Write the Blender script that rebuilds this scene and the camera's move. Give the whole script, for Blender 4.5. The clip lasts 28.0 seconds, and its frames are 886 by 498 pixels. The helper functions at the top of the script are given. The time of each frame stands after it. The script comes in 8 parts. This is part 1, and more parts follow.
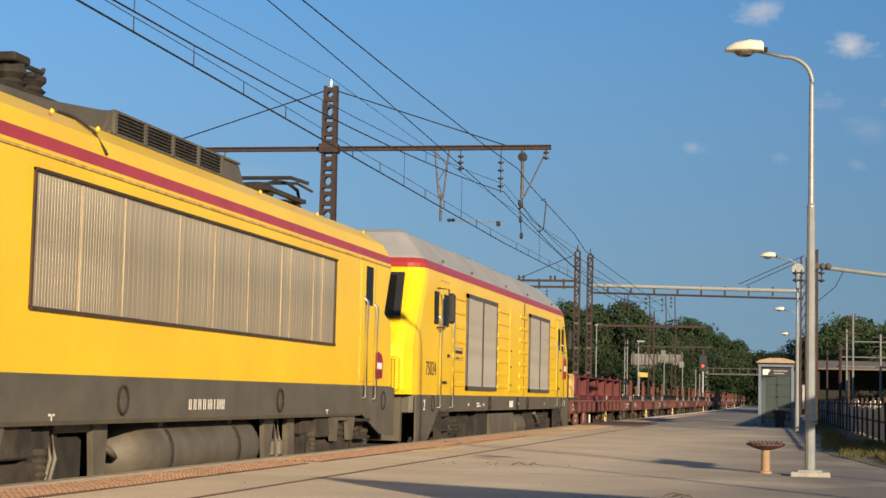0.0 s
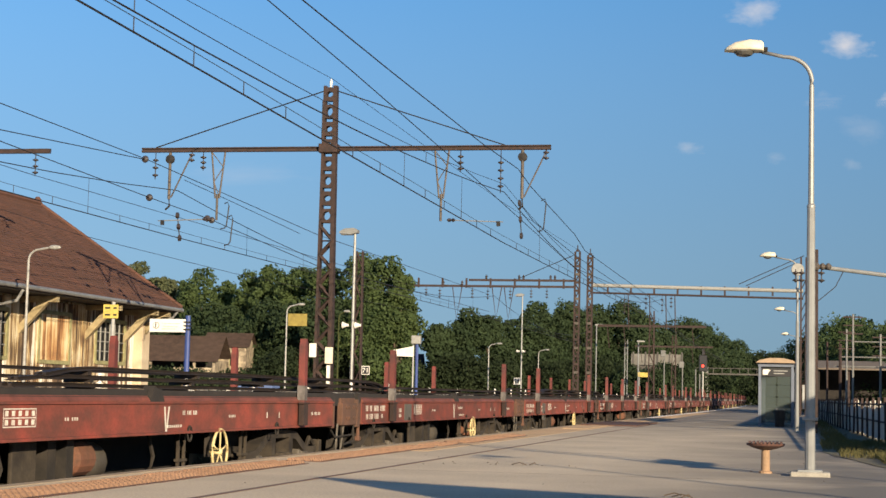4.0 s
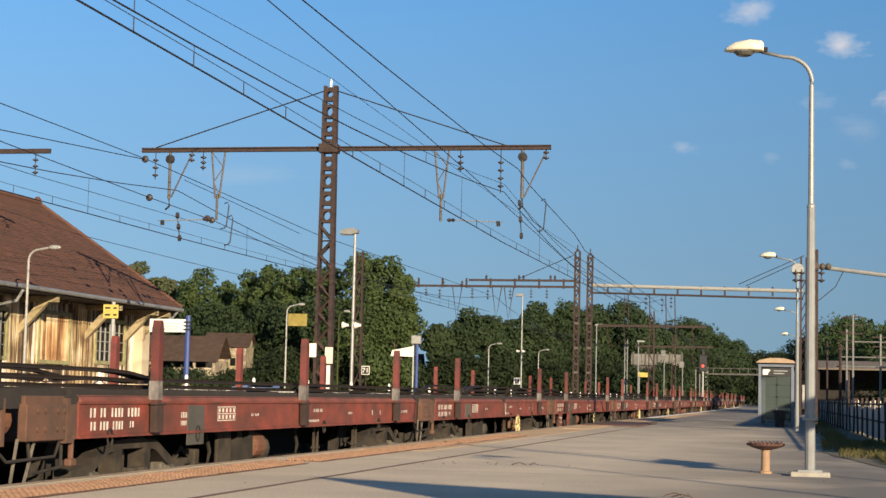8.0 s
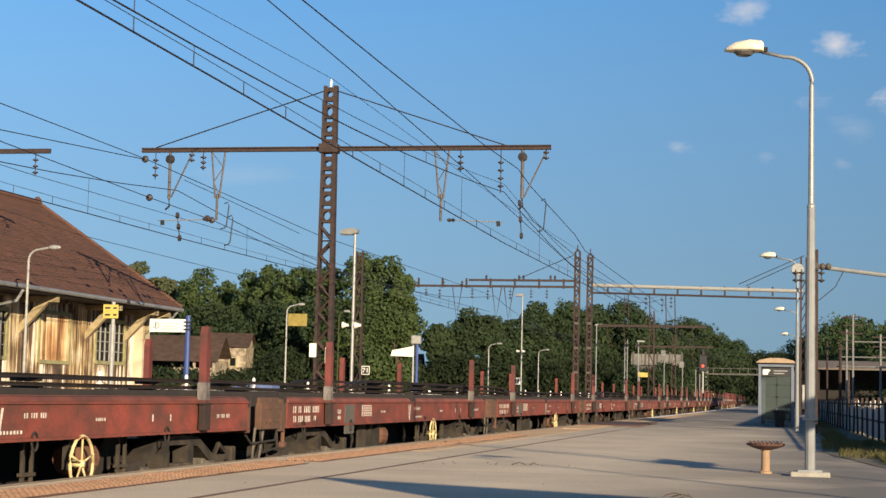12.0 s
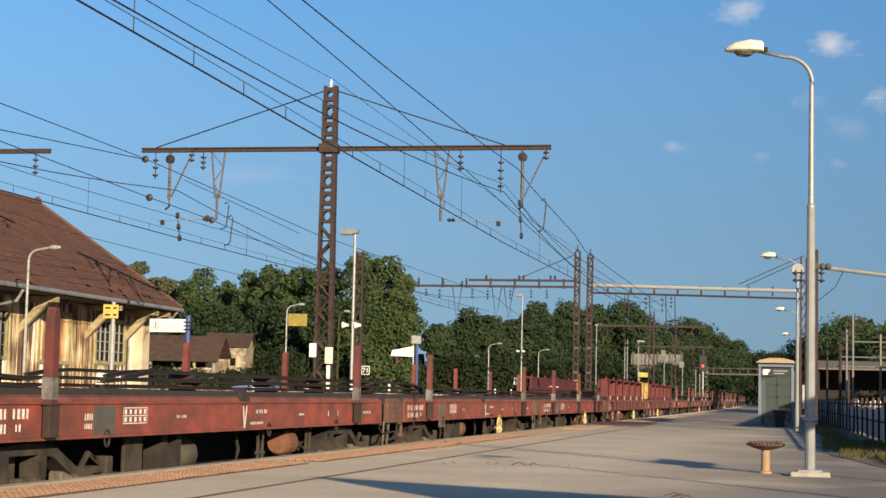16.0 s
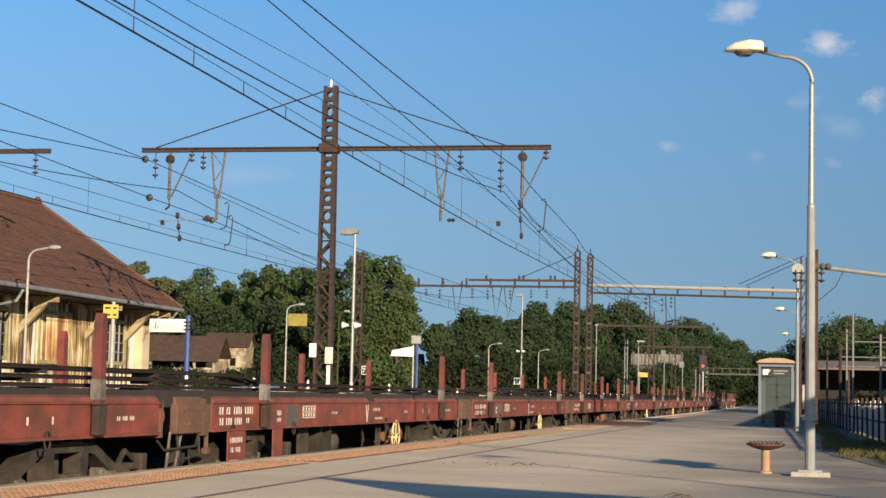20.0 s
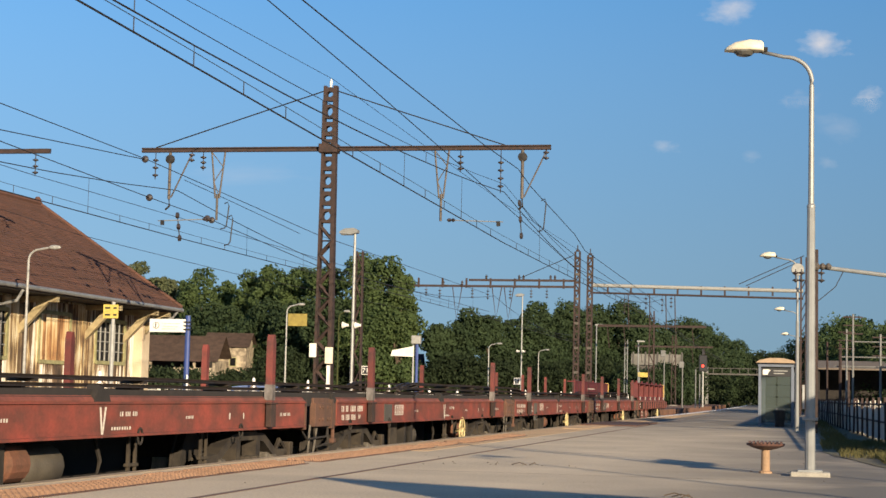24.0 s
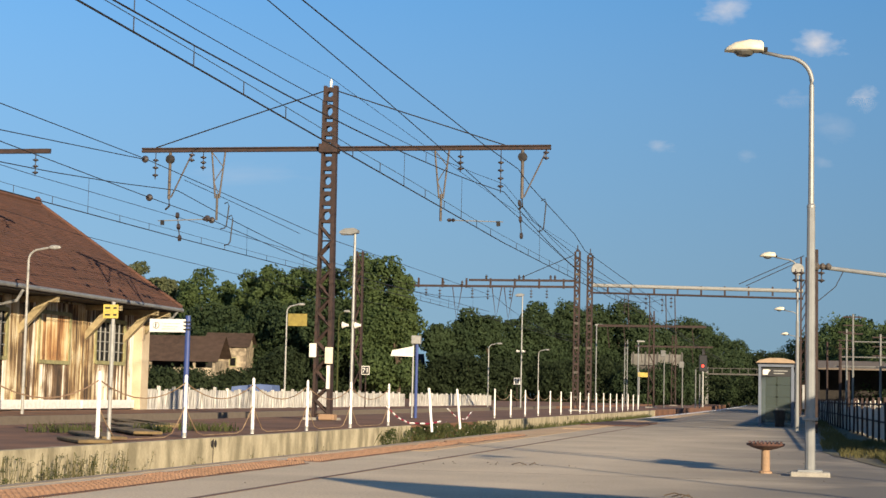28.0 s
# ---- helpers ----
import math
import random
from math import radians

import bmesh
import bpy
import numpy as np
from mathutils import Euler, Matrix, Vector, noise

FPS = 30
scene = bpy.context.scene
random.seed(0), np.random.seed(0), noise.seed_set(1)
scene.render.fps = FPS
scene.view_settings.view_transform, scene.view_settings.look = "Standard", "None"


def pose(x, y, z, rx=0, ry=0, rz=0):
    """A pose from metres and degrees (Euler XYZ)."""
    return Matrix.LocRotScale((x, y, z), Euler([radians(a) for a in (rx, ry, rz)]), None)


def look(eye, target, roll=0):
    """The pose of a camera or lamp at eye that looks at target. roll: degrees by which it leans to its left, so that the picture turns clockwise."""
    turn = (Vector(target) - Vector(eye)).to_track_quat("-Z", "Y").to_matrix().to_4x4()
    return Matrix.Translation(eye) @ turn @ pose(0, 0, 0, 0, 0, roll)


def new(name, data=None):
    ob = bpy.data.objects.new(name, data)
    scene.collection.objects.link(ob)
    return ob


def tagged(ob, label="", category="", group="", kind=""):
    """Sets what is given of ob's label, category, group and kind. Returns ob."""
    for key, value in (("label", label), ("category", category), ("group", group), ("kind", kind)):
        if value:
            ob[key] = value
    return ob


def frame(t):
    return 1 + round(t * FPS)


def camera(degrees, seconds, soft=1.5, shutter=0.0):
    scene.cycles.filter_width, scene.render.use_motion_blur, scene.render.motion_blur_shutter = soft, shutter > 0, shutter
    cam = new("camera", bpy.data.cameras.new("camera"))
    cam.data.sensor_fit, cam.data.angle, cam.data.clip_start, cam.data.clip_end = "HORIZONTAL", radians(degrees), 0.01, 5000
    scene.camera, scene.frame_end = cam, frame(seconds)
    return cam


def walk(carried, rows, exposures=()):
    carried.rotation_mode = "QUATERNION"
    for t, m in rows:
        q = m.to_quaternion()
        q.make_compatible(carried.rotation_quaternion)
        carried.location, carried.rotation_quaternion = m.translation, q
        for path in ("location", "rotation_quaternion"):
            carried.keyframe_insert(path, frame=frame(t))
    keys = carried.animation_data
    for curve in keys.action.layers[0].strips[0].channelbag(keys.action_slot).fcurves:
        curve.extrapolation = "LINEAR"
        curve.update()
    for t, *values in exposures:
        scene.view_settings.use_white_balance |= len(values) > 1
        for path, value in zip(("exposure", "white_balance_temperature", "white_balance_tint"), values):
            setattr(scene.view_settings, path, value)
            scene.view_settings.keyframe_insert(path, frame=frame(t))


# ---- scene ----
# camera on a low tripod on the platform: it stands still
cam = camera(29.2915, 28.0, soft=1.5)
VIEW = pose(0, 0, 0.8, 94.86839, -1.30083, 11.81621)
# the camera stops down while the bright yellow locomotives pass
walk(cam, [(0.0, VIEW), (28.0, VIEW)], [(0.0, 0.52), (0.6, 0.48), (0.9, 0.20), (1.3, 0.20), (1.8, 0.62), (2.3, 0.70), (28.0, 0.70)])

# evening sun from behind the camera's right shoulder
SUN_AZ = math.atan2(0.57, -0.82)
SUN_EL = radians(14.0)
world = bpy.data.worlds.new("sky")
scene.world = world
world.use_nodes = True
wn = world.node_tree
sky = wn.nodes.new("ShaderNodeTexSky")
sky.sky_type = "NISHITA"
sky.sun_disc = False
sky.sun_elevation, sky.sun_rotation = SUN_EL, SUN_AZ
sky.air_density, sky.dust_density, sky.ozone_density = 1.0, 4.0, 4.0
bg = wn.nodes["Background"]
bg.inputs["Strength"].default_value = 0.078
deep = wn.nodes.new("ShaderNodeHueSaturation")
deep.inputs["Hue"].default_value, deep.inputs["Saturation"].default_value = 0.506, 1.40
wn.links.new(sky.outputs[0], deep.inputs["Color"])
# pale haze low over the horizon
geo = wn.nodes.new("ShaderNodeTexCoord")
sep = wn.nodes.new("ShaderNodeSeparateXYZ")
wn.links.new(geo.outputs["Generated"], sep.inputs[0])
low = wn.nodes.new("ShaderNodeMapRange")
low.interpolation_type = "SMOOTHSTEP"
low.inputs["From Min"].default_value, low.inputs["From Max"].default_value = 0.16, 0.60
low.inputs["To Min"].default_value, low.inputs["To Max"].default_value = 0.92, 0.0
wn.links.new(sep.outputs["Z"], low.inputs[0])
haze = wn.nodes.new("ShaderNodeMix")
haze.data_type = "RGBA"
tone = wn.nodes.new("ShaderNodeMapRange")
tone.inputs["From Min"].default_value, tone.inputs["From Max"].default_value = 0.02, 0.24
wn.links.new(sep.outputs["Z"], tone.inputs[0])
shade = wn.nodes.new("ShaderNodeMix")
shade.data_type = "RGBA"
shade.inputs[6].default_value, shade.inputs[7].default_value = (2.2, 3.6, 4.7, 1), (1.32, 3.35, 6.3, 1)
wn.links.new(tone.outputs[0], shade.inputs["Factor"])
# a little brighter opposite the sun, deeper blue across from it
across = wn.nodes.new("ShaderNodeVectorMath")
across.operation = "DOT_PRODUCT"
across.inputs[1].default_value = (0.979, 0.205, 0.0)
wn.links.new(geo.outputs["Generated"], across.inputs[0])
fall = wn.nodes.new("ShaderNodeMapRange")
fall.inputs["From Min"].default_value, fall.inputs["From Max"].default_value = -0.27, 0.27
fall.inputs["To Min"].default_value, fall.inputs["To Max"].default_value = 1.19, 0.80
wn.links.new(across.outputs["Value"], fall.inputs[0])
depth = wn.nodes.new("ShaderNodeVectorMath")
depth.operation = "SCALE"
wn.links.new(shade.outputs[2], depth.inputs[0])
wn.links.new(fall.outputs[0], depth.inputs["Scale"])
wn.links.new(depth.outputs[0], haze.inputs[7])
wn.links.new(low.outputs[0], haze.inputs["Factor"])
wn.links.new(deep.outputs[0], haze.inputs[6])
wn.links.new(haze.outputs[2], bg.inputs[0])
sun = bpy.data.lights.new("sun", "SUN")
sun.energy, sun.angle, sun.color = 5.4, radians(0.5), (1.0, 0.81, 0.57)
sun_ob = new("sun", sun)
sd = Vector((math.sin(SUN_AZ) * math.cos(SUN_EL), math.cos(SUN_AZ) * math.cos(SUN_EL), math.sin(SUN_EL)))
sun_ob.matrix_world = look(sd * 50, (0, 0, 0))

TRACK_X = -7.68          # near track's centre line
RAIL_Z = -0.55           # top of rail; the platforms lie at z = 0


# ---- materials ----
def mat(name, c1, c2=None, rough=0.7, metal=0.0, scale=6.0, bump=0.15, fine=60.0, rnd=0.0, stretch=(1, 1, 1), spec=0.5, detail=6.0, mix=(0.35, 0.7), grain=0.35):
    """Two colours mixed by coarse noise, with fine grain in roughness and relief."""
    m = bpy.data.materials.new(name)
    m.use_nodes = True
    nt = m.node_tree
    N, L = nt.nodes, nt.links
    b = N["Principled BSDF"]
    tc = N.new("ShaderNodeTexCoord")
    mp = N.new("ShaderNodeMapping")
    mp.inputs["Scale"].default_value = stretch
    L.new(tc.outputs["Object"], mp.inputs[0])
    n1 = N.new("ShaderNodeTexNoise")
    n1.inputs["Scale"].default_value, n1.inputs["Detail"].default_value = scale, detail
    L.new(mp.outputs[0], n1.inputs["Vector"])
    r = N.new("ShaderNodeValToRGB")
    r.color_ramp.elements[0].position, r.color_ramp.elements[1].position = mix
    c2 = c2 or tuple(x * 0.8 for x in c1)
    r.color_ramp.elements[0].color, r.color_ramp.elements[1].color = (*c2, 1), (*c1, 1)
    L.new(n1.outputs["Fac"], r.inputs[0])
    n2 = N.new("ShaderNodeTexNoise")
    n2.inputs["Scale"].default_value, n2.inputs["Detail"].default_value = fine, 4
    L.new(mp.outputs[0], n2.inputs["Vector"])
    mx = N.new("ShaderNodeMix")
    mx.data_type, mx.blend_type = "RGBA", "OVERLAY"
    mx.inputs["Factor"].default_value = grain
    L.new(r.outputs[0], mx.inputs[6])
    L.new(n2.outputs["Fac"], mx.inputs[7])
    col = mx.outputs[2]
    if rnd:
        oi = N.new("ShaderNodeObjectInfo")
        hs = N.new("ShaderNodeHueSaturation")
        mr = N.new("ShaderNodeMapRange")
        mr.inputs["To Min"].default_value, mr.inputs["To Max"].default_value = 1 - rnd, 1 + rnd
        L.new(oi.outputs["Random"], mr.inputs[0])
        L.new(mr.outputs[0], hs.inputs["Value"])
        L.new(col, hs.inputs["Color"])
        col = hs.outputs[0]
    L.new(col, b.inputs["Base Color"])
    b.inputs["Roughness"].default_value, b.inputs["Metallic"].default_value = rough, metal
    b.inputs["Specular IOR Level"].default_value = spec
    if bump:
        bp = N.new("ShaderNodeBump")
        bp.inputs["Strength"].default_value, bp.inputs["Distance"].default_value = bump, 0.02
        L.new(n2.outputs["Fac"], bp.inputs["Height"])
        L.new(bp.outputs[0], b.inputs["Normal"])
    return m


def glow(name, c, s):
    m = bpy.data.materials.new(name)
    m.use_nodes = True
    b = m.node_tree.nodes["Principled BSDF"]
    b.inputs["Base Color"].default_value = (*c, 1)
    b.inputs["Emission Color"].default_value = (*c, 1)
    b.inputs["Emission Strength"].default_value = s
    return m


def pane(name, c, rough=0.05):
    """Dusty tinted glass: mostly clear, with a thin shine."""
    m = bpy.data.materials.new(name)
    m.use_nodes = True
    nt = m.node_tree
    b = nt.nodes["Principled BSDF"]
    b.inputs["Base Color"].default_value = (*c, 1)
    b.inputs["Roughness"].default_value = rough
    tr = nt.nodes.new("ShaderNodeBsdfTransparent")
    tr.inputs[0].default_value = (0.72, 0.77, 0.74, 1)
    mx = nt.nodes.new("ShaderNodeMixShader")
    mx.inputs[0].default_value = 0.30
    nt.links.new(tr.outputs[0], mx.inputs[1])
    nt.links.new(b.outputs[0], mx.inputs[2])
    nt.links.new(mx.outputs[0], nt.nodes["Material Output"].inputs[0])
    return m


def boards(name, stops, rough=0.88):
    """Sun-bleached upright boards: streaks along the grain over broad patches, each board its own tone."""
    m = mat(name, stops[-1][1], stops[0][1], rough, bump=0.3, fine=30, stretch=(3, 3, 0.3))
    nt = m.node_tree
    N, L = nt.nodes, nt.links
    b = N["Principled BSDF"]
    tc = N.new("ShaderNodeTexCoord")
    geo = N.new("ShaderNodeNewGeometry")
    mp = N.new("ShaderNodeMapping")
    mp.inputs["Scale"].default_value = (9, 9, 0.6)
    L.new(geo.outputs["Position"], mp.inputs[0])
    a = N.new("ShaderNodeTexNoise")
    a.inputs["Scale"].default_value, a.inputs["Detail"].default_value, a.inputs["Roughness"].default_value = 1.1, 8, 0.65
    L.new(mp.outputs[0], a.inputs["Vector"])
    p = N.new("ShaderNodeTexNoise")
    p.inputs["Scale"].default_value, p.inputs["Detail"].default_value = 0.8, 3
    L.new(geo.outputs["Position"], p.inputs["Vector"])
    oi = N.new("ShaderNodeObjectInfo")
    s1 = N.new("ShaderNodeMath")
    s1.operation = "MULTIPLY_ADD"
    s1.inputs[1].default_value, s1.inputs[2].default_value = 0.30, -0.15
    L.new(oi.outputs["Random"], s1.inputs[0])
    s2 = N.new("ShaderNodeMath")
    s2.operation = "MULTIPLY_ADD"
    s2.inputs[1].default_value, s2.inputs[2].default_value = 0.9, -0.45
    L.new(p.outputs["Fac"], s2.inputs[0])
    s3 = N.new("ShaderNodeMath")
    s4 = N.new("ShaderNodeMath")
    L.new(a.outputs["Fac"], s3.inputs[0])
    L.new(s1.outputs[0], s3.inputs[1])
    L.new(s3.outputs[0], s4.inputs[0])
    L.new(s2.outputs[0], s4.inputs[1])
    r = N.new("ShaderNodeValToRGB")
    while len(r.color_ramp.elements) < len(stops):
        r.color_ramp.elements.new(0.5)
    for e, (q, c) in zip(r.color_ramp.elements, stops):
        e.position, e.color = q, (*c, 1)
    L.new(s4.outputs[0], r.inputs[0])
    L.new(r.outputs[0], b.inputs["Base Color"])
    return m


M = dict(
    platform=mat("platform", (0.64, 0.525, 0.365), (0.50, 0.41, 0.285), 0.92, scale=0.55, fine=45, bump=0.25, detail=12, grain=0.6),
    dust=mat("ochre_dust", (0.58, 0.40, 0.22), (0.48, 0.33, 0.19), 0.95, scale=1.2, fine=40),
    edge=mat("edge_stone", (0.42, 0.34, 0.24), (0.28, 0.22, 0.15), 0.9, scale=3, fine=60),
    # slab base darkened for the shade between domes, domes lightened as sunlit
    tactile=mat("tactile", (0.105, 0.050, 0.033), (0.07, 0.037, 0.026), 0.85, scale=8, rnd=0.12),
    tactlit=mat("tactile_dome_lit", (0.31, 0.178, 0.105), (0.21, 0.125, 0.078), 0.9, scale=5, rnd=0.10),
    tar=mat("tar", (0.17, 0.10, 0.07), (0.12, 0.08, 0.06), 0.9, scale=9),
    ground=mat("ground", (0.17, 0.13, 0.08), (0.10, 0.10, 0.05), 1.0, scale=0.15, fine=5, bump=0.4),
    island=mat("island", (0.23, 0.108, 0.056), (0.115, 0.056, 0.032), 1.0, scale=0.7, fine=25, bump=0.3),
    wallc=mat("edge_wall", (0.47, 0.41, 0.275), (0.23, 0.20, 0.125), 0.95, scale=1.6, fine=25, bump=0.35, stretch=(1, 1.6, 0.7), rnd=0.06, mix=(0.38, 0.6)),
    concrete=mat("concrete", (0.38, 0.355, 0.30), (0.24, 0.225, 0.19), 0.9, scale=4),
    fencec=mat("fence_panel", (0.62, 0.595, 0.53), (0.38, 0.36, 0.31), 0.9, scale=2.2, fine=18, stretch=(1, 3, 0.6), rnd=0.1),
    fencewhite=mat("whitewashed_slab", (0.62, 0.605, 0.56), (0.20, 0.19, 0.165), 0.9, scale=2.6, fine=18, stretch=(1, 3, 0.6), rnd=0.12, mix=(0.36, 0.60)),
    white=mat("white_paint", (0.86, 0.85, 0.82), (0.70, 0.68, 0.63), 0.6, scale=7),
    ballast=mat("ballast", (0.16, 0.125, 0.10), (0.07, 0.055, 0.045), 1.0, scale=25, fine=60, bump=0.8),
    railst=mat("rail_steel", (0.16, 0.11, 0.08), (0.09, 0.06, 0.045), 0.6, 0.5, scale=8),
    sleeper=mat("sleeper", (0.16, 0.13, 0.10), None, 0.95, scale=6),
    rust=mat("rusty_steel", (0.056, 0.032, 0.026), (0.030, 0.020, 0.017), 0.75, 0.2, scale=9, rnd=0.05),
    galv=mat("galvanised", (0.265, 0.275, 0.268), (0.215, 0.22, 0.215), 0.5, 0.25, scale=5, bump=0.03, grain=0.12),
    paintgrey=mat("grey_paint", (0.34, 0.34, 0.32), (0.26, 0.26, 0.24), 0.55, 0.1, scale=9),
    wire=mat("wire", (0.035, 0.032, 0.03), None, 0.6, 0.5, bump=0),
    copper=mat("old_copper", (0.06, 0.07, 0.06), None, 0.6, 0.5, bump=0),
    porcelain=mat("porcelain", (0.055, 0.042, 0.04), (0.035, 0.03, 0.028), 0.35, scale=4),
    yellow=mat("yellow_paint", (0.77, 0.51, 0.008), (0.71, 0.44, 0.008), 0.33, scale=0.8, fine=14, bump=0.0, grain=0.06),
    yellowdirty=mat("yellow_worn", (0.60, 0.43, 0.12), (0.30, 0.18, 0.06), 0.6, scale=7),
    wheelyel=mat("handwheel_yellow", (0.66, 0.56, 0.29), (0.42, 0.33, 0.15), 0.6, scale=9),
    lgrey=mat("loco_grey", (0.112, 0.099, 0.073), (0.083, 0.073, 0.054), 0.55, 0.1, scale=3, bump=0.05),
    lroof=mat("loco_roof", (0.34, 0.33, 0.31), (0.28, 0.27, 0.25), 0.6, scale=1.5, bump=0.02, grain=0.1),
    lstripe=mat("loco_stripe", (0.36, 0.038, 0.034), (0.29, 0.03, 0.03), 0.4, scale=3, bump=0.01),
    bogie=mat("bogie_dust", (0.060, 0.047, 0.031), (0.017, 0.013, 0.010), 0.9, scale=4, fine=30),
    axle=mat("axlebox_dust", (0.13, 0.115, 0.092), (0.05, 0.042, 0.033), 0.8, scale=6, fine=30),
    buffer=mat("buffer_rust", (0.19, 0.075, 0.040), (0.10, 0.05, 0.03), 0.8, scale=6, fine=30),
    pocket=mat("pocket_grime", (0.044, 0.022, 0.017), (0.024, 0.015, 0.012), 0.9, scale=8, rnd=0.2),
    redlip=mat("wagon_red_top", (0.21, 0.062, 0.040), (0.11, 0.038, 0.025), 0.7, scale=3, fine=22, rnd=0.12, bump=0.05),
    sockgrey=mat("chalked_steel", (0.17, 0.155, 0.145), (0.055, 0.046, 0.042), 0.8, scale=9, rnd=0.25),
    steelrim=mat("wheel_rim", (0.20, 0.18, 0.155), None, 0.4, 0.7, scale=6, bump=0.02),
    plank=mat("old_plank", (0.27, 0.19, 0.085), (0.12, 0.085, 0.045), 0.95, scale=2.5, fine=20, rnd=0.2),
    ropec=mat("rope", (0.38, 0.27, 0.15), (0.20, 0.12, 0.07), 0.9, scale=3),
    asphalt=mat("grey_asphalt", (0.19, 0.172, 0.14), (0.13, 0.115, 0.095), 0.92, scale=0.9, fine=45, bump=0.25, detail=10, grain=0.55),
    polegrey=mat("dull_pole", (0.20, 0.20, 0.19), (0.15, 0.15, 0.14), 0.6, 0.2, scale=4),
    steelbeige=mat("louvre_steel", (0.55, 0.46, 0.31), (0.31, 0.25, 0.16), 0.40, 0.35, scale=1.6, fine=30, stretch=(1, 2.5, 0.5), bump=0.02, grain=0.25, rnd=0.08),
    louvrerim=mat("brown_panel_rim", (0.075, 0.042, 0.02), (0.035, 0.022, 0.014), 0.6, scale=4, bump=0.05),
    strut=mat("strut_timber", (0.40, 0.33, 0.19), (0.25, 0.20, 0.11), 0.9, scale=4),
    signold=mat("faded_yellow", (0.30, 0.235, 0.05), (0.20, 0.155, 0.035), 0.6, scale=5),
    under=mat("underframe_dirt", (0.034, 0.027, 0.020), (0.013, 0.011, 0.009), 0.9, scale=5, fine=30),
    tank=mat("tank_dirt", (0.135, 0.116, 0.086), (0.085, 0.072, 0.054), 0.6, 0.1, scale=3),
    grille=mat("grille_steel", (0.128, 0.120, 0.105), (0.078, 0.07, 0.06), 0.5, 0.35, scale=2.5, fine=30, stretch=(1, 3, 0.25), bump=0.03),
    dark=mat("hole_and_eave_shade", (0.02, 0.02, 0.02), None, 0.9, bump=0),
    glass=mat("cab_glass", (0.010, 0.010, 0.011), None, 0.3, bump=0, spec=0.06),
    chrome=mat("bright_rail", (0.62, 0.60, 0.56), None, 0.3, 0.8, bump=0),
    red=mat("wagon_red", (0.240, 0.049, 0.031), (0.098, 0.034, 0.023), 0.75, scale=2.2, fine=22, rnd=0.16, stretch=(1, 1, 1.6), bump=0.08),
    redbox=mat("trough_red", (0.130, 0.021, 0.020), (0.080, 0.016, 0.016), 0.6, scale=2.0, fine=18, rnd=0.05, bump=0.05),
    stake=mat("stake_red", (0.155, 0.032, 0.024), (0.07, 0.024, 0.02), 0.7, scale=5, rnd=0.2),
    brown=mat("headstock_dirt", (0.13, 0.062, 0.038), (0.075, 0.042, 0.029), 0.9, scale=5, rnd=0.12),
    deck=mat("deck_and_shade_black", (0.026, 0.021, 0.018), (0.015, 0.013, 0.012), 0.9, scale=6),
    cargo=mat("old_rail", (0.050, 0.036, 0.028), (0.026, 0.02, 0.017), 0.6, 0.4, scale=7),
    mark=mat("stencil_white", (0.72, 0.68, 0.60), (0.5, 0.45, 0.38), 0.8, scale=20),
    plate=mat("plate_grey", (0.085, 0.08, 0.07), None, 0.8, scale=5, rnd=0.2),
    roof=mat("roof_tiles", (0.118, 0.052, 0.033), (0.080, 0.038, 0.025), 0.9, scale=1.8, fine=30, rnd=0.10),
    wood=boards("weathered_boards", ((0.34, (0.055, 0.036, 0.024)), (0.46, (0.17, 0.10, 0.05)), (0.55, (0.38, 0.27, 0.13)), (0.64, (0.60, 0.52, 0.34)), (0.82, (0.74, 0.69, 0.54)))),
    woodlow=boards("dark_boards", ((0.30, (0.045, 0.032, 0.022)), (0.45, (0.15, 0.095, 0.055)), (0.55, (0.30, 0.22, 0.14)), (0.62, (0.66, 0.60, 0.48)), (0.74, (0.78, 0.74, 0.64)))),
    wooddoor=boards("orange_door_boards", ((0.28, (0.16, 0.08, 0.035)), (0.44, (0.40, 0.20, 0.08)), (0.58, (0.56, 0.36, 0.16)), (0.74, (0.74, 0.62, 0.38)))),
    woodpale=boards("pale_boards", ((0.31, (0.10, 0.065, 0.036)), (0.44, (0.32, 0.225, 0.115)), (0.55, (0.58, 0.49, 0.32)), (0.78, (0.76, 0.71, 0.56)))),
    woodgreen=mat("old_green_frame", (0.34, 0.33, 0.16), (0.22, 0.20, 0.10), 0.8, scale=5),
    plaster=mat("plaster", (0.55, 0.47, 0.34), (0.42, 0.33, 0.22), 0.9, scale=1.2),
    parapet=mat("grey_parapet", (0.20, 0.19, 0.17), (0.12, 0.115, 0.10), 0.9, scale=1.0, fine=6),
    oldroof=mat("old_barn_tiles", (0.165, 0.108, 0.078), (0.105, 0.07, 0.052), 0.9, scale=1.4, fine=9),
    rubble=mat("rubble_wall", (0.40, 0.335, 0.235), (0.15, 0.12, 0.085), 0.95, scale=1.3, fine=7, bump=0.4, mix=(0.38, 0.62)),
    leaf=mat("leaf", (0.104, 0.146, 0.050), (0.056, 0.088, 0.034), 0.7, scale=0.25, fine=1.5, bump=0, spec=0.2),
    # darker leaf for undergrowth: the shade low in the belt is in the colour
    leafshade=mat("leaf_in_shade", (0.046, 0.066, 0.030), (0.026, 0.040, 0.018), 0.8, scale=0.25, fine=1.5, bump=0, spec=0.2),
    leafdark=mat("leaf_dark", (0.064, 0.096, 0.042), (0.034, 0.056, 0.026), 0.8, scale=0.25, fine=1.5, bump=0, spec=0.2),
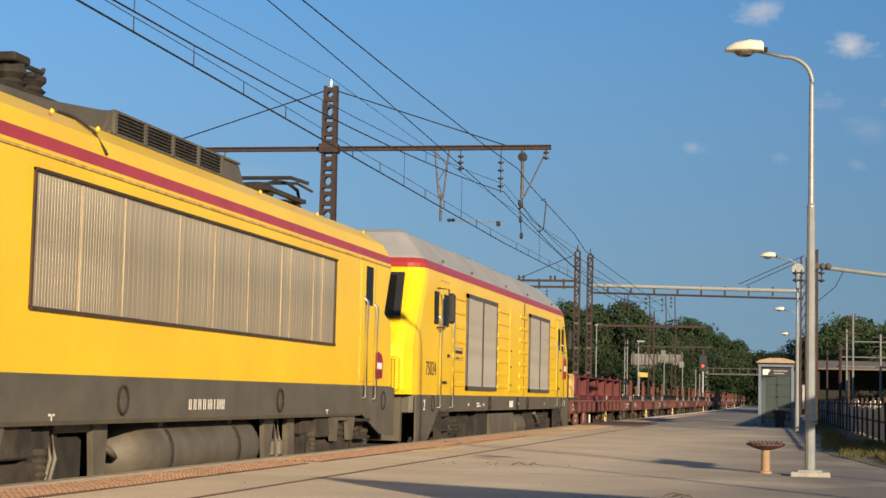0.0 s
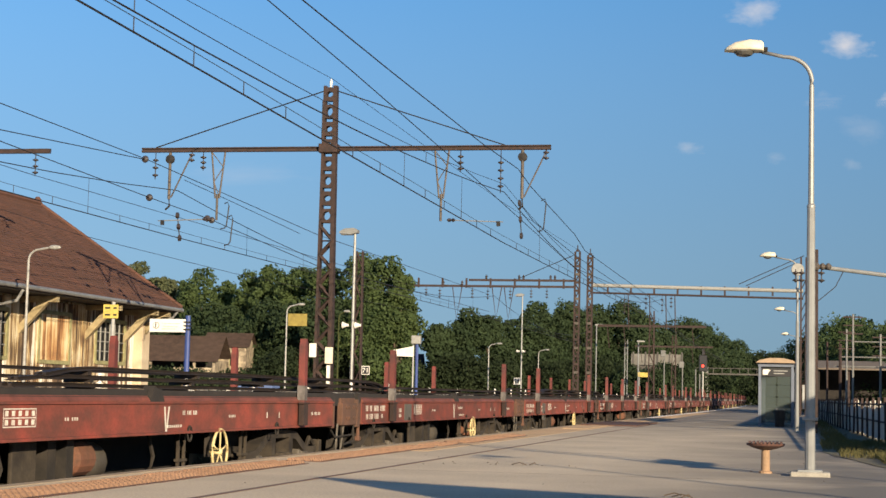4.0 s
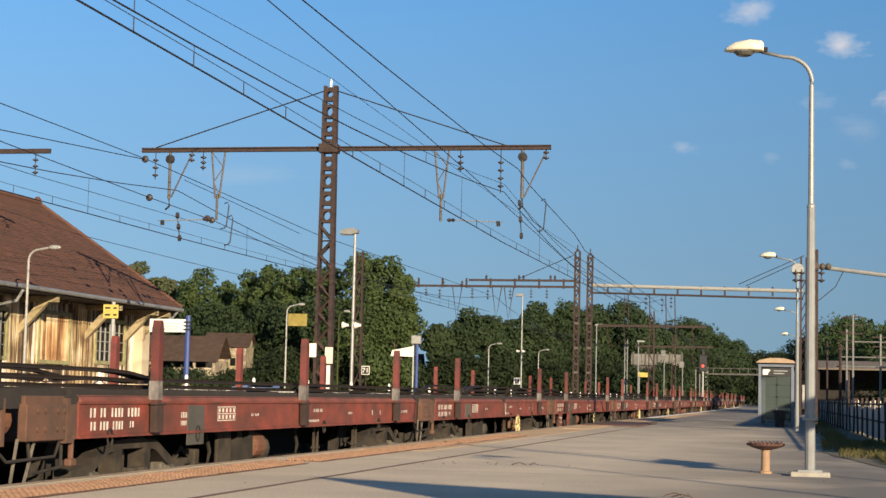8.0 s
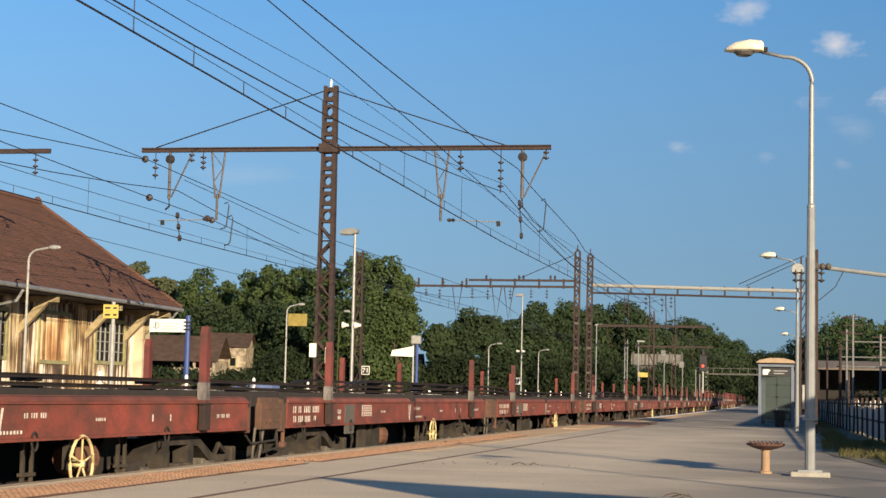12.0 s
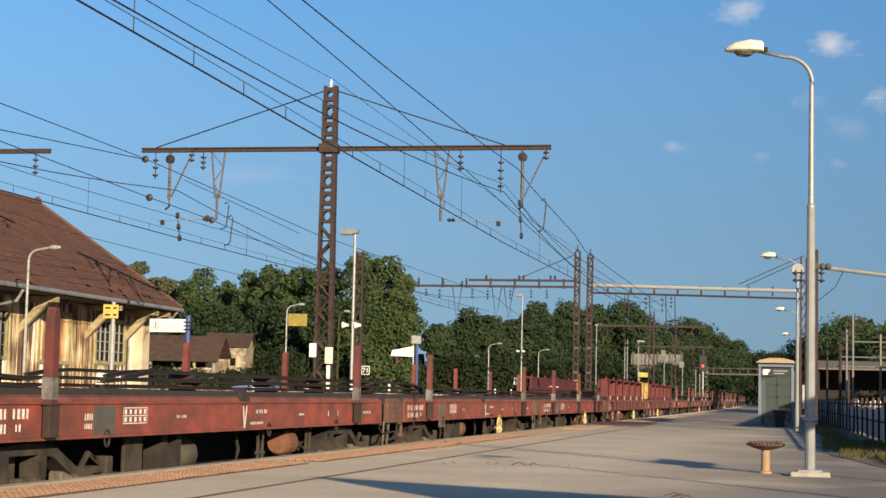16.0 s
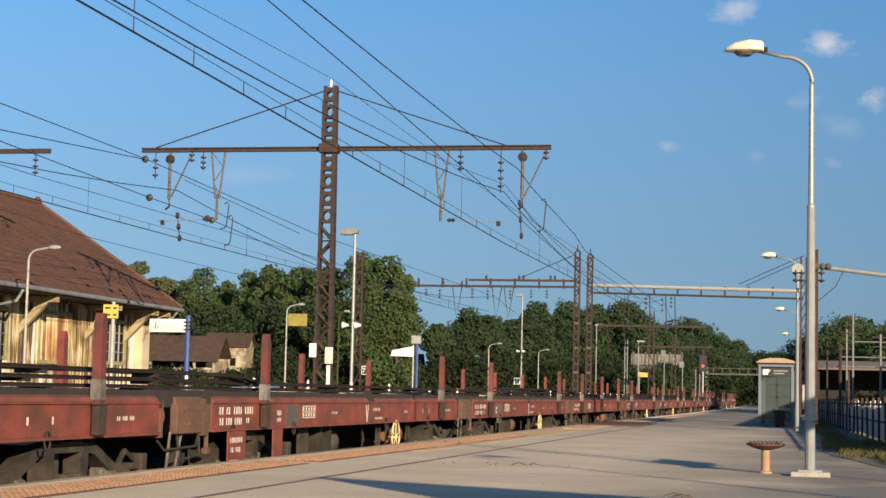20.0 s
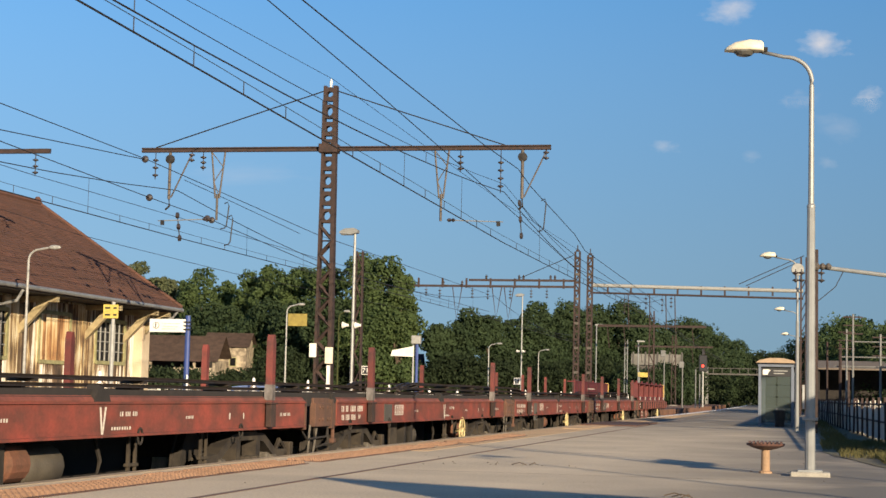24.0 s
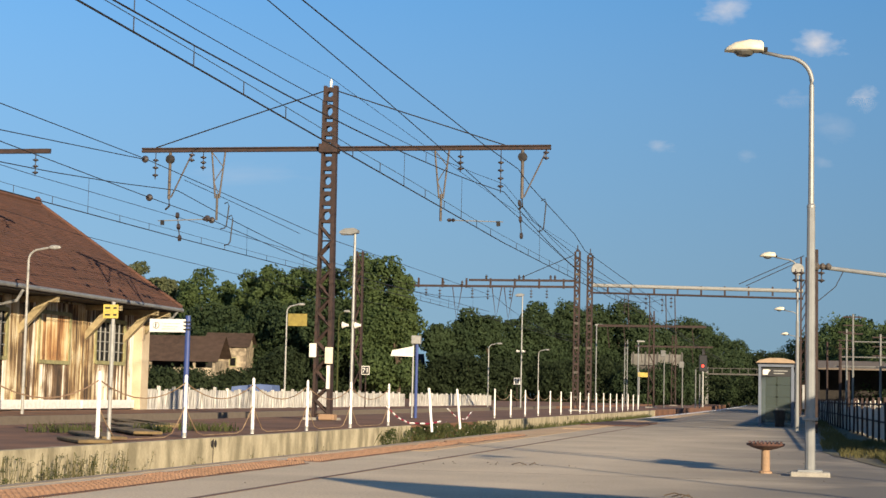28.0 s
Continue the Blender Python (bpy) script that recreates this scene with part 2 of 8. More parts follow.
    leafdry=mat("leaf_dry", (0.15, 0.165, 0.08), (0.09, 0.11, 0.055), 0.8, scale=0.3, fine=2, bump=0, spec=0.2),
    bark=mat("bark", (0.09, 0.065, 0.045), None, 0.95, scale=6),
    grass=mat("dry_grass", (0.16, 0.135, 0.05), (0.09, 0.09, 0.03), 0.9, scale=3, bump=0),
    weed=mat("weed", (0.11, 0.12, 0.04), (0.07, 0.085, 0.025), 0.9, scale=3, bump=0),
    blue=mat("blue_paint", (0.035, 0.065, 0.22), None, 0.5, scale=4),
    signyel=mat("sign_yellow", (0.60, 0.47, 0.10), (0.46, 0.35, 0.08), 0.5, scale=5),
    signwhite=mat("sign_white", (0.76, 0.74, 0.68), (0.66, 0.63, 0.56), 0.5, scale=4),
    black=mat("black_paint", (0.02, 0.02, 0.022), None, 0.6, bump=0),
    seat=mat("seat_brown", (0.12, 0.056, 0.042), (0.075, 0.04, 0.032), 0.6, scale=10),
    hangsteel=mat("hanger_steel", (0.12, 0.10, 0.085), (0.07, 0.06, 0.05), 0.7, 0.2, scale=9),
    seatpost=mat("seat_post", (0.34, 0.22, 0.13), None, 0.8, scale=8),
    lampshell=mat("lamp_shell", (0.72, 0.66, 0.50), (0.60, 0.55, 0.42), 0.5, scale=6),
    lens=mat("lamp_lens", (0.14, 0.135, 0.12), None, 0.2, bump=0),
    bridge=mat("bridge_concrete", (0.10, 0.095, 0.085), (0.07, 0.065, 0.06), 0.9, scale=0.6),
    tarp=mat("blue_tarp", (0.10, 0.15, 0.30), None, 0.7, scale=3),
    slate=mat("slate", (0.07, 0.075, 0.085), None, 0.7, scale=3),
    shelter_glass=pane("shelter_glass", (0.10, 0.12, 0.115)),
    shelter_frame=mat("shelter_frame", (0.14, 0.165, 0.21), (0.11, 0.13, 0.17), 0.5, scale=5),
    shelter_roof=mat("shelter_roof", (0.38, 0.27, 0.17), None, 0.6, scale=4),
    redlight=glow("signal_red", (1.0, 0.05, 0.03), 1.5),
    logo=mat("logo_red", (0.30, 0.012, 0.03), (0.24, 0.01, 0.035), 0.4, scale=2, bump=0),
)

# greyer, darker base colour towards the platform's back and its far end
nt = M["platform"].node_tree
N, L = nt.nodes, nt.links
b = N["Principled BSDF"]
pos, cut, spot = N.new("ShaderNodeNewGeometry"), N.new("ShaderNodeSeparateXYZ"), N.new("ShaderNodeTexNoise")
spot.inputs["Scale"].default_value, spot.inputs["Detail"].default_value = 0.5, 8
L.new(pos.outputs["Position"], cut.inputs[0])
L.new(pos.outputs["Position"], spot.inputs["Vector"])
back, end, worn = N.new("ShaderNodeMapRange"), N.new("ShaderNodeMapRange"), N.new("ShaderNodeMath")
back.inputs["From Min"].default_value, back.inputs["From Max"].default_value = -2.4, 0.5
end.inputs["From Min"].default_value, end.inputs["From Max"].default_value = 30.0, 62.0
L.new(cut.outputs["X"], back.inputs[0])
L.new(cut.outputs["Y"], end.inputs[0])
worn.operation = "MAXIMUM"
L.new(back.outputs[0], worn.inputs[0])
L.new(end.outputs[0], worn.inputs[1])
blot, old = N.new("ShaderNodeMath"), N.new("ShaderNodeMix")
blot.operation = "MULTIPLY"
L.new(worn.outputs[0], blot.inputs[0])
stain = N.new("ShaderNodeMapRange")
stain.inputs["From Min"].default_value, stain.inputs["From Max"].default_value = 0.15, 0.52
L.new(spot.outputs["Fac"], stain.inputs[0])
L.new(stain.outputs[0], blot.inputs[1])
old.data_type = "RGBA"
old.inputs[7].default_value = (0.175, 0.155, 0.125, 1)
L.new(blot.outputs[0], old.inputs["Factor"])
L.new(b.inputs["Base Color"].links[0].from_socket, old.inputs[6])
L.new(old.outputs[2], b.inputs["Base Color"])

for key in ("leaf", "leafdark", "leafshade", "leafdry", "weed", "grass"):
    nt = M[key].node_tree
    b = nt.nodes["Principled BSDF"]
    tl = nt.nodes.new("ShaderNodeBsdfTranslucent")
    mx = nt.nodes.new("ShaderNodeMixShader")
    mx.inputs[0].default_value = 0.45
    nt.links.new(b.inputs["Base Color"].links[0].from_socket, tl.inputs["Color"])
    nt.links.new(b.outputs[0], mx.inputs[1])
    nt.links.new(tl.outputs[0], mx.inputs[2])
    nt.links.new(mx.outputs[0], nt.nodes["Material Output"].inputs[0])

# ---- mesh helpers ----
def part(name, bm, material, parent=None, label="", smooth=False):
    me = bpy.data.meshes.new(name)
    bm.to_mesh(me)
    bm.free()
    if smooth:
        for p in me.polygons:
            p.use_smooth = True
    me.materials.append(M[material] if isinstance(material, str) else material)
    ob = new(name, me)
    if parent:
        ob.parent = parent
    if label:
        ob["label"] = label
    return ob


def again(ob, m, parent=None):
    """Another object on the same mesh, at the pose m in its parent's space."""
    o = ob.copy()
    scene.collection.objects.link(o)
    o.parent = parent or ob.parent
    o.matrix_basis = m
    return o


def thing(name, x, y, z, label, category, group="", kind="", rz=0):
    e = new(name)
    e.empty_display_size = 0.2
    e.matrix_basis = pose(x, y, z, 0, 0, rz)
    return tagged(e, label, category, group, kind)


def B(*boxes, bevel=0.0):
    """One bmesh of boxes (x0, x1, y0, y1, z0, z1)."""
    bm = bmesh.new()
    for x0, x1, y0, y1, z0, z1 in boxes:
        v = [bm.verts.new((x, y, z)) for z in (z0, z1) for x, y in ((x0, y0), (x1, y0), (x1, y1), (x0, y1))]
        for f in ((3, 2, 1, 0), (4, 5, 6, 7), (0, 1, 5, 4), (1, 2, 6, 5), (2, 3, 7, 6), (3, 0, 4, 7)):
            bm.faces.new([v[i] for i in f])
    if bevel:
        bmesh.ops.bevel(bm, geom=bm.edges[:], offset=bevel, segments=1, affect="EDGES")
    bmesh.ops.recalc_face_normals(bm, faces=bm.faces)
    return bm


def tube(bm, pts, r, n=8, r2=None, cap=True):
    """A round bar along points; tapers from r to r2."""
    pts = [Vector(p) for p in pts]
    rings = []
    last = len(pts) - 1
    for i, p in enumerate(pts):
        d = (pts[min(i + 1, last)] - pts[max(i - 1, 0)]).normalized()
        a = d.cross(Vector((0, 0, 1)))
        if a.length < 1e-3:
            a = Vector((1, 0, 0))
        a.normalize()
        b = a.cross(d)
        rr = r if r2 is None else r + (r2 - r) * i / max(last, 1)
        rings.append([bm.verts.new(p + rr * (math.cos(2 * math.pi * k / n) * a + math.sin(2 * math.pi * k / n) * b)) for k in range(n)])
    for q, s in zip(rings, rings[1:]):
        for k in range(n):
            bm.faces.new((q[k], q[(k + 1) % n], s[(k + 1) % n], s[k]))
    if cap:
        bm.faces.new(rings[0][::-1])
        bm.faces.new(rings[-1])
    return bm


def T(pts, r, n=8, r2=None):
    bm = bmesh.new()
    tube(bm, pts, r, n, r2)
    bmesh.ops.recalc_face_normals(bm, faces=bm.faces)
    return bm


def prism(profile, axis, a, b):
    """A closed outline in the plane across the axis, drawn out from a to b. For axis x: (y, z); y: (x, z); z: (x, y)."""
    bm = bmesh.new()
    put = {"x": lambda u, v, w: (w, u, v), "y": lambda u, v, w: (u, w, v), "z": lambda u, v, w: (u, v, w)}[axis]
    lo = [bm.verts.new(put(u, v, a)) for u, v in profile]
    hi = [bm.verts.new(put(u, v, b)) for u, v in profile]
    n = len(profile)
    bm.faces.new(lo)
    bm.faces.new(hi[::-1])
    for i in range(n):
        bm.faces.new((lo[i], hi[i], hi[(i + 1) % n], lo[(i + 1) % n]))
    bmesh.ops.recalc_face_normals(bm, faces=bm.faces)
    return bm


def lathe(profile, n=16, axis="z", at=(0, 0, 0)):
    """A turned shape from (radius, height) pairs."""
    bm = bmesh.new()
    turn = {"z": Matrix(), "x": Matrix.Rotation(math.pi / 2, 4, "Y"), "y": Matrix.Rotation(-math.pi / 2, 4, "X")}[axis]
    rings = [[bm.verts.new(turn @ Vector((max(r, 1e-4) * math.cos(2 * math.pi * k / n), max(r, 1e-4) * math.sin(2 * math.pi * k / n), h)) + Vector(at)) for k in range(n)] for r, h in profile]
    for q, s in zip(rings, rings[1:]):
        for k in range(n):
            bm.faces.new((q[k], q[(k + 1) % n], s[(k + 1) % n], s[k]))
    bm.faces.new(rings[0][::-1])
    bm.faces.new(rings[-1])
    bmesh.ops.recalc_face_normals(bm, faces=bm.faces)
    return bm


def lettering(name, text, size, material, parent, m, label=""):
    cu = bpy.data.curves.new(name, "FONT")
    cu.body, cu.size, cu.extrude = text, size, 0.002
    cu.align_x = "LEFT"
    tmp = bpy.data.objects.new(name, cu)
    scene.collection.objects.link(tmp)
    dg = bpy.context.evaluated_depsgraph_get()
    me = bpy.data.meshes.new_from_object(tmp.evaluated_get(dg))
    bpy.data.objects.remove(tmp)
    me.materials.clear()
    me.materials.append(M[material])
    ob = new(name, me)
    ob.parent = parent
    ob.matrix_basis = m
    if label:
        ob["label"] = label
    return ob


# ---- ground, platforms, tracks ----
def bend(y):
    """The line runs straight, then swings gently to the left beyond the crossing."""
    return -5.5e-5 * max(0.0, y - 75.0) ** 2


def strip(x0, x1, z0, z1, ys, shape=bend):
    """A bar along the line from ys[0] to ys[-1], following its bend."""
    bm = bmesh.new()
    prev = None
    for y in ys:
        d = shape(y)
        v = [bm.verts.new((x + d, y, z)) for x, z in ((x0, z0), (x1, z0), (x1, z1), (x0, z1))]
        if prev:
            for i in range(4):
                bm.faces.new((prev[i], prev[(i + 1) % 4], v[(i + 1) % 4], v[i]))
        else:
            bm.faces.new(v)
        prev = v
    bm.faces.new(prev[::-1])
    bmesh.ops.recalc_face_normals(bm, faces=bm.faces)
    return bm


ALONG = [-40, 0, 40, 75, 100, 130, 160, 190, 220, 250, 285]
FAR = ALONG + [320, 360, 420, 500, 600]


def sheet(name, x0, x1, y0, y1, z, nx, ny, material, rough=0.0):
    bm = bmesh.new()
    g = [[bm.verts.new((x0 + (x1 - x0) * i / nx, y0 + (y1 - y0) * j / ny, z + rough * noise.noise((i * 0.7, j * 0.7, 3)))) for i in range(nx + 1)] for j in range(ny + 1)]
    for j in range(ny):
        for i in range(nx):
            bm.faces.new((g[j][i], g[j][i + 1], g[j + 1][i + 1], g[j + 1][i]))
    return part(name, bm, material)


tagged(sheet("ground", -2600, 2600, -600, 4600, -0.78, 4, 4, "ground"), "brown earth and dry grass round the station", "ground", kind="structure")

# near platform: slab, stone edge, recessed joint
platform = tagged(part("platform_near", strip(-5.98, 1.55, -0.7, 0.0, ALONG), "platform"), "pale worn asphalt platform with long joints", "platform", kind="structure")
tagged(part("platform_edge", strip(-6.12, -5.986, -0.7, 0.006, ALONG), "edge"), "pale stone edge of the platform", "platform edge", kind="structure")
tagged(part("platform_joint", strip(-4.33, -4.27, -0.2, 0.004, ALONG[1:6]), "tar"), "brown tarred joint along the platform", "joint", kind="structure")
for k, (xa, ya, xb, yb) in enumerate(((-4.3, 24.0, 1.4, 24.6), (-4.3, 33.5, 1.4, 34.0), (-4.3, 17.2, 1.4, 17.5), (-4.3, 47, 1.4, 47.4))):
    bm = bmesh.new()
    n = 14
    row = []
    for i in range(n + 1):
        f = i / n
        w = 0.012 + 0.006 * noise.noise((i * 1.3, k * 7.1, 0))
        y = ya + (yb - ya) * f + 0.05 * noise.noise((i * 0.9, k * 3.3, 5))
        x = xa + (xb - xa) * f
        row.append([bm.verts.new((x, y - w, 0.004)), bm.verts.new((x, y + w, 0.004))])
    for a, b in zip(row, row[1:]):
        bm.faces.new((a[0], b[0], b[1], a[1]))
    tagged(part("platform_crack", bm, "tar"), "thin filled crack across the platform", "joint", kind="structure")
tagged(part("platform_margin", strip(-5.98, -5.02, -0.1, 0.004, [23.0, 40, 75, 100]), "dust"), "ochre dusty margin along the platform edge", "platform margin", kind="structure")
# walkway of boards across the line at the far end of the straight
tagged(part("crossing_ramp", B((-6.0, -4.4, 47.5, 54.5, 0.0, 0.035)), "tactile"), "worn ochre ramp at the track crossing", "ramp", kind="structure")

# opposite platform (island), its second track, the shed's yard
tagged(part("platform_island", strip(-15.2, -9.42, -0.7, -0.01, ALONG), "island"), "brown bare-earth island platform", "platform", kind="structure")
tagged(part("platform_yard", strip(-150.0, -18.9, -0.72, 0.0, FAR, shape=lambda y: 0.0), "island"), "brown earth yard behind the second track", "yard", kind="structure")
tagged(part("yard_edge", strip(-18.89, -18.7, -0.7, 0.01, ALONG), "sleeper"), "dark stained kerb along the yard", "kerb", kind="structure")


def track(name, x, ys, shape):
    bed = tagged(part(name, strip(x - 1.55, x + 1.5, -0.77, -0.735, ys, shape), "ballast"), "dark stone ballast bed", "track bed", kind="structure")
    for s in (-0.752, 0.752):
        part("rail", strip(x + s - 0.035, x + s + 0.035, -0.735, RAIL_Z, ys, shape), "railst", bed)
    sl = None
    for i in range(120 if x > -10 else 0):
        y = -4 + i * 0.62
        if sl is None:
            sl = part("sleeper", B((-1.25, 1.25, -0.12, 0.12, -0.02, 0.03)), "sleeper", bed)
            sl.matrix_basis = pose(x, y, -0.735)
        else:
            again(sl, pose(x, y, -0.735), bed)
    return bed


track("track_bed_near", TRACK_X, FAR, bend)
track("track_bed_second", -17.0, FAR, bend)

# edge wall of the island platform: cast panels with open joints, a broken stretch under weeds
wall = thing("platform_wall", 0, 0, 0, "stained concrete edge wall of the island platform", "wall", kind="structure")
y = -20.0
k = 0
while y < 112:
    step = 13.0 if y < 20 else 14.4
    if y < 0:
        step = 20.3
    a, b = y + 0.03, y + step - 0.03
    if a < 50.5 < b or 36.5 < a < 50.5:
        if a < 36.5:
            b = 37.0
        else:
            a = max(a, 50.2)
    part("panel", B((-9.42, -9.28, a, b, -0.72, 0.0), bevel=0.004), "wallc", wall)
    part("joint", B((-9.41, -9.286, b - 0.002, b + 0.062, -0.72, -0.02)), "deck", wall)
    if 0 < y < 60:
        for s in (-0.075, 0.085):
            part("bolt_mark", lathe([(0.004, 0.012), (0.05, 0.008), (0.065, 0.0)], 10, "x", (-9.279, y + step + s, -0.10)), "deck", wall)
    y += step
# near-black sheet added as the shade inside the open joints
tagged(part("wall_backing", strip(-9.46, -9.425, -0.7, -0.03, [-20, 20, 60, 112]), "deck"), "near-black sheet that darkens the edge wall's open joints", "wall", kind="structure")
tagged(part("wall_rubble", B((-9.44, -9.3, 37.05, 50.15, -0.72, -0.16), bevel=0.05), "island"), "broken earth bank where the edge wall is gone", "bank", kind="structure")


# ---- tactile strip: rows of ribbed slabs ----
def tactile():
    base = thing("tactile_strip", 0, 0, 0, "worn orange ribbed warning slabs along the platform edge", "warning strip", kind="structure")
    slab_bm = B((-0.24, 0.20, 0.0, 0.47, -0.03, 0.008))
    for r in range(5):
        for c in range(4):
            x, y = -0.185 + c * 0.105, 0.047 + r * 0.094
            vs = [slab_bm.verts.new((x + dx, y + dy, z)) for z, w in ((0.008, 0.030), (0.034, 0.018)) for dx, dy in ((-w, -w), (w, -w), (w, w), (-w, w))]
            dome = [slab_bm.faces.new(vs[4:])]
            for i in range(4):
                dome.append(slab_bm.faces.new((vs[i], vs[(i + 1) % 4], vs[4 + (i + 1) % 4], vs[4 + i])))
            # domes take the lighter tone, so their sunlit look is in the colour
            for face in dome:
                face.material_index = 1
    first = part("slab", slab_bm, "tactile", base)
    first.data.materials.append(M["tactlit"])
    first.matrix_basis = pose(-5.44, 6.0, 0)
    for i in range(1, 58):
        if i % 9 in (3, 7) and i > 24 and i % 2:
            continue
        again(first, pose(-5.44 + random.uniform(-0.008, 0.008), 6.0 + i * 0.48, random.uniform(-0.003, 0.003), 0, 0, random.uniform(-0.5, 0.5)), base)


tactile()
tagged(part("tactile_far", strip(-5.68, -5.20, 0.0, 0.012, [41.6, 60, 75]), "dust"), "faded orange warning strip", "warning strip", kind="structure")
tagged(part("edge_line", strip(-6.1, -5.82, 0.0, 0.008, [70, 100, 130, 160, 190, 220, 250, 284]), "white"), "pale edge line of the far platform", "edge line", kind="structure")


# ---- catenary ----
def hole_plate(w, z0, z1, share):
    """A plate across a mast with one rounded hole, seen from both faces."""
    bm = bmesh.new()
    c, h, n = (z0 + z1) / 2, (z1 - z0) / 2, 16
    rings = []
    for y in (-0.10, 0.10):
        outer, inner = [], []
        for k in range(n):
            a = 2 * math.pi * (k + 0.5) / n
            dx, dz = math.cos(a), math.sin(a)
            q = min(w / abs(dx), h / abs(dz))
            outer.append(bm.verts.new((dx * q, y, c + dz * q)))
            inner.append(bm.verts.new((dx * w * 0.74, y, c + dz * h * share)))
        rings.append((outer, inner))
    for k in range(n):
        j = (k + 1) % n
        for outer, inner in rings:
            bm.faces.new((outer[k], outer[j], inner[j], inner[k]))
        bm.faces.new((rings[0][1][k], rings[0][1][j], rings[1][1][j], rings[1][1][k]))
        bm.faces.new((rings[0][0][k], rings[0][0][j], rings[1][0][j], rings[1][0][k]))
    bmesh.ops.recalc_face_normals(bm, faces=bm.faces)
    return bm


def lattice_mast(name, x, y, h, w0, w1, label, plates=0.0, legs=("x",), group="catenary masts", rungs=16):
    e = thing(name, x, y, 0, label, "catenary mast", group)
    part("footing", B((-0.45, 0.45, -0.4, 0.4, -0.3, 0.06), bevel=0.03), "concrete", e)
    d = 0.14
    for sx in (-1, 1):
        bm = bmesh.new()
        q = 0.036 if sx < 0 else 0.056
        lo = [bm.verts.new((sx * w0 / 2 + a, b, 0)) for a, b in ((-q, -d), (q, -d), (q, d), (-q, d))]
        hi = [bm.verts.new((sx * w1 / 2 + a, b, h)) for a, b in ((-q, -d * 0.7), (q, -d * 0.7), (q, d * 0.7), (-q, d * 0.7))]
        bm.faces.new(lo[::-1])
        bm.faces.new(hi)
        for i in range(4):
            bm.faces.new((lo[i], lo[(i + 1) % 4], hi[(i + 1) % 4], hi[i]))
        part("leg", bm, "rust", e)
    wid = lambda z: w0 + (w1 - w0) * z / h
    zl = h * (1 - plates)
    for i in range(rungs):
        za, zb = 0.15 + (zl - 0.2) * i / rungs, 0.15 + (zl - 0.2) * (i + 1) / rungs
        s = 1 if i % 2 else -1
        for side in (-0.11, 0.11):
            part("brace", T([(-s * wid(za) / 2, side, za), (s * wid(zb) / 2, side, zb)], 0.036, 4), "rust", e)
        if i % 4 == 0:
            part("rung", T([(-wid(za) / 2, 0, za), (wid(za) / 2, 0, za)], 0.022, 4), "rust", e)
    if plates:
        n = 8
        for i in range(n):
            z0 = zl + (h - zl) * i / n
            z1 = zl + (h - zl) * (i + 1) / n
            ww = wid(z0) / 2 - 0.03
            part("batten_plate", hole_plate(ww, z0 + 0.05, z1 - 0.05, 0.42 if i % 2 else 0.62), "rust", e)
    return e


mast = lattice_mast("catenary_mast", -12.94, 45.5, 9.35, 0.44, 0.30, "rust-brown riveted lattice mast with a crossarm", plates=0.42, rungs=13)
part("finial", lathe([(0.02, 9.3), (0.04, 9.42), (0.04, 9.5), (0.015, 9.55)], 8), "signwhite", mast, "pale cap insulator")
part("crossarm", B((-5.57, 6.28, -0.06, 0.06, -0.0, 0.05), (-5.57, 6.28, -0.015, 0.015, 0.05, 0.10), (-5.57, 6.28, -0.06, 0.06, 0.10, 0.13)), "rust", mast).location = (0, 0, 7.5)
part("collar", B((-0.27, 0.27, -0.18, 0.18, 7.44, 7.70), bevel=0.02), "rust", mast)
for x, z in ((-5.15, 7.64), (5.1, 7.6)):
    part("tie_rod", T([(math.copysign(0.16, x), 0, 9.22), (x, 0, z)], 0.018, 6), "wire", mast)
part("notice", B((0.10, 0.32, -0.19, -0.175, 1.55, 2.0)), "lampshell", mast, "small cream notice plate")
part("notice", B((-0.34, -0.14, -0.24, -0.225, 1.72, 2.1)), "signwhite", mast, "small white notice plate")
part("cable_cover", B((0.16, 0.25, -0.21, -0.15, 0.85, 1.5)), "signwhite", mast)
part("base_box", B((0.05, 0.5, -0.55, -0.2, 0.0, 0.16), bevel=0.02), "seatpost", mast)


def insulators(name, parent, x, z0, z1, y=0.0, n=3, slant=0.0, material="porcelain"):
    """A hanging string of disc insulators."""
    prof = [(0.012, 0.0)]
    L = z0 - z1
    for i in range(n):
        c = L * (0.3 + 0.55 * i / max(n - 1, 1))
        prof += [(0.014, -(c - 0.045)), (0.085, -(c - 0.02)), (0.085, -(c + 0.005)), (0.03, -(c + 0.03)), (0.014, -(c + 0.045))]
    prof += [(0.012, -L)]
    o = part(name, lathe(prof[::-1], 10), material, parent, smooth=True)
    o.location = (x, y, z0)
    if slant:
        o.rotation_euler = (0, slant, 0)
    return o


def hanger(parent, x, z, h, s):
    """A tapered lattice drop bracket under a crossarm with its registration tube; s: the side to which the tube reaches."""
    a, b = 0.20, 0.06
    part("bracket", T([(x - a, 0, z), (x - b, 0, z - h * 0.68)], 0.026, 6), "hangsteel", parent)
    part("bracket", T([(x + a, 0, z), (x + b, 0, z - h * 0.68)], 0.026, 6), "hangsteel", parent)
    for i in range(3):
        za, zb = z - h * 0.22 * i, z - h * 0.22 * (i + 1)
        wa, wb = a - (a - b) * 0.32 * i, a - (a - b) * 0.32 * (i + 1)
        q = 1 if i % 2 else -1
        part("lacing", T([(x + q * wa, 0, za), (x - q * wb, 0, zb)], 0.014, 5), "hangsteel", parent)
    part("drop_tube", T([(x, 0, z - h * 0.62), (x, 0, z - h)], 0.036, 8), "hangsteel", parent)
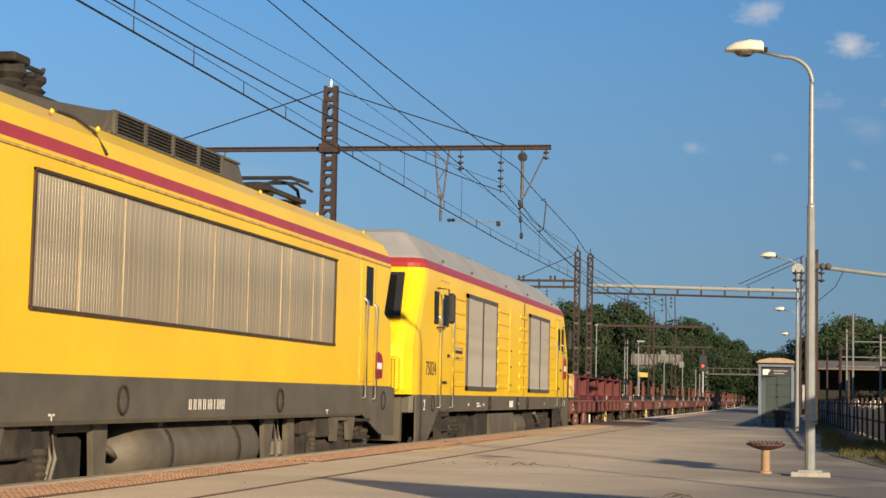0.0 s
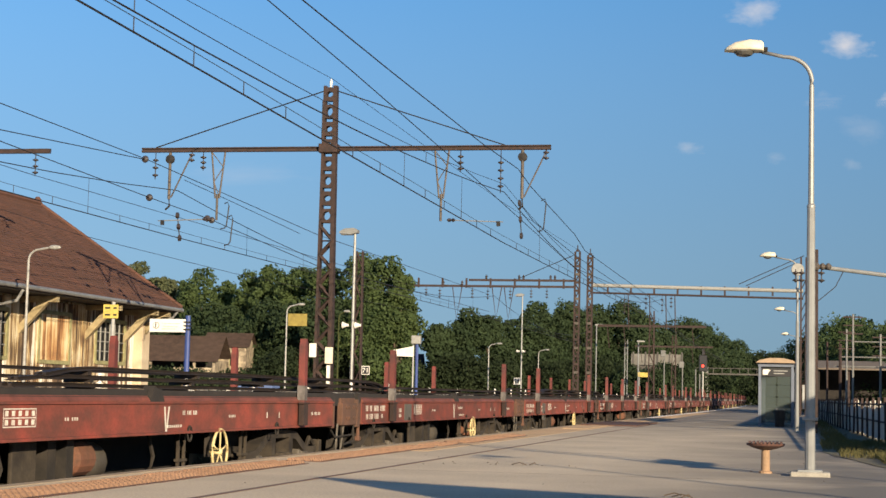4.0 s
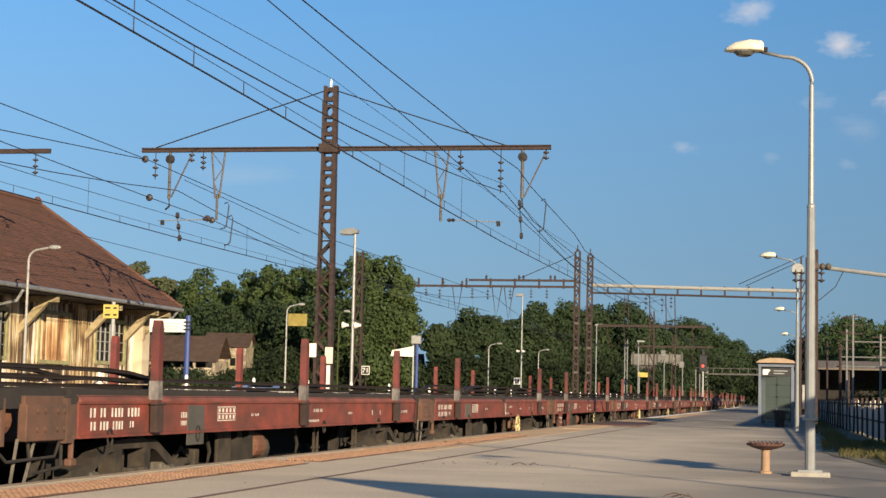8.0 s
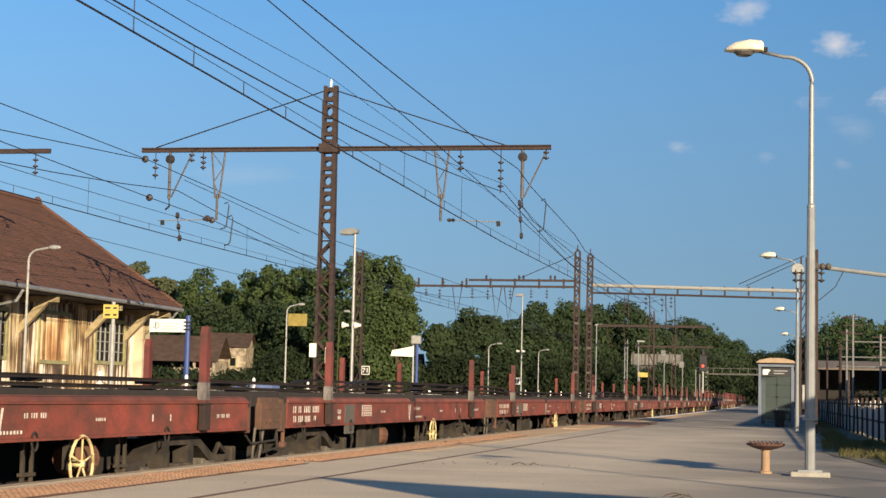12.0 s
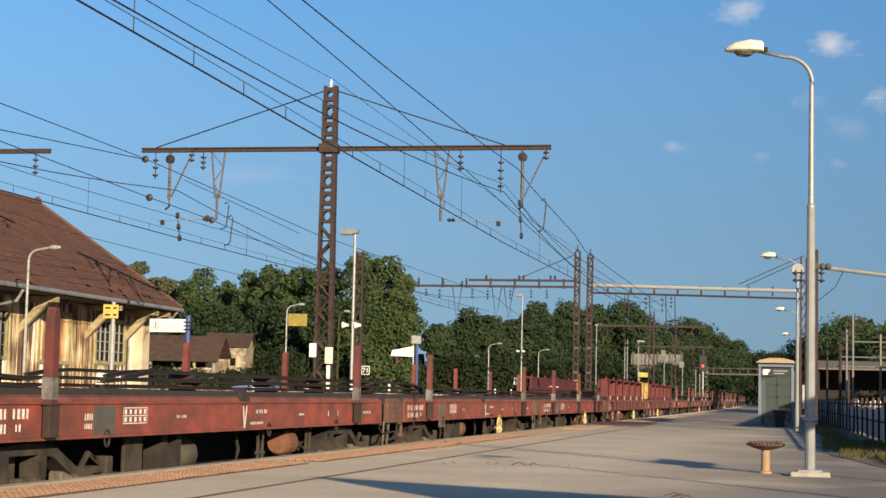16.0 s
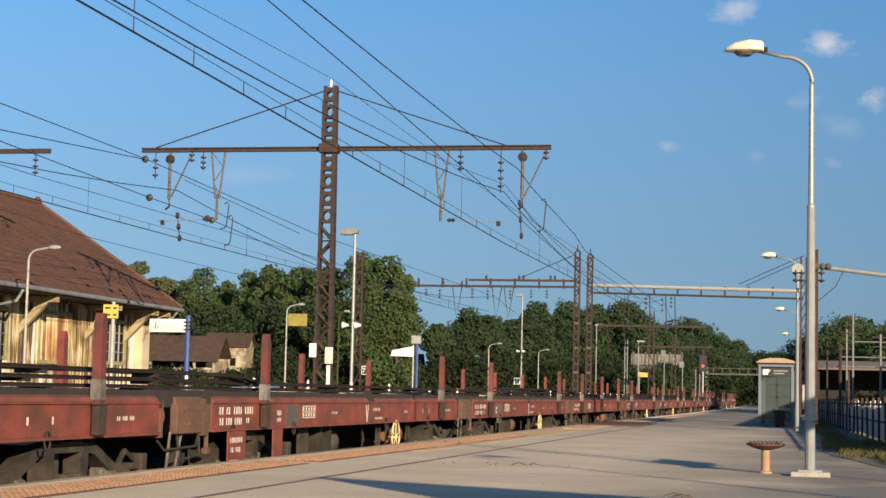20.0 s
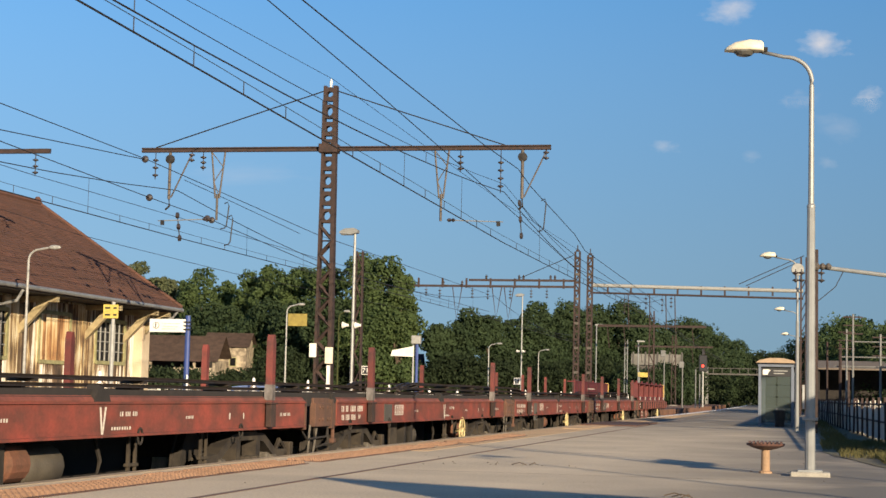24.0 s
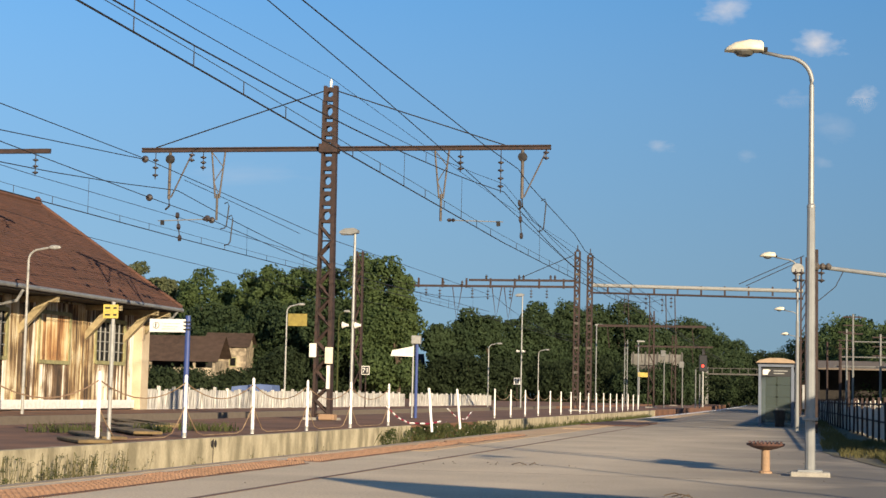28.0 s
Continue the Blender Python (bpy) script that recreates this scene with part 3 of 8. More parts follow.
    part("registration_tube", T([(x + s * 0.18, 0, z - h + 0.03), (x + s * 1.75, 0, z - h - 0.02)], 0.016, 6), "galv", parent)
    part("tube_insulator", lathe([(0.015, 0), (0.05, 0.04), (0.05, 0.1), (0.02, 0.12), (0.05, 0.16), (0.05, 0.2), (0.015, 0.24)], 8, "x", (x + s * 0.3 - 0.12, 0, z - h + 0.03)), "porcelain", parent)
    part("clamp", B((x + s * 1.62 - 0.05, x + s * 1.62 + 0.05, -0.03, 0.03, z - h - 0.14, z - h + 0.0)), "wire", parent)


hanger(mast, 3.24, 7.5, 1.97, 1)
hanger(mast, -3.26, 7.5, 1.95, -1)
for x, z1 in ((3.77, 6.89), (4.9, 6.31), (-5.15, 6.72), (-3.71, 6.97)):
    insulators("insulator_string", mast, x, 7.5, z1, n=4 if z1 < 6.5 else 3)
for x, s in ((5.5, 1), (-4.71, 1)):
    part("anchor_post", T([(x, 0, 7.5), (x, 0, 6.15)], 0.045, 8), "hangsteel", mast)
    part("pulley", lathe([(0.02, -0.05), (0.13, -0.04), (0.10, 0), (0.13, 0.04), (0.02, 0.05)], 12, "y", (x, 0, 7.30)), "wire", mast)
    part("stay", T([(x + 0.65 * s, 0, 7.45), (x + 0.06, 0, 6.2)], 0.022, 6), "hangsteel", mast)
    part("hook", T([(x, 0, 6.2), (x + 0.02, 0, 5.95), (x - 0.1, 0, 5.85)], 0.03, 6), "wire", mast)
    insulators("stay_insulator", mast, x + 0.65 * s, 7.5, 7.22, n=2)

# the neighbour's crossarm that reaches in from beyond the shed
far_arm = thing("catenary_mast", -27.2, 45.5, 0, "rusty lattice mast standing behind the shed roof", "catenary mast", "catenary masts")
part("leg", B((-0.2, -0.1, -0.12, 0.12, 0, 8.6)), "rust", far_arm)
part("leg", B((0.1, 0.2, -0.12, 0.12, 0, 8.6)), "rust", far_arm)
part("crossarm", B((-4.5, 5.85, -0.06, 0.06, 7.5, 7.63)), "rust", far_arm)
insulators("insulator_string", far_arm, 5.4, 7.5, 6.83, n=3)

# portal beyond: twin masts and two long beams
twin = thing("portal_mast", -11.92, 95.0, 0, "rusty twin lattice mast carrying a portal beam", "catenary mast", "catenary masts")
part("footing", B((-0.7, 0.7, -0.4, 0.4, -0.3, 0.06), bevel=0.03), "concrete", twin)
for sx, top in ((-0.36, 8.95), (0.36, 8.75)):
    for q in (-0.13, 0.13):
        part("post", B((sx + q - 0.045, sx + q + 0.045, -0.1, 0.1, 0, top)), "rust", twin)
    for i in range(18):
        za, zb = 0.3 + i * 0.46, 0.76 + i * 0.46
        w = 1 if i % 2 else -1
        part("lacing", T([(sx - 0.13 * w, -0.08, za), (sx + 0.13 * w, -0.08, zb)], 0.034, 4), "rust", twin)
        part("batten", B((sx - 0.12, sx + 0.12, -0.125, -0.10, zb - 0.07, zb + 0.07)), "hangsteel" if i % 3 == 0 else "rust", twin)
    part("cap", B((sx - 0.10, sx + 0.10, -0.06, 0.06, top, top + 0.12), bevel=0.02), "rust", twin)
    part("spike", T([(sx, 0, top + 0.1), (sx, 0, top + 0.38)], 0.03, 5), "porcelain", twin)
beam = thing("portal_beam", -11.5, 95.0, 6.9, "grey twin-tube portal beam across the tracks", "portal beam", "catenary portals")
for z, r in ((0.16, 0.13), (-0.26, 0.07)):
    part("tube", T([(0.1, 0, z), (11.7, 0, z - 0.22)], r * 0.8, 8), "paintgrey" if z > 0 else "rust", beam)
for i in range(9):
    part("strut", B((0.9 + i * 1.3, 1.0 + i * 1.3, -0.06, 0.06, -0.34, 0.16)), "rust", beam)
lbeam = thing("portal_beam", -12.3, 95.0, 6.95, "dark trussed portal beam over the yard tracks", "portal beam", "catenary portals")
for z in (0.0, 0.35):
    part("chord", B((-9.4 if z == 0 else -6.2, -0.1, -0.07, 0.07, z - 0.06, z + 0.06)), "rust", lbeam)
for i in range(7):
    part("strut", B((-9.2 + i * 1.4, -9.1 + i * 1.4, -0.05, 0.05, -0.1, 0.45)), "rust", lbeam)
for x in (-8.7, -7.9, -6.0, -5.1, -3.8, -2.6, -1.7):
    insulators("insulator_string", lbeam, x, -0.08, -0.08 - random.uniform(0.45, 0.9), n=3)
for x in (-6.9, -4.6, -3.9):
    part("dropper_frame", T([(x - 0.25, 0, -0.05), (x, 0, -1.9), (x + 0.3, 0, -0.05)], 0.03, 5), "rust", lbeam)
for x in (1.9, 3.1, 4.0, 4.5):
    insulators("insulator_string", beam, x, -0.3, -0.3 - random.uniform(0.8, 1.3), n=3)
    part("dropper_frame", T([(x + 0.2, 0, -0.3), (x + 0.25, 0, -2.3)], 0.03, 5), "rust", beam)
for xa, za, xb, zb in ((-12.5, 8.75, -15.53, 7.44), (0.24, 8.8, -3.28, 7.2), (-0.16, 8.4, -2.91, 7.1)):
    part("tie_rod", T([(xa + 11.5, 0, za - 6.9), (xb + 11.5, 0, zb - 6.9)], 0.022, 5), "wire", beam)
for x in (-7.7, -6.6, -5.2, -3.3, -3.05, -1.5, -1.25):
    part("post_insulator", lathe([(0.03, 0.0), (0.07, 0.04), (0.05, 0.1), (0.08, 0.15), (0.05, 0.2), (0.03, 0.26)], 8, "z", (x, 0, 0.05 if x < -6 else 0.40)), "porcelain", lbeam)
rpost = thing("portal_mast", 0.22, 95.0, 0, "rusty lattice mast at the platform's back", "catenary mast", "catenary masts")
for sx in (-0.14, 0.14):
    part("leg", B((sx - 0.05, sx + 0.05, -0.1, 0.1, 0, 8.7)), "rust", rpost)
for i in range(12):
    part("brace", T([(-0.14, 0, 0.3 + i * 0.6), (0.14, 0, 0.9 + i * 0.6)], 0.025, 4), "rust", rpost)
# further masts up the line
for x, yy, h, arm in ((-12.3, 145.0, 8.2, 4.6), (-14.0, 195.0, 8.0, 4.4), (-26.3, 100.0, 9.34, 0.0)):
    e = lattice_mast("catenary_mast", x, yy, h, 0.5, 0.36, "distant rusty lattice mast", rungs=9)
    if arm:
        part("crossarm", B((-arm, arm, -0.07, 0.07, h - 1.4, h - 1.2)), "rust", e)
        for q in (-3.6, -2.2, 2.2, 3.6):
            part("dropper_frame", T([(q - 0.2, 0, h - 1.4), (q, 0, h - 3.2)], 0.035, 5), "rust", e)


def wire(name, pts, r, label, material="wire"):
    bm = bmesh.new()
    tube(bm, pts, r, 5)
    e = part(name, bm, material)
    return tagged(e, label, "overhead wire", "overhead wires")


def hang_line(x, spans, zc, zt, sag, label, low=0.5, second=0.0):
    """Contact wire, auxiliary wire and sagging carrier with droppers, as one line over each span."""
    for ya, yb, dxa, dxb in spans:
        n = 12
        carrier, aux, con = [], [], []
        for i in range(n + 1):
            f = i / n
            yq = ya + (yb - ya) * f
            xx = x + dxa + (dxb - dxa) * f + bend(yq)
            f0 = low if ya < 0 else 0.5
            s = sag * (1 - ((f - f0) / (1 - f0)) ** 2)
            carrier.append((xx, yq, zt - s))
            aux.append((xx, yq, zc + 0.18 + 0.01 * math.cos(f * 24)))
            con.append((xx, yq, zc))
        cw = wire("contact_wire", con, 0.0135, label + " contact wire")
        wire("auxiliary_wire", aux, 0.006, label + " auxiliary wire", "copper")
        wire("carrier_wire", carrier, 0.012, label + " carrier wire")
        if second and ya < 50:
            wire("carrier_wire", [(p[0], p[1], p[2] + second) for p in carrier], 0.007, label + " upper carrier wire")
            for p, q in zip(carrier[1:-1:2], carrier[2:-1:2]):
                m = [(p[k] + q[k]) / 2 for k in range(3)]
                part("dropper", T([m, (m[0], m[1], m[2] + second)], 0.007, 4), "wire", cw)
        for i in range(1, 2 * n):
            f = i / (2 * n)
            xx, yq = x + dxa + (dxb - dxa) * f, ya + (yb - ya) * f
            xx += bend(yq)
            part("dropper", T([(xx, yq, zc), (xx, yq, zc + 0.185)], 0.008, 4), "wire", cw)
            if i % 3 == 0:
                part("long_dropper", T([(xx, yq, zc + 0.185), (xx, yq, zt - sag * (1 - ((f - f0) / (1 - f0)) ** 2))], 0.005, 4), "wire", cw)


hang_line(TRACK_X, ((-4.5, 45.5, 0.25, -0.25), (45.5, 95.0, -0.25, 0.2), (95.0, 145.0, 0.2, -0.2), (145, 195, -0.2, 0.2)), 4.94, 6.33, 1.2, "near track's dark", 0.324, 0.22)
hang_line(-17.2, ((-4.5, 45.5, 0.2, -0.2), (45.5, 95.0, -0.2, 0.2), (95.0, 145.0, 0.2, -0.2)), 5.06, 6.4, 1.05, "second track's dark")
# feeders that run past the crossarm
wire("feeder_wire", [(-9.17, -4.5, 8.5), (-9.17, 28.0, 7.62), (-9.17, 34.0, 7.46), (-9.17, 45.5, 7.08), (-9.17, 70, 6.12), (-9.0, 95, 6.6)], 0.012, "dark feeder wire on the crossarm's insulators")
wire("feeder_wire", [(-7.4, -4.5, 6.9), (-7.4, 24.3, 6.70), (-7.4, 30.2, 6.70), (-7.4, 39.3, 6.74), (-7.4, 44.6, 6.84), (-7.4, 46.8, 6.64), (-7.4, 56.4, 6.22), (-7.4, 59.2, 5.92), (-7.6, 95, 6.0)], 0.012, "dark feeder wire by the arm's end")
wire("feeder_wire", [(-7.44, 45.5, 5.95), (-7.4, 47.4, 5.72), (-7.4, 56.5, 5.53), (-7.7, 95, 5.6)], 0.010, "dark feeder wire by the arm's end")
wire("feeder_wire", [(-17.2, 0, 7.1), (-17.2, 34.0, 6.93), (-17.2, 42.5, 6.89), (-17.2, 59.1, 6.46), (-17.4, 95, 6.5)], 0.012, "dark feeder wire over the second track")
wire("feeder_wire", [(-17.2, 24.0, 5.75), (-17.2, 34.1, 6.35), (-17.2, 42.5, 6.87)], 0.012, "dark feeder wire over the second track")
wire("feeder_wire", [(-17.2, 0, 6.9), (-17.2, 34.1, 6.10), (-17.2, 42.9, 5.89), (-17.2, 47.7, 5.81), (-17.2, 59.2, 5.33), (-17.3, 95, 5.5)], 0.012, "dark feeder wire over the second track")
wire("feeder_wire", [(-17.2, 45.5, 6.70), (-17.2, 49.1, 6.58), (-17.2, 57.0, 6.28)], 0.010, "short dark feeder wire over the second track")
wire("feeder_wire", [(-21.8, 0, 6.4), (-21.8, 43.4, 5.64), (-21.8, 48.7, 5.43), (-21.8, 63.5, 5.32), (-21.8, 95, 5.5)], 0.009, "dark feeder wire over the shed")
for y, z in ((42.5, 6.88), (42.9, 5.89), (47.5, 5.81), (47.9, 5.80)):
    part("strain_insulator", lathe([(0.02, -0.06), (0.085, -0.04), (0.10, 0.0), (0.085, 0.04), (0.02, 0.06)], 12, "y", (-17.2 + 12.94, y - 45.5, z)), "porcelain", mast)
for x, z0, z1 in ((-16.4, 6.21, 5.45), (-16.27, 5.82, 4.97), (-7.03, 6.29, 5.40)):
    part("jumper", T([(x + 12.94 - 0.1, 1.5, z0 - 0.02), (x + 12.94, 1.5, z0 + 0.03), (x + 12.98, 1.5, z0 - 0.08), (x + 12.92, 1.5, z1 + 0.1), (x + 12.86, 1.5, z1 + 0.02), (x + 12.74, 1.5, z1)], 0.018, 6), "wire", mast)
wire("earth_wire", [(-12.9, -4.5, 8.2), (-12.9, 33.9, 9.09), (-12.88, 45.5, 9.54), (-12.3, 70, 8.9), (-12.1, 95, 8.95)], 0.008, "thin earth wire from mast top to mast top")
wire("feeder_wire", [(-21.8, 0, 7.2), (-21.8, 45.5, 6.85), (-21.7, 95, 6.9)], 0.010, "dark feeder wire over the shed")
for x0, z0, x1, z1 in ((-4.66, 5.75, -3.96, 5.1), (5.34, 6.1, 5.9, 5.2)):
    part("wire_link", T([(x0, 0.6, z0), (x0 + 0.05, 0.7, z1)], 0.016, 6), "wire", mast)
    for q in (0.0, 0.5, 1.0):
        part("link_insulator", lathe([(0.02, -0.05), (0.09, -0.03), (0.09, 0.03), (0.02, 0.05)], 10, "x", (x0 + 0.05 * q, 0.6 + 0.1 * q, z0 + (z1 - z0) * q)), "porcelain", mast)

# ---- lamps on the near platform ----
def street_lamp(x, y, h, reach, base, label, group, head=0.62, rz=0.0):
    e = thing("street_lamp", x, y, 0, label, "street lamp", group, rz=rz)
    if base:
        part("base_slab", B((-0.21, 0.21, -0.2, 0.2, -0.1, 0.05), bevel=0.012), "concrete", e, "chipped concrete base slab")
        part("base_plate", B((-0.13, 0.13, -0.13, 0.13, 0.05, 0.07)), "galv", e)
    bm = bmesh.new()
    tube(bm, [(0, 0, 0.05 if base else -0.02), (0, 0, 0.62 * h)], 0.056, 10, 0.043)
    tube(bm, [(0, 0, 0.62 * h - 0.01), (0, 0, h - 0.45)], 0.033, 12, 0.027)
    part("pole", bm, "galv", e, "grey galvanised pole")
    part("joint_ring", lathe([(0.034, -0.02), (0.046, -0.015), (0.046, 0.01), (0.034, 0.03)], 12, "z", (0, 0, 0.62 * h)), "galv", e)
    pts = [(0, 0, h - 0.46)]
    for i in range(9):
        a = math.pi / 2 * i / 8
        pts.append((-0.30 * (1 - math.cos(a)) , 0, h - 0.40 + 0.27 * math.sin(a)))
    pts.append((-reach, 0, h - 0.07))
    part("arm", T(pts, 0.027, 10, 0.02), "galv", e, smooth=True)
    hb = bmesh.new()
    rings = []
    L = head
    for f, w, t in ((0, 0.08, 0.085), (0.05, 0.105, 0.11), (0.35, 0.125, 0.125), (0.7, 0.11, 0.095), (0.92, 0.06, 0.045), (1, 0.02, 0.012)):
        rings.append([hb.verts.new((-reach + 0.02 - f * L, w * c, h - 0.055 + f * 0.01 + (t * s if s > 0 else 0.02 * s))) for c, s in [(math.cos(2 * math.pi * k / 14), math.sin(2 * math.pi * k / 14)) for k in range(14)]])
    for q, s in zip(rings, rings[1:]):
        for k in range(14):
            hb.faces.new((q[k], q[(k + 1) % 14], s[(k + 1) % 14], s[k]))
    hb.faces.new(rings[0])
    hb.faces.new(rings[-1][::-1])
    bmesh.ops.recalc_face_normals(hb, faces=hb.faces)
    part("shade", hb, "lampshell", e, "cream lamp hood", smooth=True)
    part("lens", lathe([(0.02, -0.06), (0.08, -0.045), (0.115, -0.012), (0.105, 0.01)], 14, "z", (-reach - L * 0.45, 0, h - 0.062)), "lens", e)
    part("collar", T([(-reach + 0.06, 0, h - 0.055), (-reach - 0.02, 0, h - 0.045)], 0.036, 10), "under", e)
    return e


lamp = street_lamp(0.12, 18.85, 4.72, 0.54, True, "tall grey platform lamp with a cream hood on a concrete base", "platform lamps", 0.43)
part("hatch", B((-0.085, -0.06, -0.03, 0.03, 0.72, 0.98)), "paintgrey", lamp)
part("clip", B((-0.082, 0.082, -0.082, 0.082, 0.60, 0.63)), "galv", lamp)
for yq in (46.0, 73.0, 100.0):
    far_lamp = street_lamp(-0.05, yq, 4.70, 0.60, False, "grey platform lamp further along the platform", "platform lamps", 0.42)
    if yq < 50:
        spk = part("loudspeaker", lathe([(0.16, -0.30), (0.17, -0.27), (0.10, -0.14), (0.09, 0.0), (0.05, 0.04)], 16, "y", (0, 0, 4.28)), "paintgrey", far_lamp, "round grey loudspeaker")
        part("mouth", lathe([(0.02, -0.29), (0.13, -0.285), (0.02, -0.27)], 16, "y", (0, 0, 4.28)), "black", spk)
# bracket beam that leaves to the right behind the lamp
brk = thing("bracket_beam", 0.35, 44.5, 0, "grey steel bracket beam on a rusty post", "catenary bracket")
part("post", B((-0.12, -0.04, -0.1, 0.1, 0, 4.7), (0.04, 0.12, -0.1, 0.1, 0, 4.7)), "rust", brk)
for i in range(10):
    part("brace", T([(-0.08, 0, 0.3 + i * 0.42), (0.08, 0, 0.72 + i * 0.42)], 0.02, 4), "rust", brk)
part("beam", T([(0.05, 0, 4.27), (3.4, 0, 3.86)], 0.055, 8), "galv", brk)
part("beam_insulator", lathe([(0.03, 0), (0.11, 0.05), (0.12, 0.16), (0.04, 0.2), (0.09, 0.26), (0.09, 0.3), (0.04, 0.34), (0.09, 0.4), (0.09, 0.44), (0.03, 0.5)], 10, "x", (-0.05, -0.1, 4.26)), "hangsteel", brk)
part("cable", T([(0.75, 0, 4.15), (0.55, 0, 3.75), (0.2, 0, 3.45), (0.0, 0, 3.3)], 0.012, 5), "wire", brk)
for q in (-0.45, -0.3, 0.2):
    insulators("insulator", brk, q, 4.2, 3.85, n=2)


# ---- goods shed ----
def shed():
    WX, Y0, Y1 = -22.62, 33.0, 55.6
    e = thing("goods_shed", WX, 44.0, 0, "old timber goods shed with a wide brown tiled roof", "shed")
    loc = lambda x, y, z: (x - WX, y - 44.0, z)
    yb = lambda y: y - 44.0
    # stone plinth and back wall
    part("plinth", B((-9.0, 0.0, yb(Y0), yb(Y1), -0.3, 0.12)), "concrete", e)
    part("back_wall", B((-9.0, -8.8, yb(Y0), yb(Y1), 0.12, 3.6)), "wood", e)
    part("end_wall", B((-8.8, -0.1, yb(Y1) - 0.12, yb(Y1), 0.12, 3.6)), "woodpale", e)
    part("end_wall", B((-8.8, -0.1, yb(Y0), yb(Y0) + 0.12, 0.12, 3.6)), "woodpale", e)
    part("wall_core", B((-0.10, -0.05, yb(Y0) + 0.1, yb(Y1) - 0.1, 0.12, 3.6)), "wood", e)
    part("white_skirting", B((-0.04, 0.14, yb(Y0), yb(46.6), 0.05, 0.33), (-0.04, 0.14, yb(46.7), yb(50.9), 0.05, 0.33), (-0.04, 0.14, yb(51.05), yb(55.4), 0.05, 0.33), bevel=0.01), "white", e, "white-painted skirting board")
    part("corner_post", B((-0.3, 0.34, yb(55.42), yb(56.1), 0.0, 3.4), bevel=0.015), "plaster", e, "pale rendered corner post")
    # upright boards, one by one, each a little different
    y = Y0 + 0.1
    i = 0
    rng = random.Random(4)
    doors = ((47.95, 50.05, 1.55, 2.95), (52.2, 54.55, 1.62, 2.9), (44.0, 45.7, 1.6, 2.9), (38.6, 40.7, 1.55, 2.95))
    boards = {}
    while y < 55.4:
        w = rng.uniform(0.14, 0.22)
        segs = [(0.33, 3.35)]
        for a, b, z0, z1 in doors:
            if a < y + w / 2 < b:
                segs = [(0.33, z0), (z1, 3.35)]
        for z0, z1 in segs:
            key = (round(w * 50), round(z0, 2), round(z1, 2))
            d = rng.uniform(-0.012, 0.016)
            if rng.random() < 0.10 and z0 < 0.5:
                z0 += rng.uniform(0.1, 0.45)
            ob = part("board", B((-0.03, 0.02, 0.004, w - 0.006, z0, z1)), "woodlow" if z1 < 1.7 or y > 54.7 or rng.random() < 0.12 else "wood" if rng.random() < 0.5 else "woodpale", e)
            ob.location = (d, yb(y), 0)
        y += w
        i += 1
    for (a, b, z0, z1), kind in zip(doors, ("door", "window", "window", "door")):
        d = part("frame", B((0.0, 0.06, yb(a) - 0.1, yb(a), z0 - 0.1, z1 + 0.1), (0.0, 0.06, yb(b), yb(b) + 0.12, z0 - 0.1, z1 + 0.1), (0.0, 0.07, yb(a), yb(b), z1, z1 + 0.12), (0.0, 0.07, yb(a), yb(b), z0 - 0.12, z0)), "woodgreen", e, "faded green timber frame")
        if kind == "door":
            q = a
            while q < b - 0.02:
                w = min(rng.uniform(0.16, 0.24), b - q)
                part("panel_board", B((-0.02, 0.025, yb(q) + 0.004, yb(q + w) - 0.004, z0, z1)), "wooddoor", e)
                q += w
        else:
            part("dark_pane", B((-0.04, -0.03, yb(a), yb(b), z0, z1)), "glass", d, "dark dusty window panes")
            for f in range(1, 6):
                yy = a + (b - a) * f / 6
                part("glazing_bar", B((-0.02, 0.025, yb(yy) - 0.018, yb(yy) + 0.018, z0, z1)), "paintgrey", d)
            for f in range(1, 4):
                zz = z0 + (z1 - z0) * f / 4
                part("glazing_bar", B((-0.02, 0.02, yb(a), yb(b), zz - 0.015, zz + 0.015)), "paintgrey", d)
    # eave, brackets, roof
    for yq in (36.0, 41.4, 46.6, 51.4, 54.6, 55.7):
        b = part("bracket", prism([(0.0, 2.25), (0.0, 2.52), (0.62, 3.22), (0.92, 3.22)], "y", yb(yq) - 0.09, yb(yq) + 0.09), "strut", e, "pale timber eave bracket")
        part("tie_beam", B((0.0, 1.21, yb(yq) - 0.09, yb(yq) + 0.09, 3.22, 3.40), bevel=0.012), "strut", b)
    # underside of the eave: its shade is put into a near-black colour
    part("soffit", B((-0.1, 1.22, yb(Y0) - 0.6, yb(Y1) + 0.85, 3.42, 3.46)), "dark", e, "eave boards coloured near black for their shade")
    part("fascia", B((1.22, 1.30, yb(Y0) - 0.6, yb(Y1) + 0.88, 3.41, 3.54)), "deck", e)
    part("gutter", T([(1.36, yb(Y0) - 0.6, 3.54), (1.36, yb(Y1) + 0.9, 3.50)], 0.07, 8), "galv", e, "grey zinc gutter")
    part("downpipe", T([(1.34, yb(56.1), 3.44), (1.15, yb(56.1), 3.22), (0.5, yb(55.95), 3.08), (0.1, yb(55.9), 2.9), (0.1, yb(55.9), 0.2)], 0.045, 8), "galv", e)
    part("downpipe", T([(1.34, yb(44.0), 3.44), (1.15, yb(44.0), 3.12), (0.1, yb(44.0), 2.9), (0.1, yb(44.0), 0.2)], 0.05, 8), "galv", e)
    # gabled roof: one slope to the tracks, one to the back
    ex, rx, rz, ez = 1.34, -4.23, 7.24, 3.56
    ye, yr = yb(56.5), yb(56.5)
    ys = yb(Y0) - 0.7
    bm = bmesh.new()
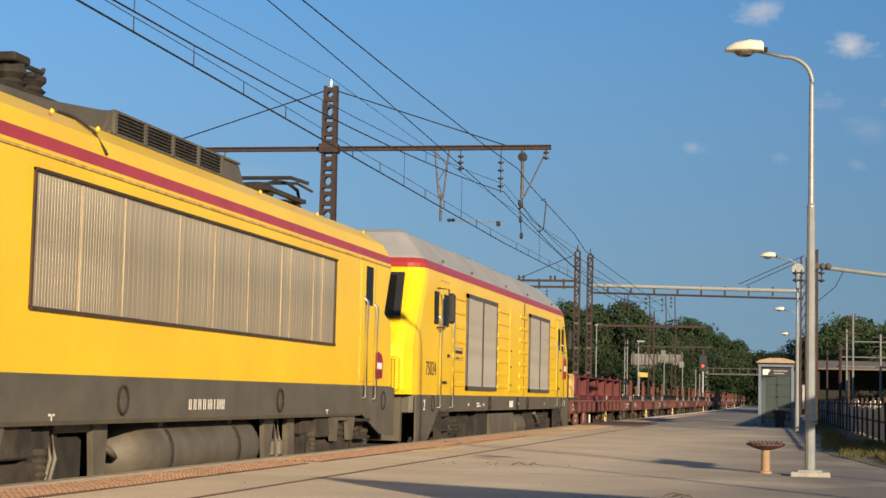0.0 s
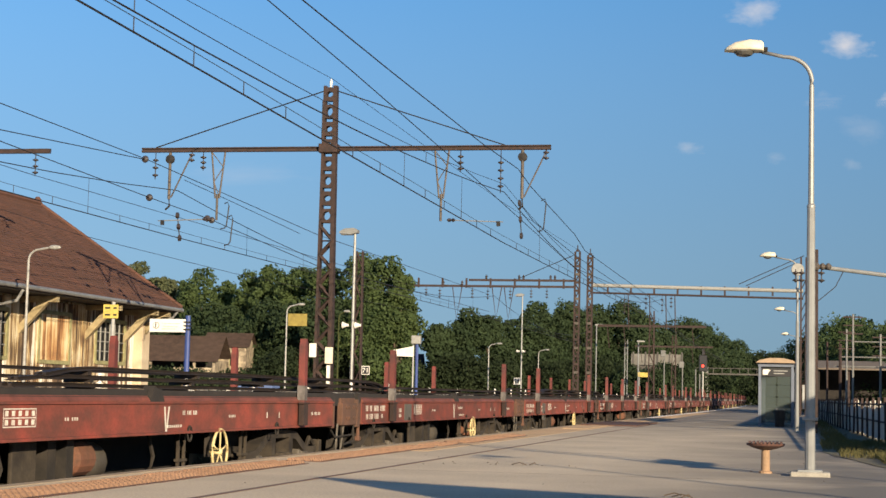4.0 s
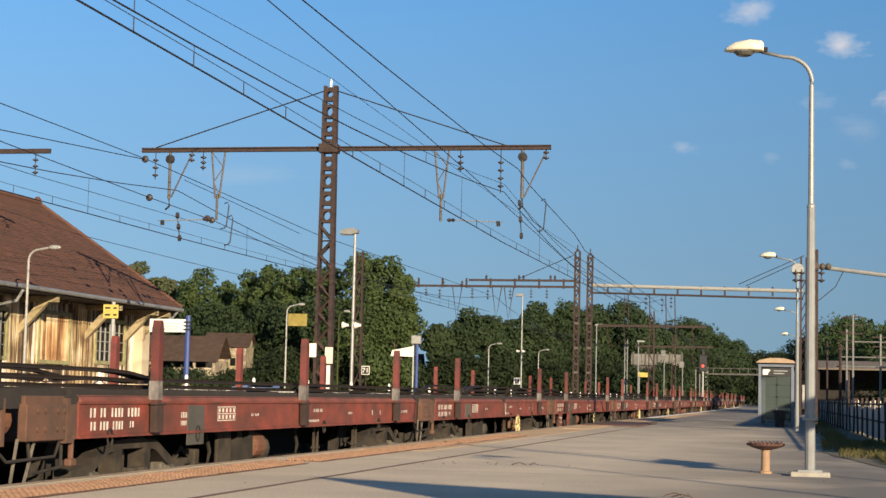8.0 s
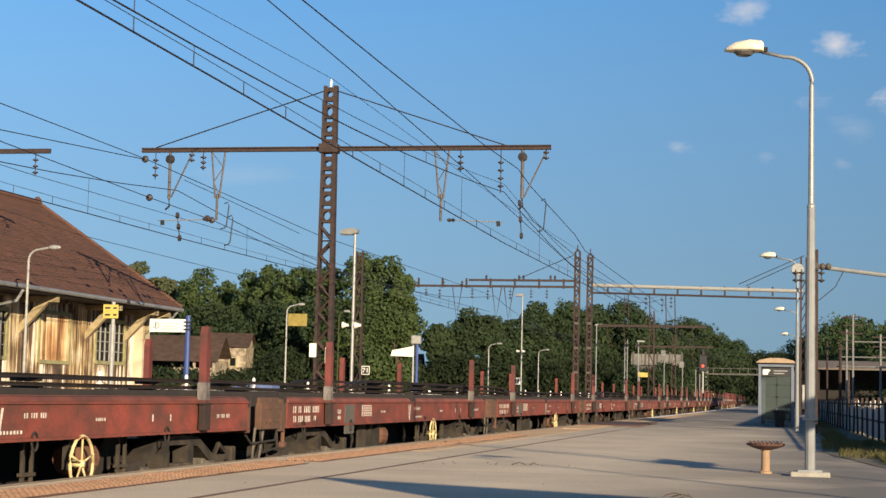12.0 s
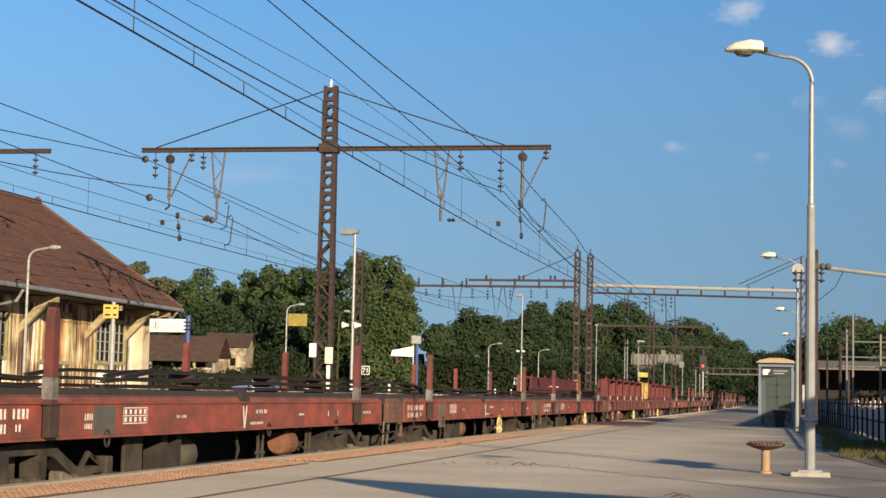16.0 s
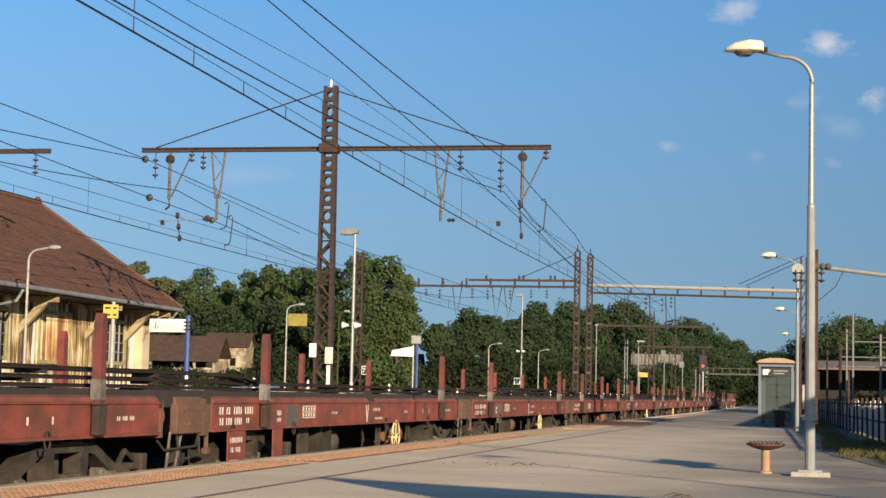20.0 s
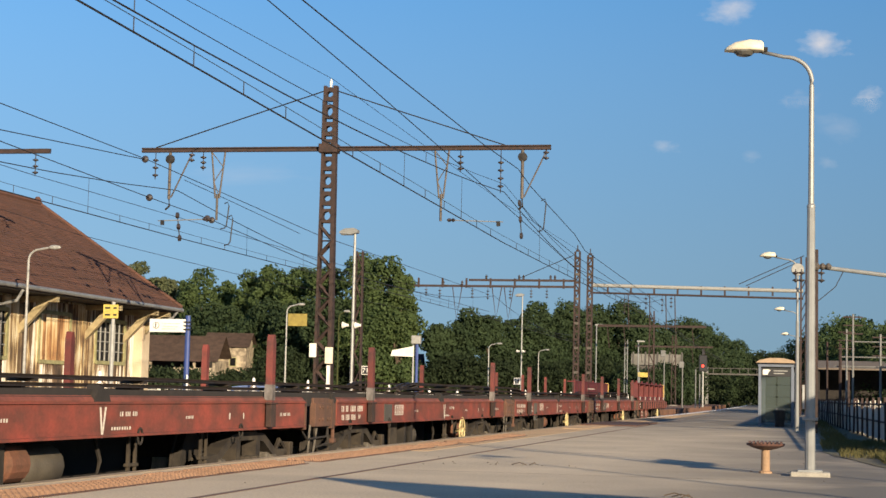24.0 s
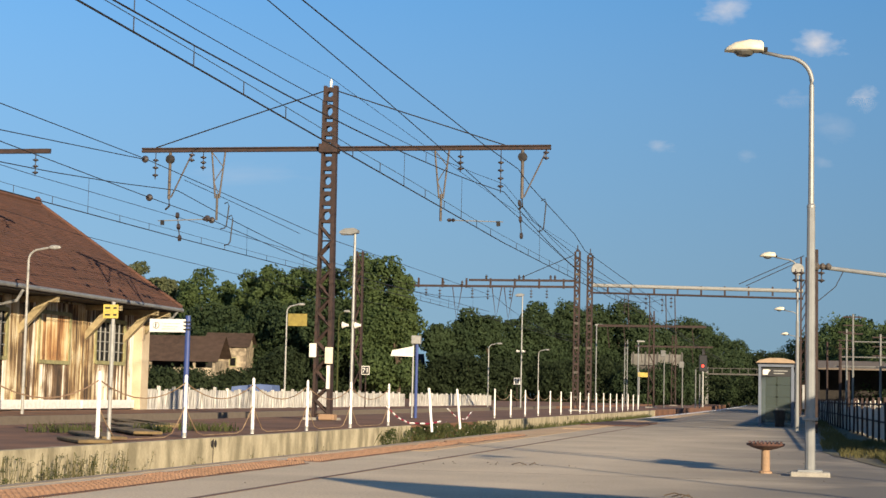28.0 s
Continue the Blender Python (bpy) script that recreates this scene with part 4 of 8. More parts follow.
    v = [bm.verts.new(p) for p in ((ex, ys, ez), (ex, ye, ez), (rx, yr, rz), (rx, ys, rz), (-9.8, ys, ez), (-9.8, ye, ez))]
    for f in ((0, 1, 2, 3), (3, 2, 5, 4)):
        bm.faces.new([v[k] for k in f])
    r = bmesh.ops.solidify(bm, geom=bm.faces[:], thickness=0.12)
    roof = part("roof", bm, "roof", e, "weathered brown tile roof")
    # courses of tiles that stand proud on the slope towards the tracks
    n = 46
    for j in range(n):
        f0, f1 = j / n, (j + 1) / n
        x0, z0 = ex + (rx - ex) * f0, ez + (rz - ez) * f0
        x1, z1 = ex + (rx - ex) * f1, ez + (rz - ez) * f1
        yend0, yend1 = ye + (yr - ye) * f0, ye + (yr - ye) * f1
        bm = bmesh.new()
        q = max(ys, yb(38.0))
        k = 0
        while q < yend1 - 0.2:
            w = 0.21
            h = 0.035 + rng.uniform(0, 0.018)
            top = min(q + w, yend1)
            p = [(x0 + 0.01, q, z0 + h), (x0 + 0.01, top - 0.006, z0 + h), (x1, top - 0.006, z1 + 0.012), (x1, q, z1 + 0.012), (x0 + 0.01, q, z0), (x0 + 0.01, top - 0.006, z0)]
            vs = [bm.verts.new(t) for t in p]
            bm.faces.new((vs[0], vs[1], vs[2], vs[3]))
            bm.faces.new((vs[4], vs[5], vs[1], vs[0]))
            q += w
        part("tile_course", bm, "roof", roof)
    part("verge_tiles", T([(ex, ye, ez + 0.05), (rx, yr, rz + 0.06)], 0.07, 6), "roof", roof)
    for y in (Y0 + 0.06, Y1 - 0.06):
        part("gable", prism([(-9.0, 3.58), (0.0, 3.58), (rx, rz - 0.25)], "y", yb(y) - 0.06, yb(y) + 0.06), "woodpale", e)
    part("ridge_knob", lathe([(0.12, 0.0), (0.14, 0.1), (0.06, 0.2)], 10, "z", (rx, yr - 0.15, rz + 0.08)), "roof", roof)
    part("ridge_tiles", T([(rx, yr, rz + 0.06), (rx, ys, rz + 0.06)], 0.12, 6), "roof", roof)


shed()

# sleepers and boards lying at the yard's edge
for x, y, n, q in ((-13.98, 34.8, 5.4, 0.02), (-13.2, 33.2, 4.6, 0.02), (-12.35, 30.6, 4.1, 0.02), (-11.2, 27.6, 2.9, 0.02), (-10.8, 25.1, 3.1, 0.0), (-9.95, 22.7, 1.5, 0.0)):
    s = thing("timber_baulk", x, y, 0.0, "old ochre timber baulk lying on the ground", "timber", "timbers by the second track", rz=-57 + random.uniform(-3, 3))
    part("baulk", B((-n / 2, n / 2, -0.24, 0.24, q, q + 0.05), bevel=0.012), "plank", s)
    for f in (-0.35, 0.35):
        part("bearer", B((n * f - 0.06, n * f + 0.06, -0.14, 0.14, -0.012, q + 0.001)), "deck", s)

# ---- concrete fence behind the yard ----
def yard_fence():
    e = thing("yard_fence", -22.5, 56.2, 0, "pale weathered concrete slab fence", "fence")
    pan = None
    rng = random.Random(8)
    for i in range(46):
        y = i * 1.5
        if 26 < i < 28:
            continue
        part("post", B((-0.06, 0.06, y - 0.06, y + 0.06, 0, 0.80 + rng.uniform(-0.02, 0.05)), bevel=0.01), "fencewhite", e)
        for j in range(5):
            top = 0.70 + rng.uniform(-0.035, 0.035)
            o = part("slab", B((-0.025, 0.025, y + 0.08 + j * 0.27, y + 0.08 + j * 0.27 + 0.25, 0.0, top)), "fencewhite", e) if rng.random() < 0.3 or pan is None else again(pan, pose(0, (y + j * 0.27) - pan_y, rng.uniform(-0.02, 0.02)), e)
            if pan is None:
                pan, pan_y = o, y + j * 0.27


yard_fence()

# ---- white posts with a sagging cable on the island platform ----
POSTS = [(-9.75, 22.7), (-9.75, 26.2), (-9.75, 29.7), (-9.75, 33.2), (-9.8, 36.8), (-9.85, 40.6)] + [(-10.3, 58.0 + 3.35 * i) for i in range(17)]
for i, (x, y) in enumerate(POSTS):
    p = thing("fence_post", x, y, 0, "white-painted steel fence post on the island platform", "fence post", "white fence posts")
    bm = bmesh.new()
    tube(bm, [(0, 0, -0.02), (0, 0, 0.92), (0, 0, 0.98)], 0.032, 8, 0.026)
    part("tube", bm, "white", p)
    part("cap", lathe([(0.03, 0.97), (0.02, 1.0), (0.004, 1.01)], 8), "white", p)
    part("stain", lathe([(0.034, 0.0), (0.033, 0.07)], 8), "paintgrey", p)
for x, y, rx in ((-8.9, 41.3, -8), (-9.0, 45.4, -6)):
    p = thing("fence_post", x, y, -0.1, "leaning white fence post among weeds", "fence post", "white fence posts")
    p.matrix_basis = pose(x, y, -0.16, rx, -7, 0)
    part("tube", T([(0, 0, 0), (0, 0, 1.1)], 0.034, 8), "white", p)
for (xa, ya), (xb, yb2) in list(zip(POSTS, POSTS[1:]))[:5] + list(zip(POSTS[6:], POSTS[7:])):
    pts = [(xa + (xb - xa) * f / 8, ya + (yb2 - ya) * f / 8, 0.88 - 0.26 * 4 * (f / 8) * (1 - f / 8)) for f in range(9)]
    tagged(part("barrier_cable", T(pts, 0.010, 5), "ropec"), "sagging brown barrier cable between white posts", "cable", "barrier cables")
    if ya < 40:
        pts = [(xa + (xb - xa) * f / 12, ya + (yb2 - ya) * f / 12, max(0.014, 0.50 - 0.78 * 4 * (f / 12) * (1 - f / 12))) for f in range(13)]
        tagged(part("barrier_cable", T(pts, 0.009, 5), "ropec"), "slack lower barrier cable trailing on the ground", "cable", "barrier cables")
pts = [(-9.75, 19.2 + 3.5 * f / 8, 0.88 - 0.26 * 4 * (f / 8) * (1 - f / 8)) for f in range(9)]
tagged(part("barrier_cable", T(pts, 0.010, 5), "seatpost"), "sagging brown barrier cable between white posts", "cable", "barrier cables")
p = thing("fence_post", -9.75, 19.2, 0, "white-painted steel fence post on the island platform", "fence post", "white fence posts")
part("tube", T([(0, 0, 0), (0, 0, 0.98)], 0.032, 8), "white", p)


# striped barrier tape hanging torn between the leaning posts
for pts in ([(-9.85, 40.4, 0.45), (-9.7, 41.0, 0.18), (-9.55, 41.6, 0.04), (-9.2, 42.4, 0.02), (-8.95, 43.0, 0.10)], [(-10.2, 49.5, 0.35), (-10.1, 50.6, 0.05), (-10.1, 51.8, 0.012), (-10.15, 53.2, 0.30)]):
    tape = thing("barrier_tape", 0, 0, 0, "torn red and white barrier tape", "tape", "barrier tapes")
    run = [Vector(a).lerp(Vector(b), k / 4) for a, b in zip(pts, pts[1:]) for k in range(4)]
    for k, (a, b) in enumerate(zip(run, run[1:])):
        part("stripe", T([a, b], 0.02, 4), "logo" if k % 2 else "white", tape)


# ---- lamps, signs and poles of the yard ----
def crook_lamp(x, y, h, reach, label, group="yard lamps", material="paintgrey"):
    e = thing("street_lamp", x, y, 0, label, "street lamp", group)
    part("pole", T([(0, 0, 0), (0, 0, h - 0.35)], 0.045, 8, 0.034), material, e)
    pts = [(0, 0, h - 0.36)] + [(0.3 * (1 - math.cos(a)), 0, h - 0.36 + 0.3 * math.sin(a)) for a in [math.pi / 2 * k / 6 for k in range(7)]] + [(reach, 0, h)]
    part("arm", T(pts, 0.03, 8), material, e)
    part("shade", lathe([(0.02, -0.18), (0.05, -0.13), (0.065, 0.0), (0.045, 0.13), (0.015, 0.17)], 10, "x", (reach + 0.12, 0, h + 0.0)), "paintgrey", e)
    return e


crook_lamp(-20.2, 42.0, 4.45, 0.62, "slim grey yard lamp with a curved arm before the shed")
l2 = crook_lamp(-22.45, 72.8, 4.62, 0.55, "slim grey yard lamp with a yellow sign")
part("sign", B((0.08, 0.95, -0.03, 0.0, 3.65, 4.2)), "signold", l2, "faded yellow warning sign")
crook_lamp(-20.0, 110.0, 4.15, 0.6, "distant grey yard lamp")
crook_lamp(-20.6, 135.8, 4.5, 0.6, "distant grey yard lamp")
crook_lamp(-23.2, 84.3, 4.9, 0.3, "slim greenish pole behind the mast", material="weed")


def flood_pole(x, y, h, label, horns):
    e = thing("floodlight_pole", x, y, 0, label, "floodlight", "floodlight poles")
    part("pole", T([(0, 0, 0), (0, 0, h)], 0.052, 8, 0.038), "galv", e)
    part("floodlight", prism([(0.10, h - 0.02), (0.10, h + 0.06), (-0.02, h + 0.12), (-0.30, h + 0.10), (-0.44, h + 0.02), (-0.46, h - 0.04), (-0.10, h - 0.07)], "y", -0.12, 0.12), "galv", e, "tilted grey floodlight")
    part("lens", B((-0.40, -0.08, -0.09, 0.09, h - 0.085, h - 0.055)), "lens", e)
    for s in horns:
        part("loudspeaker", lathe([(0.10, -0.12), (0.05, 0.0), (0.04, 0.06)], 10, "x", (s * 0.19, 0, h * 0.50)), "signwhite", e, "white horn loudspeaker")
    return e


flood_pole(-12.68, 47.6, 5.42, "tall grey floodlight pole beside the mast", (-1, 1))
flood_pole(-17.3, 106.8, 7.15, "tall grey floodlight pole in the yard", (-1, 1))

# yellow notice on a grey post at the platform's edge
s = thing("warning_sign", -9.79, 23.2, 0, "yellow warning board on a grey post", "sign", "platform signs")
part("post", T([(0, 0, 0), (0, 0, 2.02)], 0.03, 8), "paintgrey", s)
part("board", B((-0.14, 0.09, -0.045, -0.03, 1.78, 1.98)), "signyel", s)
for z in (1.83, 1.93):
    part("mark", B((-0.11, -0.03, -0.052, -0.047, z - 0.012, z + 0.012), (0.02, 0.07, -0.052, -0.047, z - 0.012, z + 0.012)), "black", s)
# blue post with a white direction board
s = thing("direction_sign", -9.94, 26.7, 0, "white direction board on a dark blue post", "sign", "platform signs")
part("post", T([(0, 0, 0), (0, 0, 1.99)], 0.045, 10), "blue", s)
part("board", B((-0.66, -0.03, -0.05, -0.015, 1.71, 1.93), bevel=0.006), "signwhite", s)
part("emblem", lathe([(0.055, -0.057), (0.055, -0.052)], 16, "y", (-0.54, 0, 1.82)), "black", s)
part("emblem_face", lathe([(0.047, -0.061), (0.047, -0.056)], 16, "y", (-0.54, 0, 1.82)), "signwhite", s)
part("emblem_figure", B((-0.548, -0.532, -0.066, -0.062, 1.785, 1.855)), "black", s)
for z, a in ((1.855, -0.12), (1.805, -0.16), (1.765, -0.2)):
    part("line", B((-0.44, a, -0.056, -0.051, z - 0.012, z + 0.012)), "mark", s)
for z in (1.76, 1.82, 1.88):
    part("clamp", B((-0.06, 0.05, -0.055, 0.05, z - 0.012, z + 0.012)), "black", s)
# blue post with a white arrow board
s = thing("direction_sign", -11.95, 52.9, 0, "white arrow board on a blue post with a grey box", "sign", "platform signs")
part("post", T([(0, 0, 0), (0, 0, 2.55)], 0.05, 10), "blue", s)
part("post", T([(-0.13, 0.05, 0), (-0.13, 0.05, 2.4)], 0.03, 8), "galv", s)
part("box", B((-0.18, 0.12, -0.1, 0.1, 2.35, 2.62), bevel=0.02), "paintgrey", s)
part("board", prism([(-0.85, 1.96), (-0.80, 2.14), (-0.10, 2.28), (-0.10, 1.94)], "y", -0.05, -0.02), "signwhite", s)
# square black sign with white figures
s = thing("speed_sign", -20.6, 80.0, 0, "square black sign with white figures", "sign")
part("post", T([(0, 0.03, 0), (0, 0.03, 1.7)], 0.03, 6), "rust", s)
part("board", B((-0.2, 0.2, -0.02, 0.0, 1.62, 2.04)), "signwhite", s)
part("face", B((-0.17, 0.17, -0.03, -0.021, 1.65, 2.01)), "black", s)
lettering("figure", "71", 0.34, "signwhite", s, pose(-0.17, -0.034, 1.71, 90, 0, 0))
s = thing("speed_sign", -18.4, 112.0, 0, "square white sign with dark figures", "sign")
part("post", T([(0, 0.03, 0), (0, 0.03, 1.5)], 0.03, 6), "rust", s)
part("board", B((-0.22, 0.22, -0.02, 0.0, 1.5, 1.95)), "signwhite", s)
part("bar", B((-0.12, -0.04, -0.03, -0.021, 1.56, 1.89), (0.03, 0.12, -0.03, -0.021, 1.56, 1.89)), "black", s)
# clutter at the far end of the line
for x, y, h, kind in ((-14.95, 150, 5.9, "lattice"), (-13.87, 150, 5.7, "lamp"), (-11.6, 150, 5.0, "box"), (-10.0, 150, 4.05, "box"), (-17.6, 150, 7.1, "lamp"), (-8.5, 150, 3.0, "bare"), (-8.85, 150, 3.4, "bare")):
    e = thing("signal_pole", x, y, 0, "thin grey pole by the far tracks", "pole", "far poles")
    if kind == "lattice":
        for q in (-0.12, 0.12):
            part("leg", B((q - 0.03, q + 0.03, -0.05, 0.05, 0, h)), "galv", e)
        for k in range(12):
            z, q = h * k / 12, 0.12 if k % 2 else -0.12
            part("brace", T([(-q, 0, z), (q, 0, z + h / 12)], 0.02, 4), "galv", e)
    else:
        part("pole", T([(0, 0, 0), (0, 0, h)], 0.055, 6), "galv" if kind == "lamp" else "polegrey", e)
    if kind == "lamp":
        part("lamp_head", B((-0.15, 0.55, -0.1, 0.1, h, h + 0.14), bevel=0.03), "paintgrey", e)
    if kind == "box":
        part("signal_box", B((-0.30, 0.12, -0.12, 0.12, h - 0.55, h), bevel=0.03), "polegrey", e)
far_wall = thing("road_parapet", -19.5, 233.0, 0, "pale concrete parapet of a road beyond the tracks", "parapet")
part("wall", B((-3.0, 4.0, -0.15, 0.15, 5.3, 6.8)), "parapet", far_wall)
part("abutment", B((-3.0, 4.0, 0.2, 1.2, -0.7, 5.3)), "bridge", far_wall)
for k in range(5):
    part("post", B((-2.8 + k * 1.65, -2.6 + k * 1.65, -0.25, -0.15, 5.3, 7.1)), "bridge", far_wall)
sg = thing("railway_signal", -9.6, 175.0, 0, "black railway signal with a red light", "railway signal")
part("post", T([(0, 0, 0), (0, 0, 4.4)], 0.09, 8), "paintgrey", sg)
part("head", B((-0.42, 0.42, -0.12, 0.12, 3.6, 5.3), bevel=0.08), "black", sg)
part("lamp", lathe([(0.13, -0.16), (0.13, -0.13)], 12, "y", (0.0, 0, 4.2)), "redlight", sg, "red signal light")
part("mast_top", B((-0.1, 0.12, -0.08, 0.08, 5.3, 5.9)), "black", sg)
fs = thing("warning_sign", -13.6, 148.0, 0, "small yellow sign by the far tracks", "sign", "platform signs")
part("post", T([(0, 0, 0), (0, 0, 3.1)], 0.06, 6), "galv", fs)
part("board", B((-0.1, 0.75, -0.05, -0.02, 2.6, 3.0)), "signyel", fs)

# ---- bridge across the line ----
br = thing("pipe_bridge", -6.0, 292.0, 0, "thin dark footbridge with rails across the tracks", "footbridge")
part("deck", B((-16, 7, -1, 1, 5.0, 5.25)), "bridge", br)
for x in (-9.6, -0.4, 6.5, -15.5):
    part("pier", B((x, x + 0.5, -0.4, 0.4, -0.7, 6.3 if x > -12 else 5.0)), "polegrey", br)
for i in range(16):
    part("baluster", B((-15.5 + i * 1.45, -15.4 + i * 1.45, -1.0, -0.9, 5.25, 6.1)), "bridge", br)
part("handrail", B((-16, 7, -1.02, -0.9, 6.05, 6.15)), "bridge", br)

# ---- houses beyond the yard ----
def house(x, y, w, d, eave, ridge, wallm, roofm, label, chimney=None, wins=(), rz=0.0, open_front=False):
    e = thing("house", x, y, 0, label, "house", "houses beyond the yard", rz=rz)
    t = 0.3
    if open_front:
        for q in (0, w * 0.4, w * 0.8, w - 0.3):
            part("pillar", B((q, q + 0.3, 0, 0.3, -0.2, eave)), wallm, e)
        # near-black back wall: the barn's inner shade is put into its colour
        part("back_wall", B((0, w, d * 0.9, d * 0.9 + t, -0.2, eave)), "deck", e)
        part("low_wall", B((0, w * 0.42, 0.2, 0.2 + t, -0.2, eave * 0.72), (w * 0.62, w, 0.2, 0.2 + t, -0.2, eave * 0.78), bevel=0.05), wallm, e)
        for q in (0, w - t):
            part("end_wall", B((q, q + t, 0.3, d, -0.2, eave)), wallm, e)
    else:
        part("wall", B((0, w, 0, d, -0.2, eave)), wallm, e)
        part("gable", prism([(0, eave), (d, eave), (d / 2, ridge)], "x", 0.0, w), wallm, e)
    bm = bmesh.new()
    o = 0.45
    s = (ridge - eave) / (d / 2)
    v = [bm.verts.new(p) for p in ((-o, -o, eave - s * o + 0.1), (w + o, -o, eave - s * o + 0.1), (w + o, d / 2, ridge + 0.1), (-o, d / 2, ridge + 0.1), (-o, d + o, eave - s * o + 0.1), (w + o, d + o, eave - s * o + 0.1))]
    bm.faces.new((v[0], v[1], v[2], v[3]))
    bm.faces.new((v[3], v[2], v[5], v[4]))
    bmesh.ops.solidify(bm, geom=bm.faces[:], thickness=-0.2)
    r = part("roof", bm, roofm, e)
    if chimney:
        part("chimney", B((chimney, chimney + 0.7, d / 2 - 0.4, d / 2 + 0.4, ridge - 0.6, ridge + 1.5), bevel=0.03), "plaster", r)
    for x0, z0, ww, hh in wins:
        f = part("window", B((x0 - 0.1, x0 + ww + 0.1, -0.06, 0.02, z0 - 0.1, z0 + hh + 0.1)), "woodgreen", e)
        part("pane", B((x0, x0 + ww, -0.09, -0.062, z0, z0 + hh)), "glass", f)
    return e


house(-74.2, 206, 5.2, 7.0, 6.2, 7.9, "rubble", "oldroof", "small cream house with a brown tiled roof", 0.0, ((1.0, 3.6, 0.7, 1.0), (3.2, 3.7, 0.7, 1.0), (2.2, 1.7, 1.1, 1.3)), rz=10)
house(-83.5, 196, 13.6, 9.0, 4.2, 7.2, "rubble", "oldroof", "long brown-roofed barn with an open front", None, (), rz=8, open_front=True)
house(-60.5, 230, 8.5, 7.0, 3.2, 6.2, "slate", "slate", "low grey house half hidden by trees", 7.3, ((2.0, 1.2, 1.0, 1.0),), rz=5)
car = thing("parked_trailer", -24.6, 78.0, 0, "low blue tarpaulin over a trailer behind the fence", "trailer")
part("cover", prism([(-2.0, 0.3), (-1.9, 0.9), (-0.6, 1.04), (0.1, 1.0), (0.2, 0.3)], "y", -0.6, 0.6), "tarp", car)
part("chassis", B((-1.9, 0.1, -0.5, 0.5, 0.0, 0.32)), "under", car)


# ---- trees ----
def leaf_cloud(lobes, n, size, seed, flat=0.0):
    """Leaf-sized blades scattered through uneven lobes (x, y, z, radius)."""
    rng = np.random.default_rng(seed)
    vol = np.array([l[3] ** 2 for l in lobes])
    pick = rng.choice(len(lobes), n, p=vol / vol.sum())
    L = np.array(lobes, float)[pick]
    d = rng.normal(size=(n, 3))
    d /= np.linalg.norm(d, axis=1)[:, None]
    rad = rng.uniform(0.55, 1.06, n) ** 0.6
    wob = 1 + 0.16 * np.sin(d[:, 0] * 7 + pick) * np.cos(d[:, 2] * 6 + d[:, 1] * 5 + pick * 2)
    if flat:
        # sub-clumps on the lobes: leaves gather round them and face outwards, so that each clump has its lit and its shaded side
        per = 34
        cd = rng.normal(size=(len(lobes), per, 3))
        cd /= np.linalg.norm(cd, axis=2)[:, :, None]
        j = rng.integers(0, per, n)
        e = cd[pick, j]
        cr = rng.uniform(0.26, 0.46, (len(lobes), per))[pick, j]
        c = L[:, :3] + e * (L[:, 3] * (0.74 + 0.2 * rng.uniform(0, 1, (len(lobes), per))[pick, j]))[:, None] * np.array([1, 1, 0.88])
        c = c + d * (L[:, 3] * cr * rad)[:, None] * np.array([1, 1, 0.75])
        a = rng.normal(size=(n, 3)) * 0.8 + flat * d + 0.6 * e + np.array([0.1, -0.2, 0.3])
    else:
        c = L[:, :3] + d * (L[:, 3] * rad * wob)[:, None] * np.array([1, 1, 0.88])
        a = rng.normal(size=(n, 3)) + 0.7 * d
    a /= np.linalg.norm(a, axis=1)[:, None]
    u = np.cross(a, rng.normal(size=(n, 3)))
    u /= np.linalg.norm(u, axis=1)[:, None]
    w = np.cross(a, u)
    s = (size * rng.uniform(0.5, 1.3, n))[:, None]
    v = np.stack([c - u * s, c + w * s * 0.6, c + u * s, c - w * s * 0.6], 1).reshape(-1, 3)
    f = np.arange(4 * n).reshape(n, 4)
    me = bpy.data.meshes.new("crown")
    me.from_pydata(v.tolist(), [], f.tolist())
    return me


def tree(x, y, h, w, seed, material="leaf", n=2600, size=0.34, label="", z=-0.7, trunk=0.28, name="tree", lift=0.22):
    rng = random.Random(seed)
    e = thing(name, x, y, z, label or "broad green deciduous tree in evening sun", "tree" if name == "tree" else "shrub", "trees" if name == "tree" else "shrubs")
    r = 0.022 * h + 0.05
    part("trunk", T([(0, 0, 0), (0.1, 0, h * trunk), (0.0, 0.1, h * 0.6), (0.1, 0, h * 0.85)], r, 7, r * 0.25), "bark", e)
    lobes = []
    for i in range(20):
        zz = rng.uniform(lift, 0.88)
        span = w * (0.55 + 0.75 * math.sin(math.pi * min(1, (zz - lift + 0.12) / (1.02 - lift)))) * 0.75
        a = rng.uniform(0, 6.28)
        q = span * rng.uniform(0.2, 0.85)
        lobes.append((q * math.cos(a), q * math.sin(a), h * zz, w * rng.uniform(0.34, 0.56)))
    lobes.append((0, 0, h - w * 0.38, w * 0.40))
    if h > 5.5 * w:
        lobes += [(rng.uniform(-0.5, 0.5) * w, rng.uniform(-0.5, 0.5) * w, h * q, w * rng.uniform(0.35, 0.5)) for q in (0.60, 0.66, 0.72, 0.78, 0.84, 0.89, 0.93)]
    for i in range(4):
        lx, ly, lz, lr = lobes[i]
        part("limb", T([(0, 0, h * trunk * (0.8 + 0.1 * i)), (lx * 0.6, ly * 0.6, lz * 0.9), (lx, ly, lz)], r * 0.4, 5, r * 0.1), "bark", e)
    me = leaf_cloud(lobes, n, size, seed, 0.8)
    me.materials.append(M[material])
    c = new("crown", me)
    c.parent = e
    return e


# (x, y, height, half width, leaf)
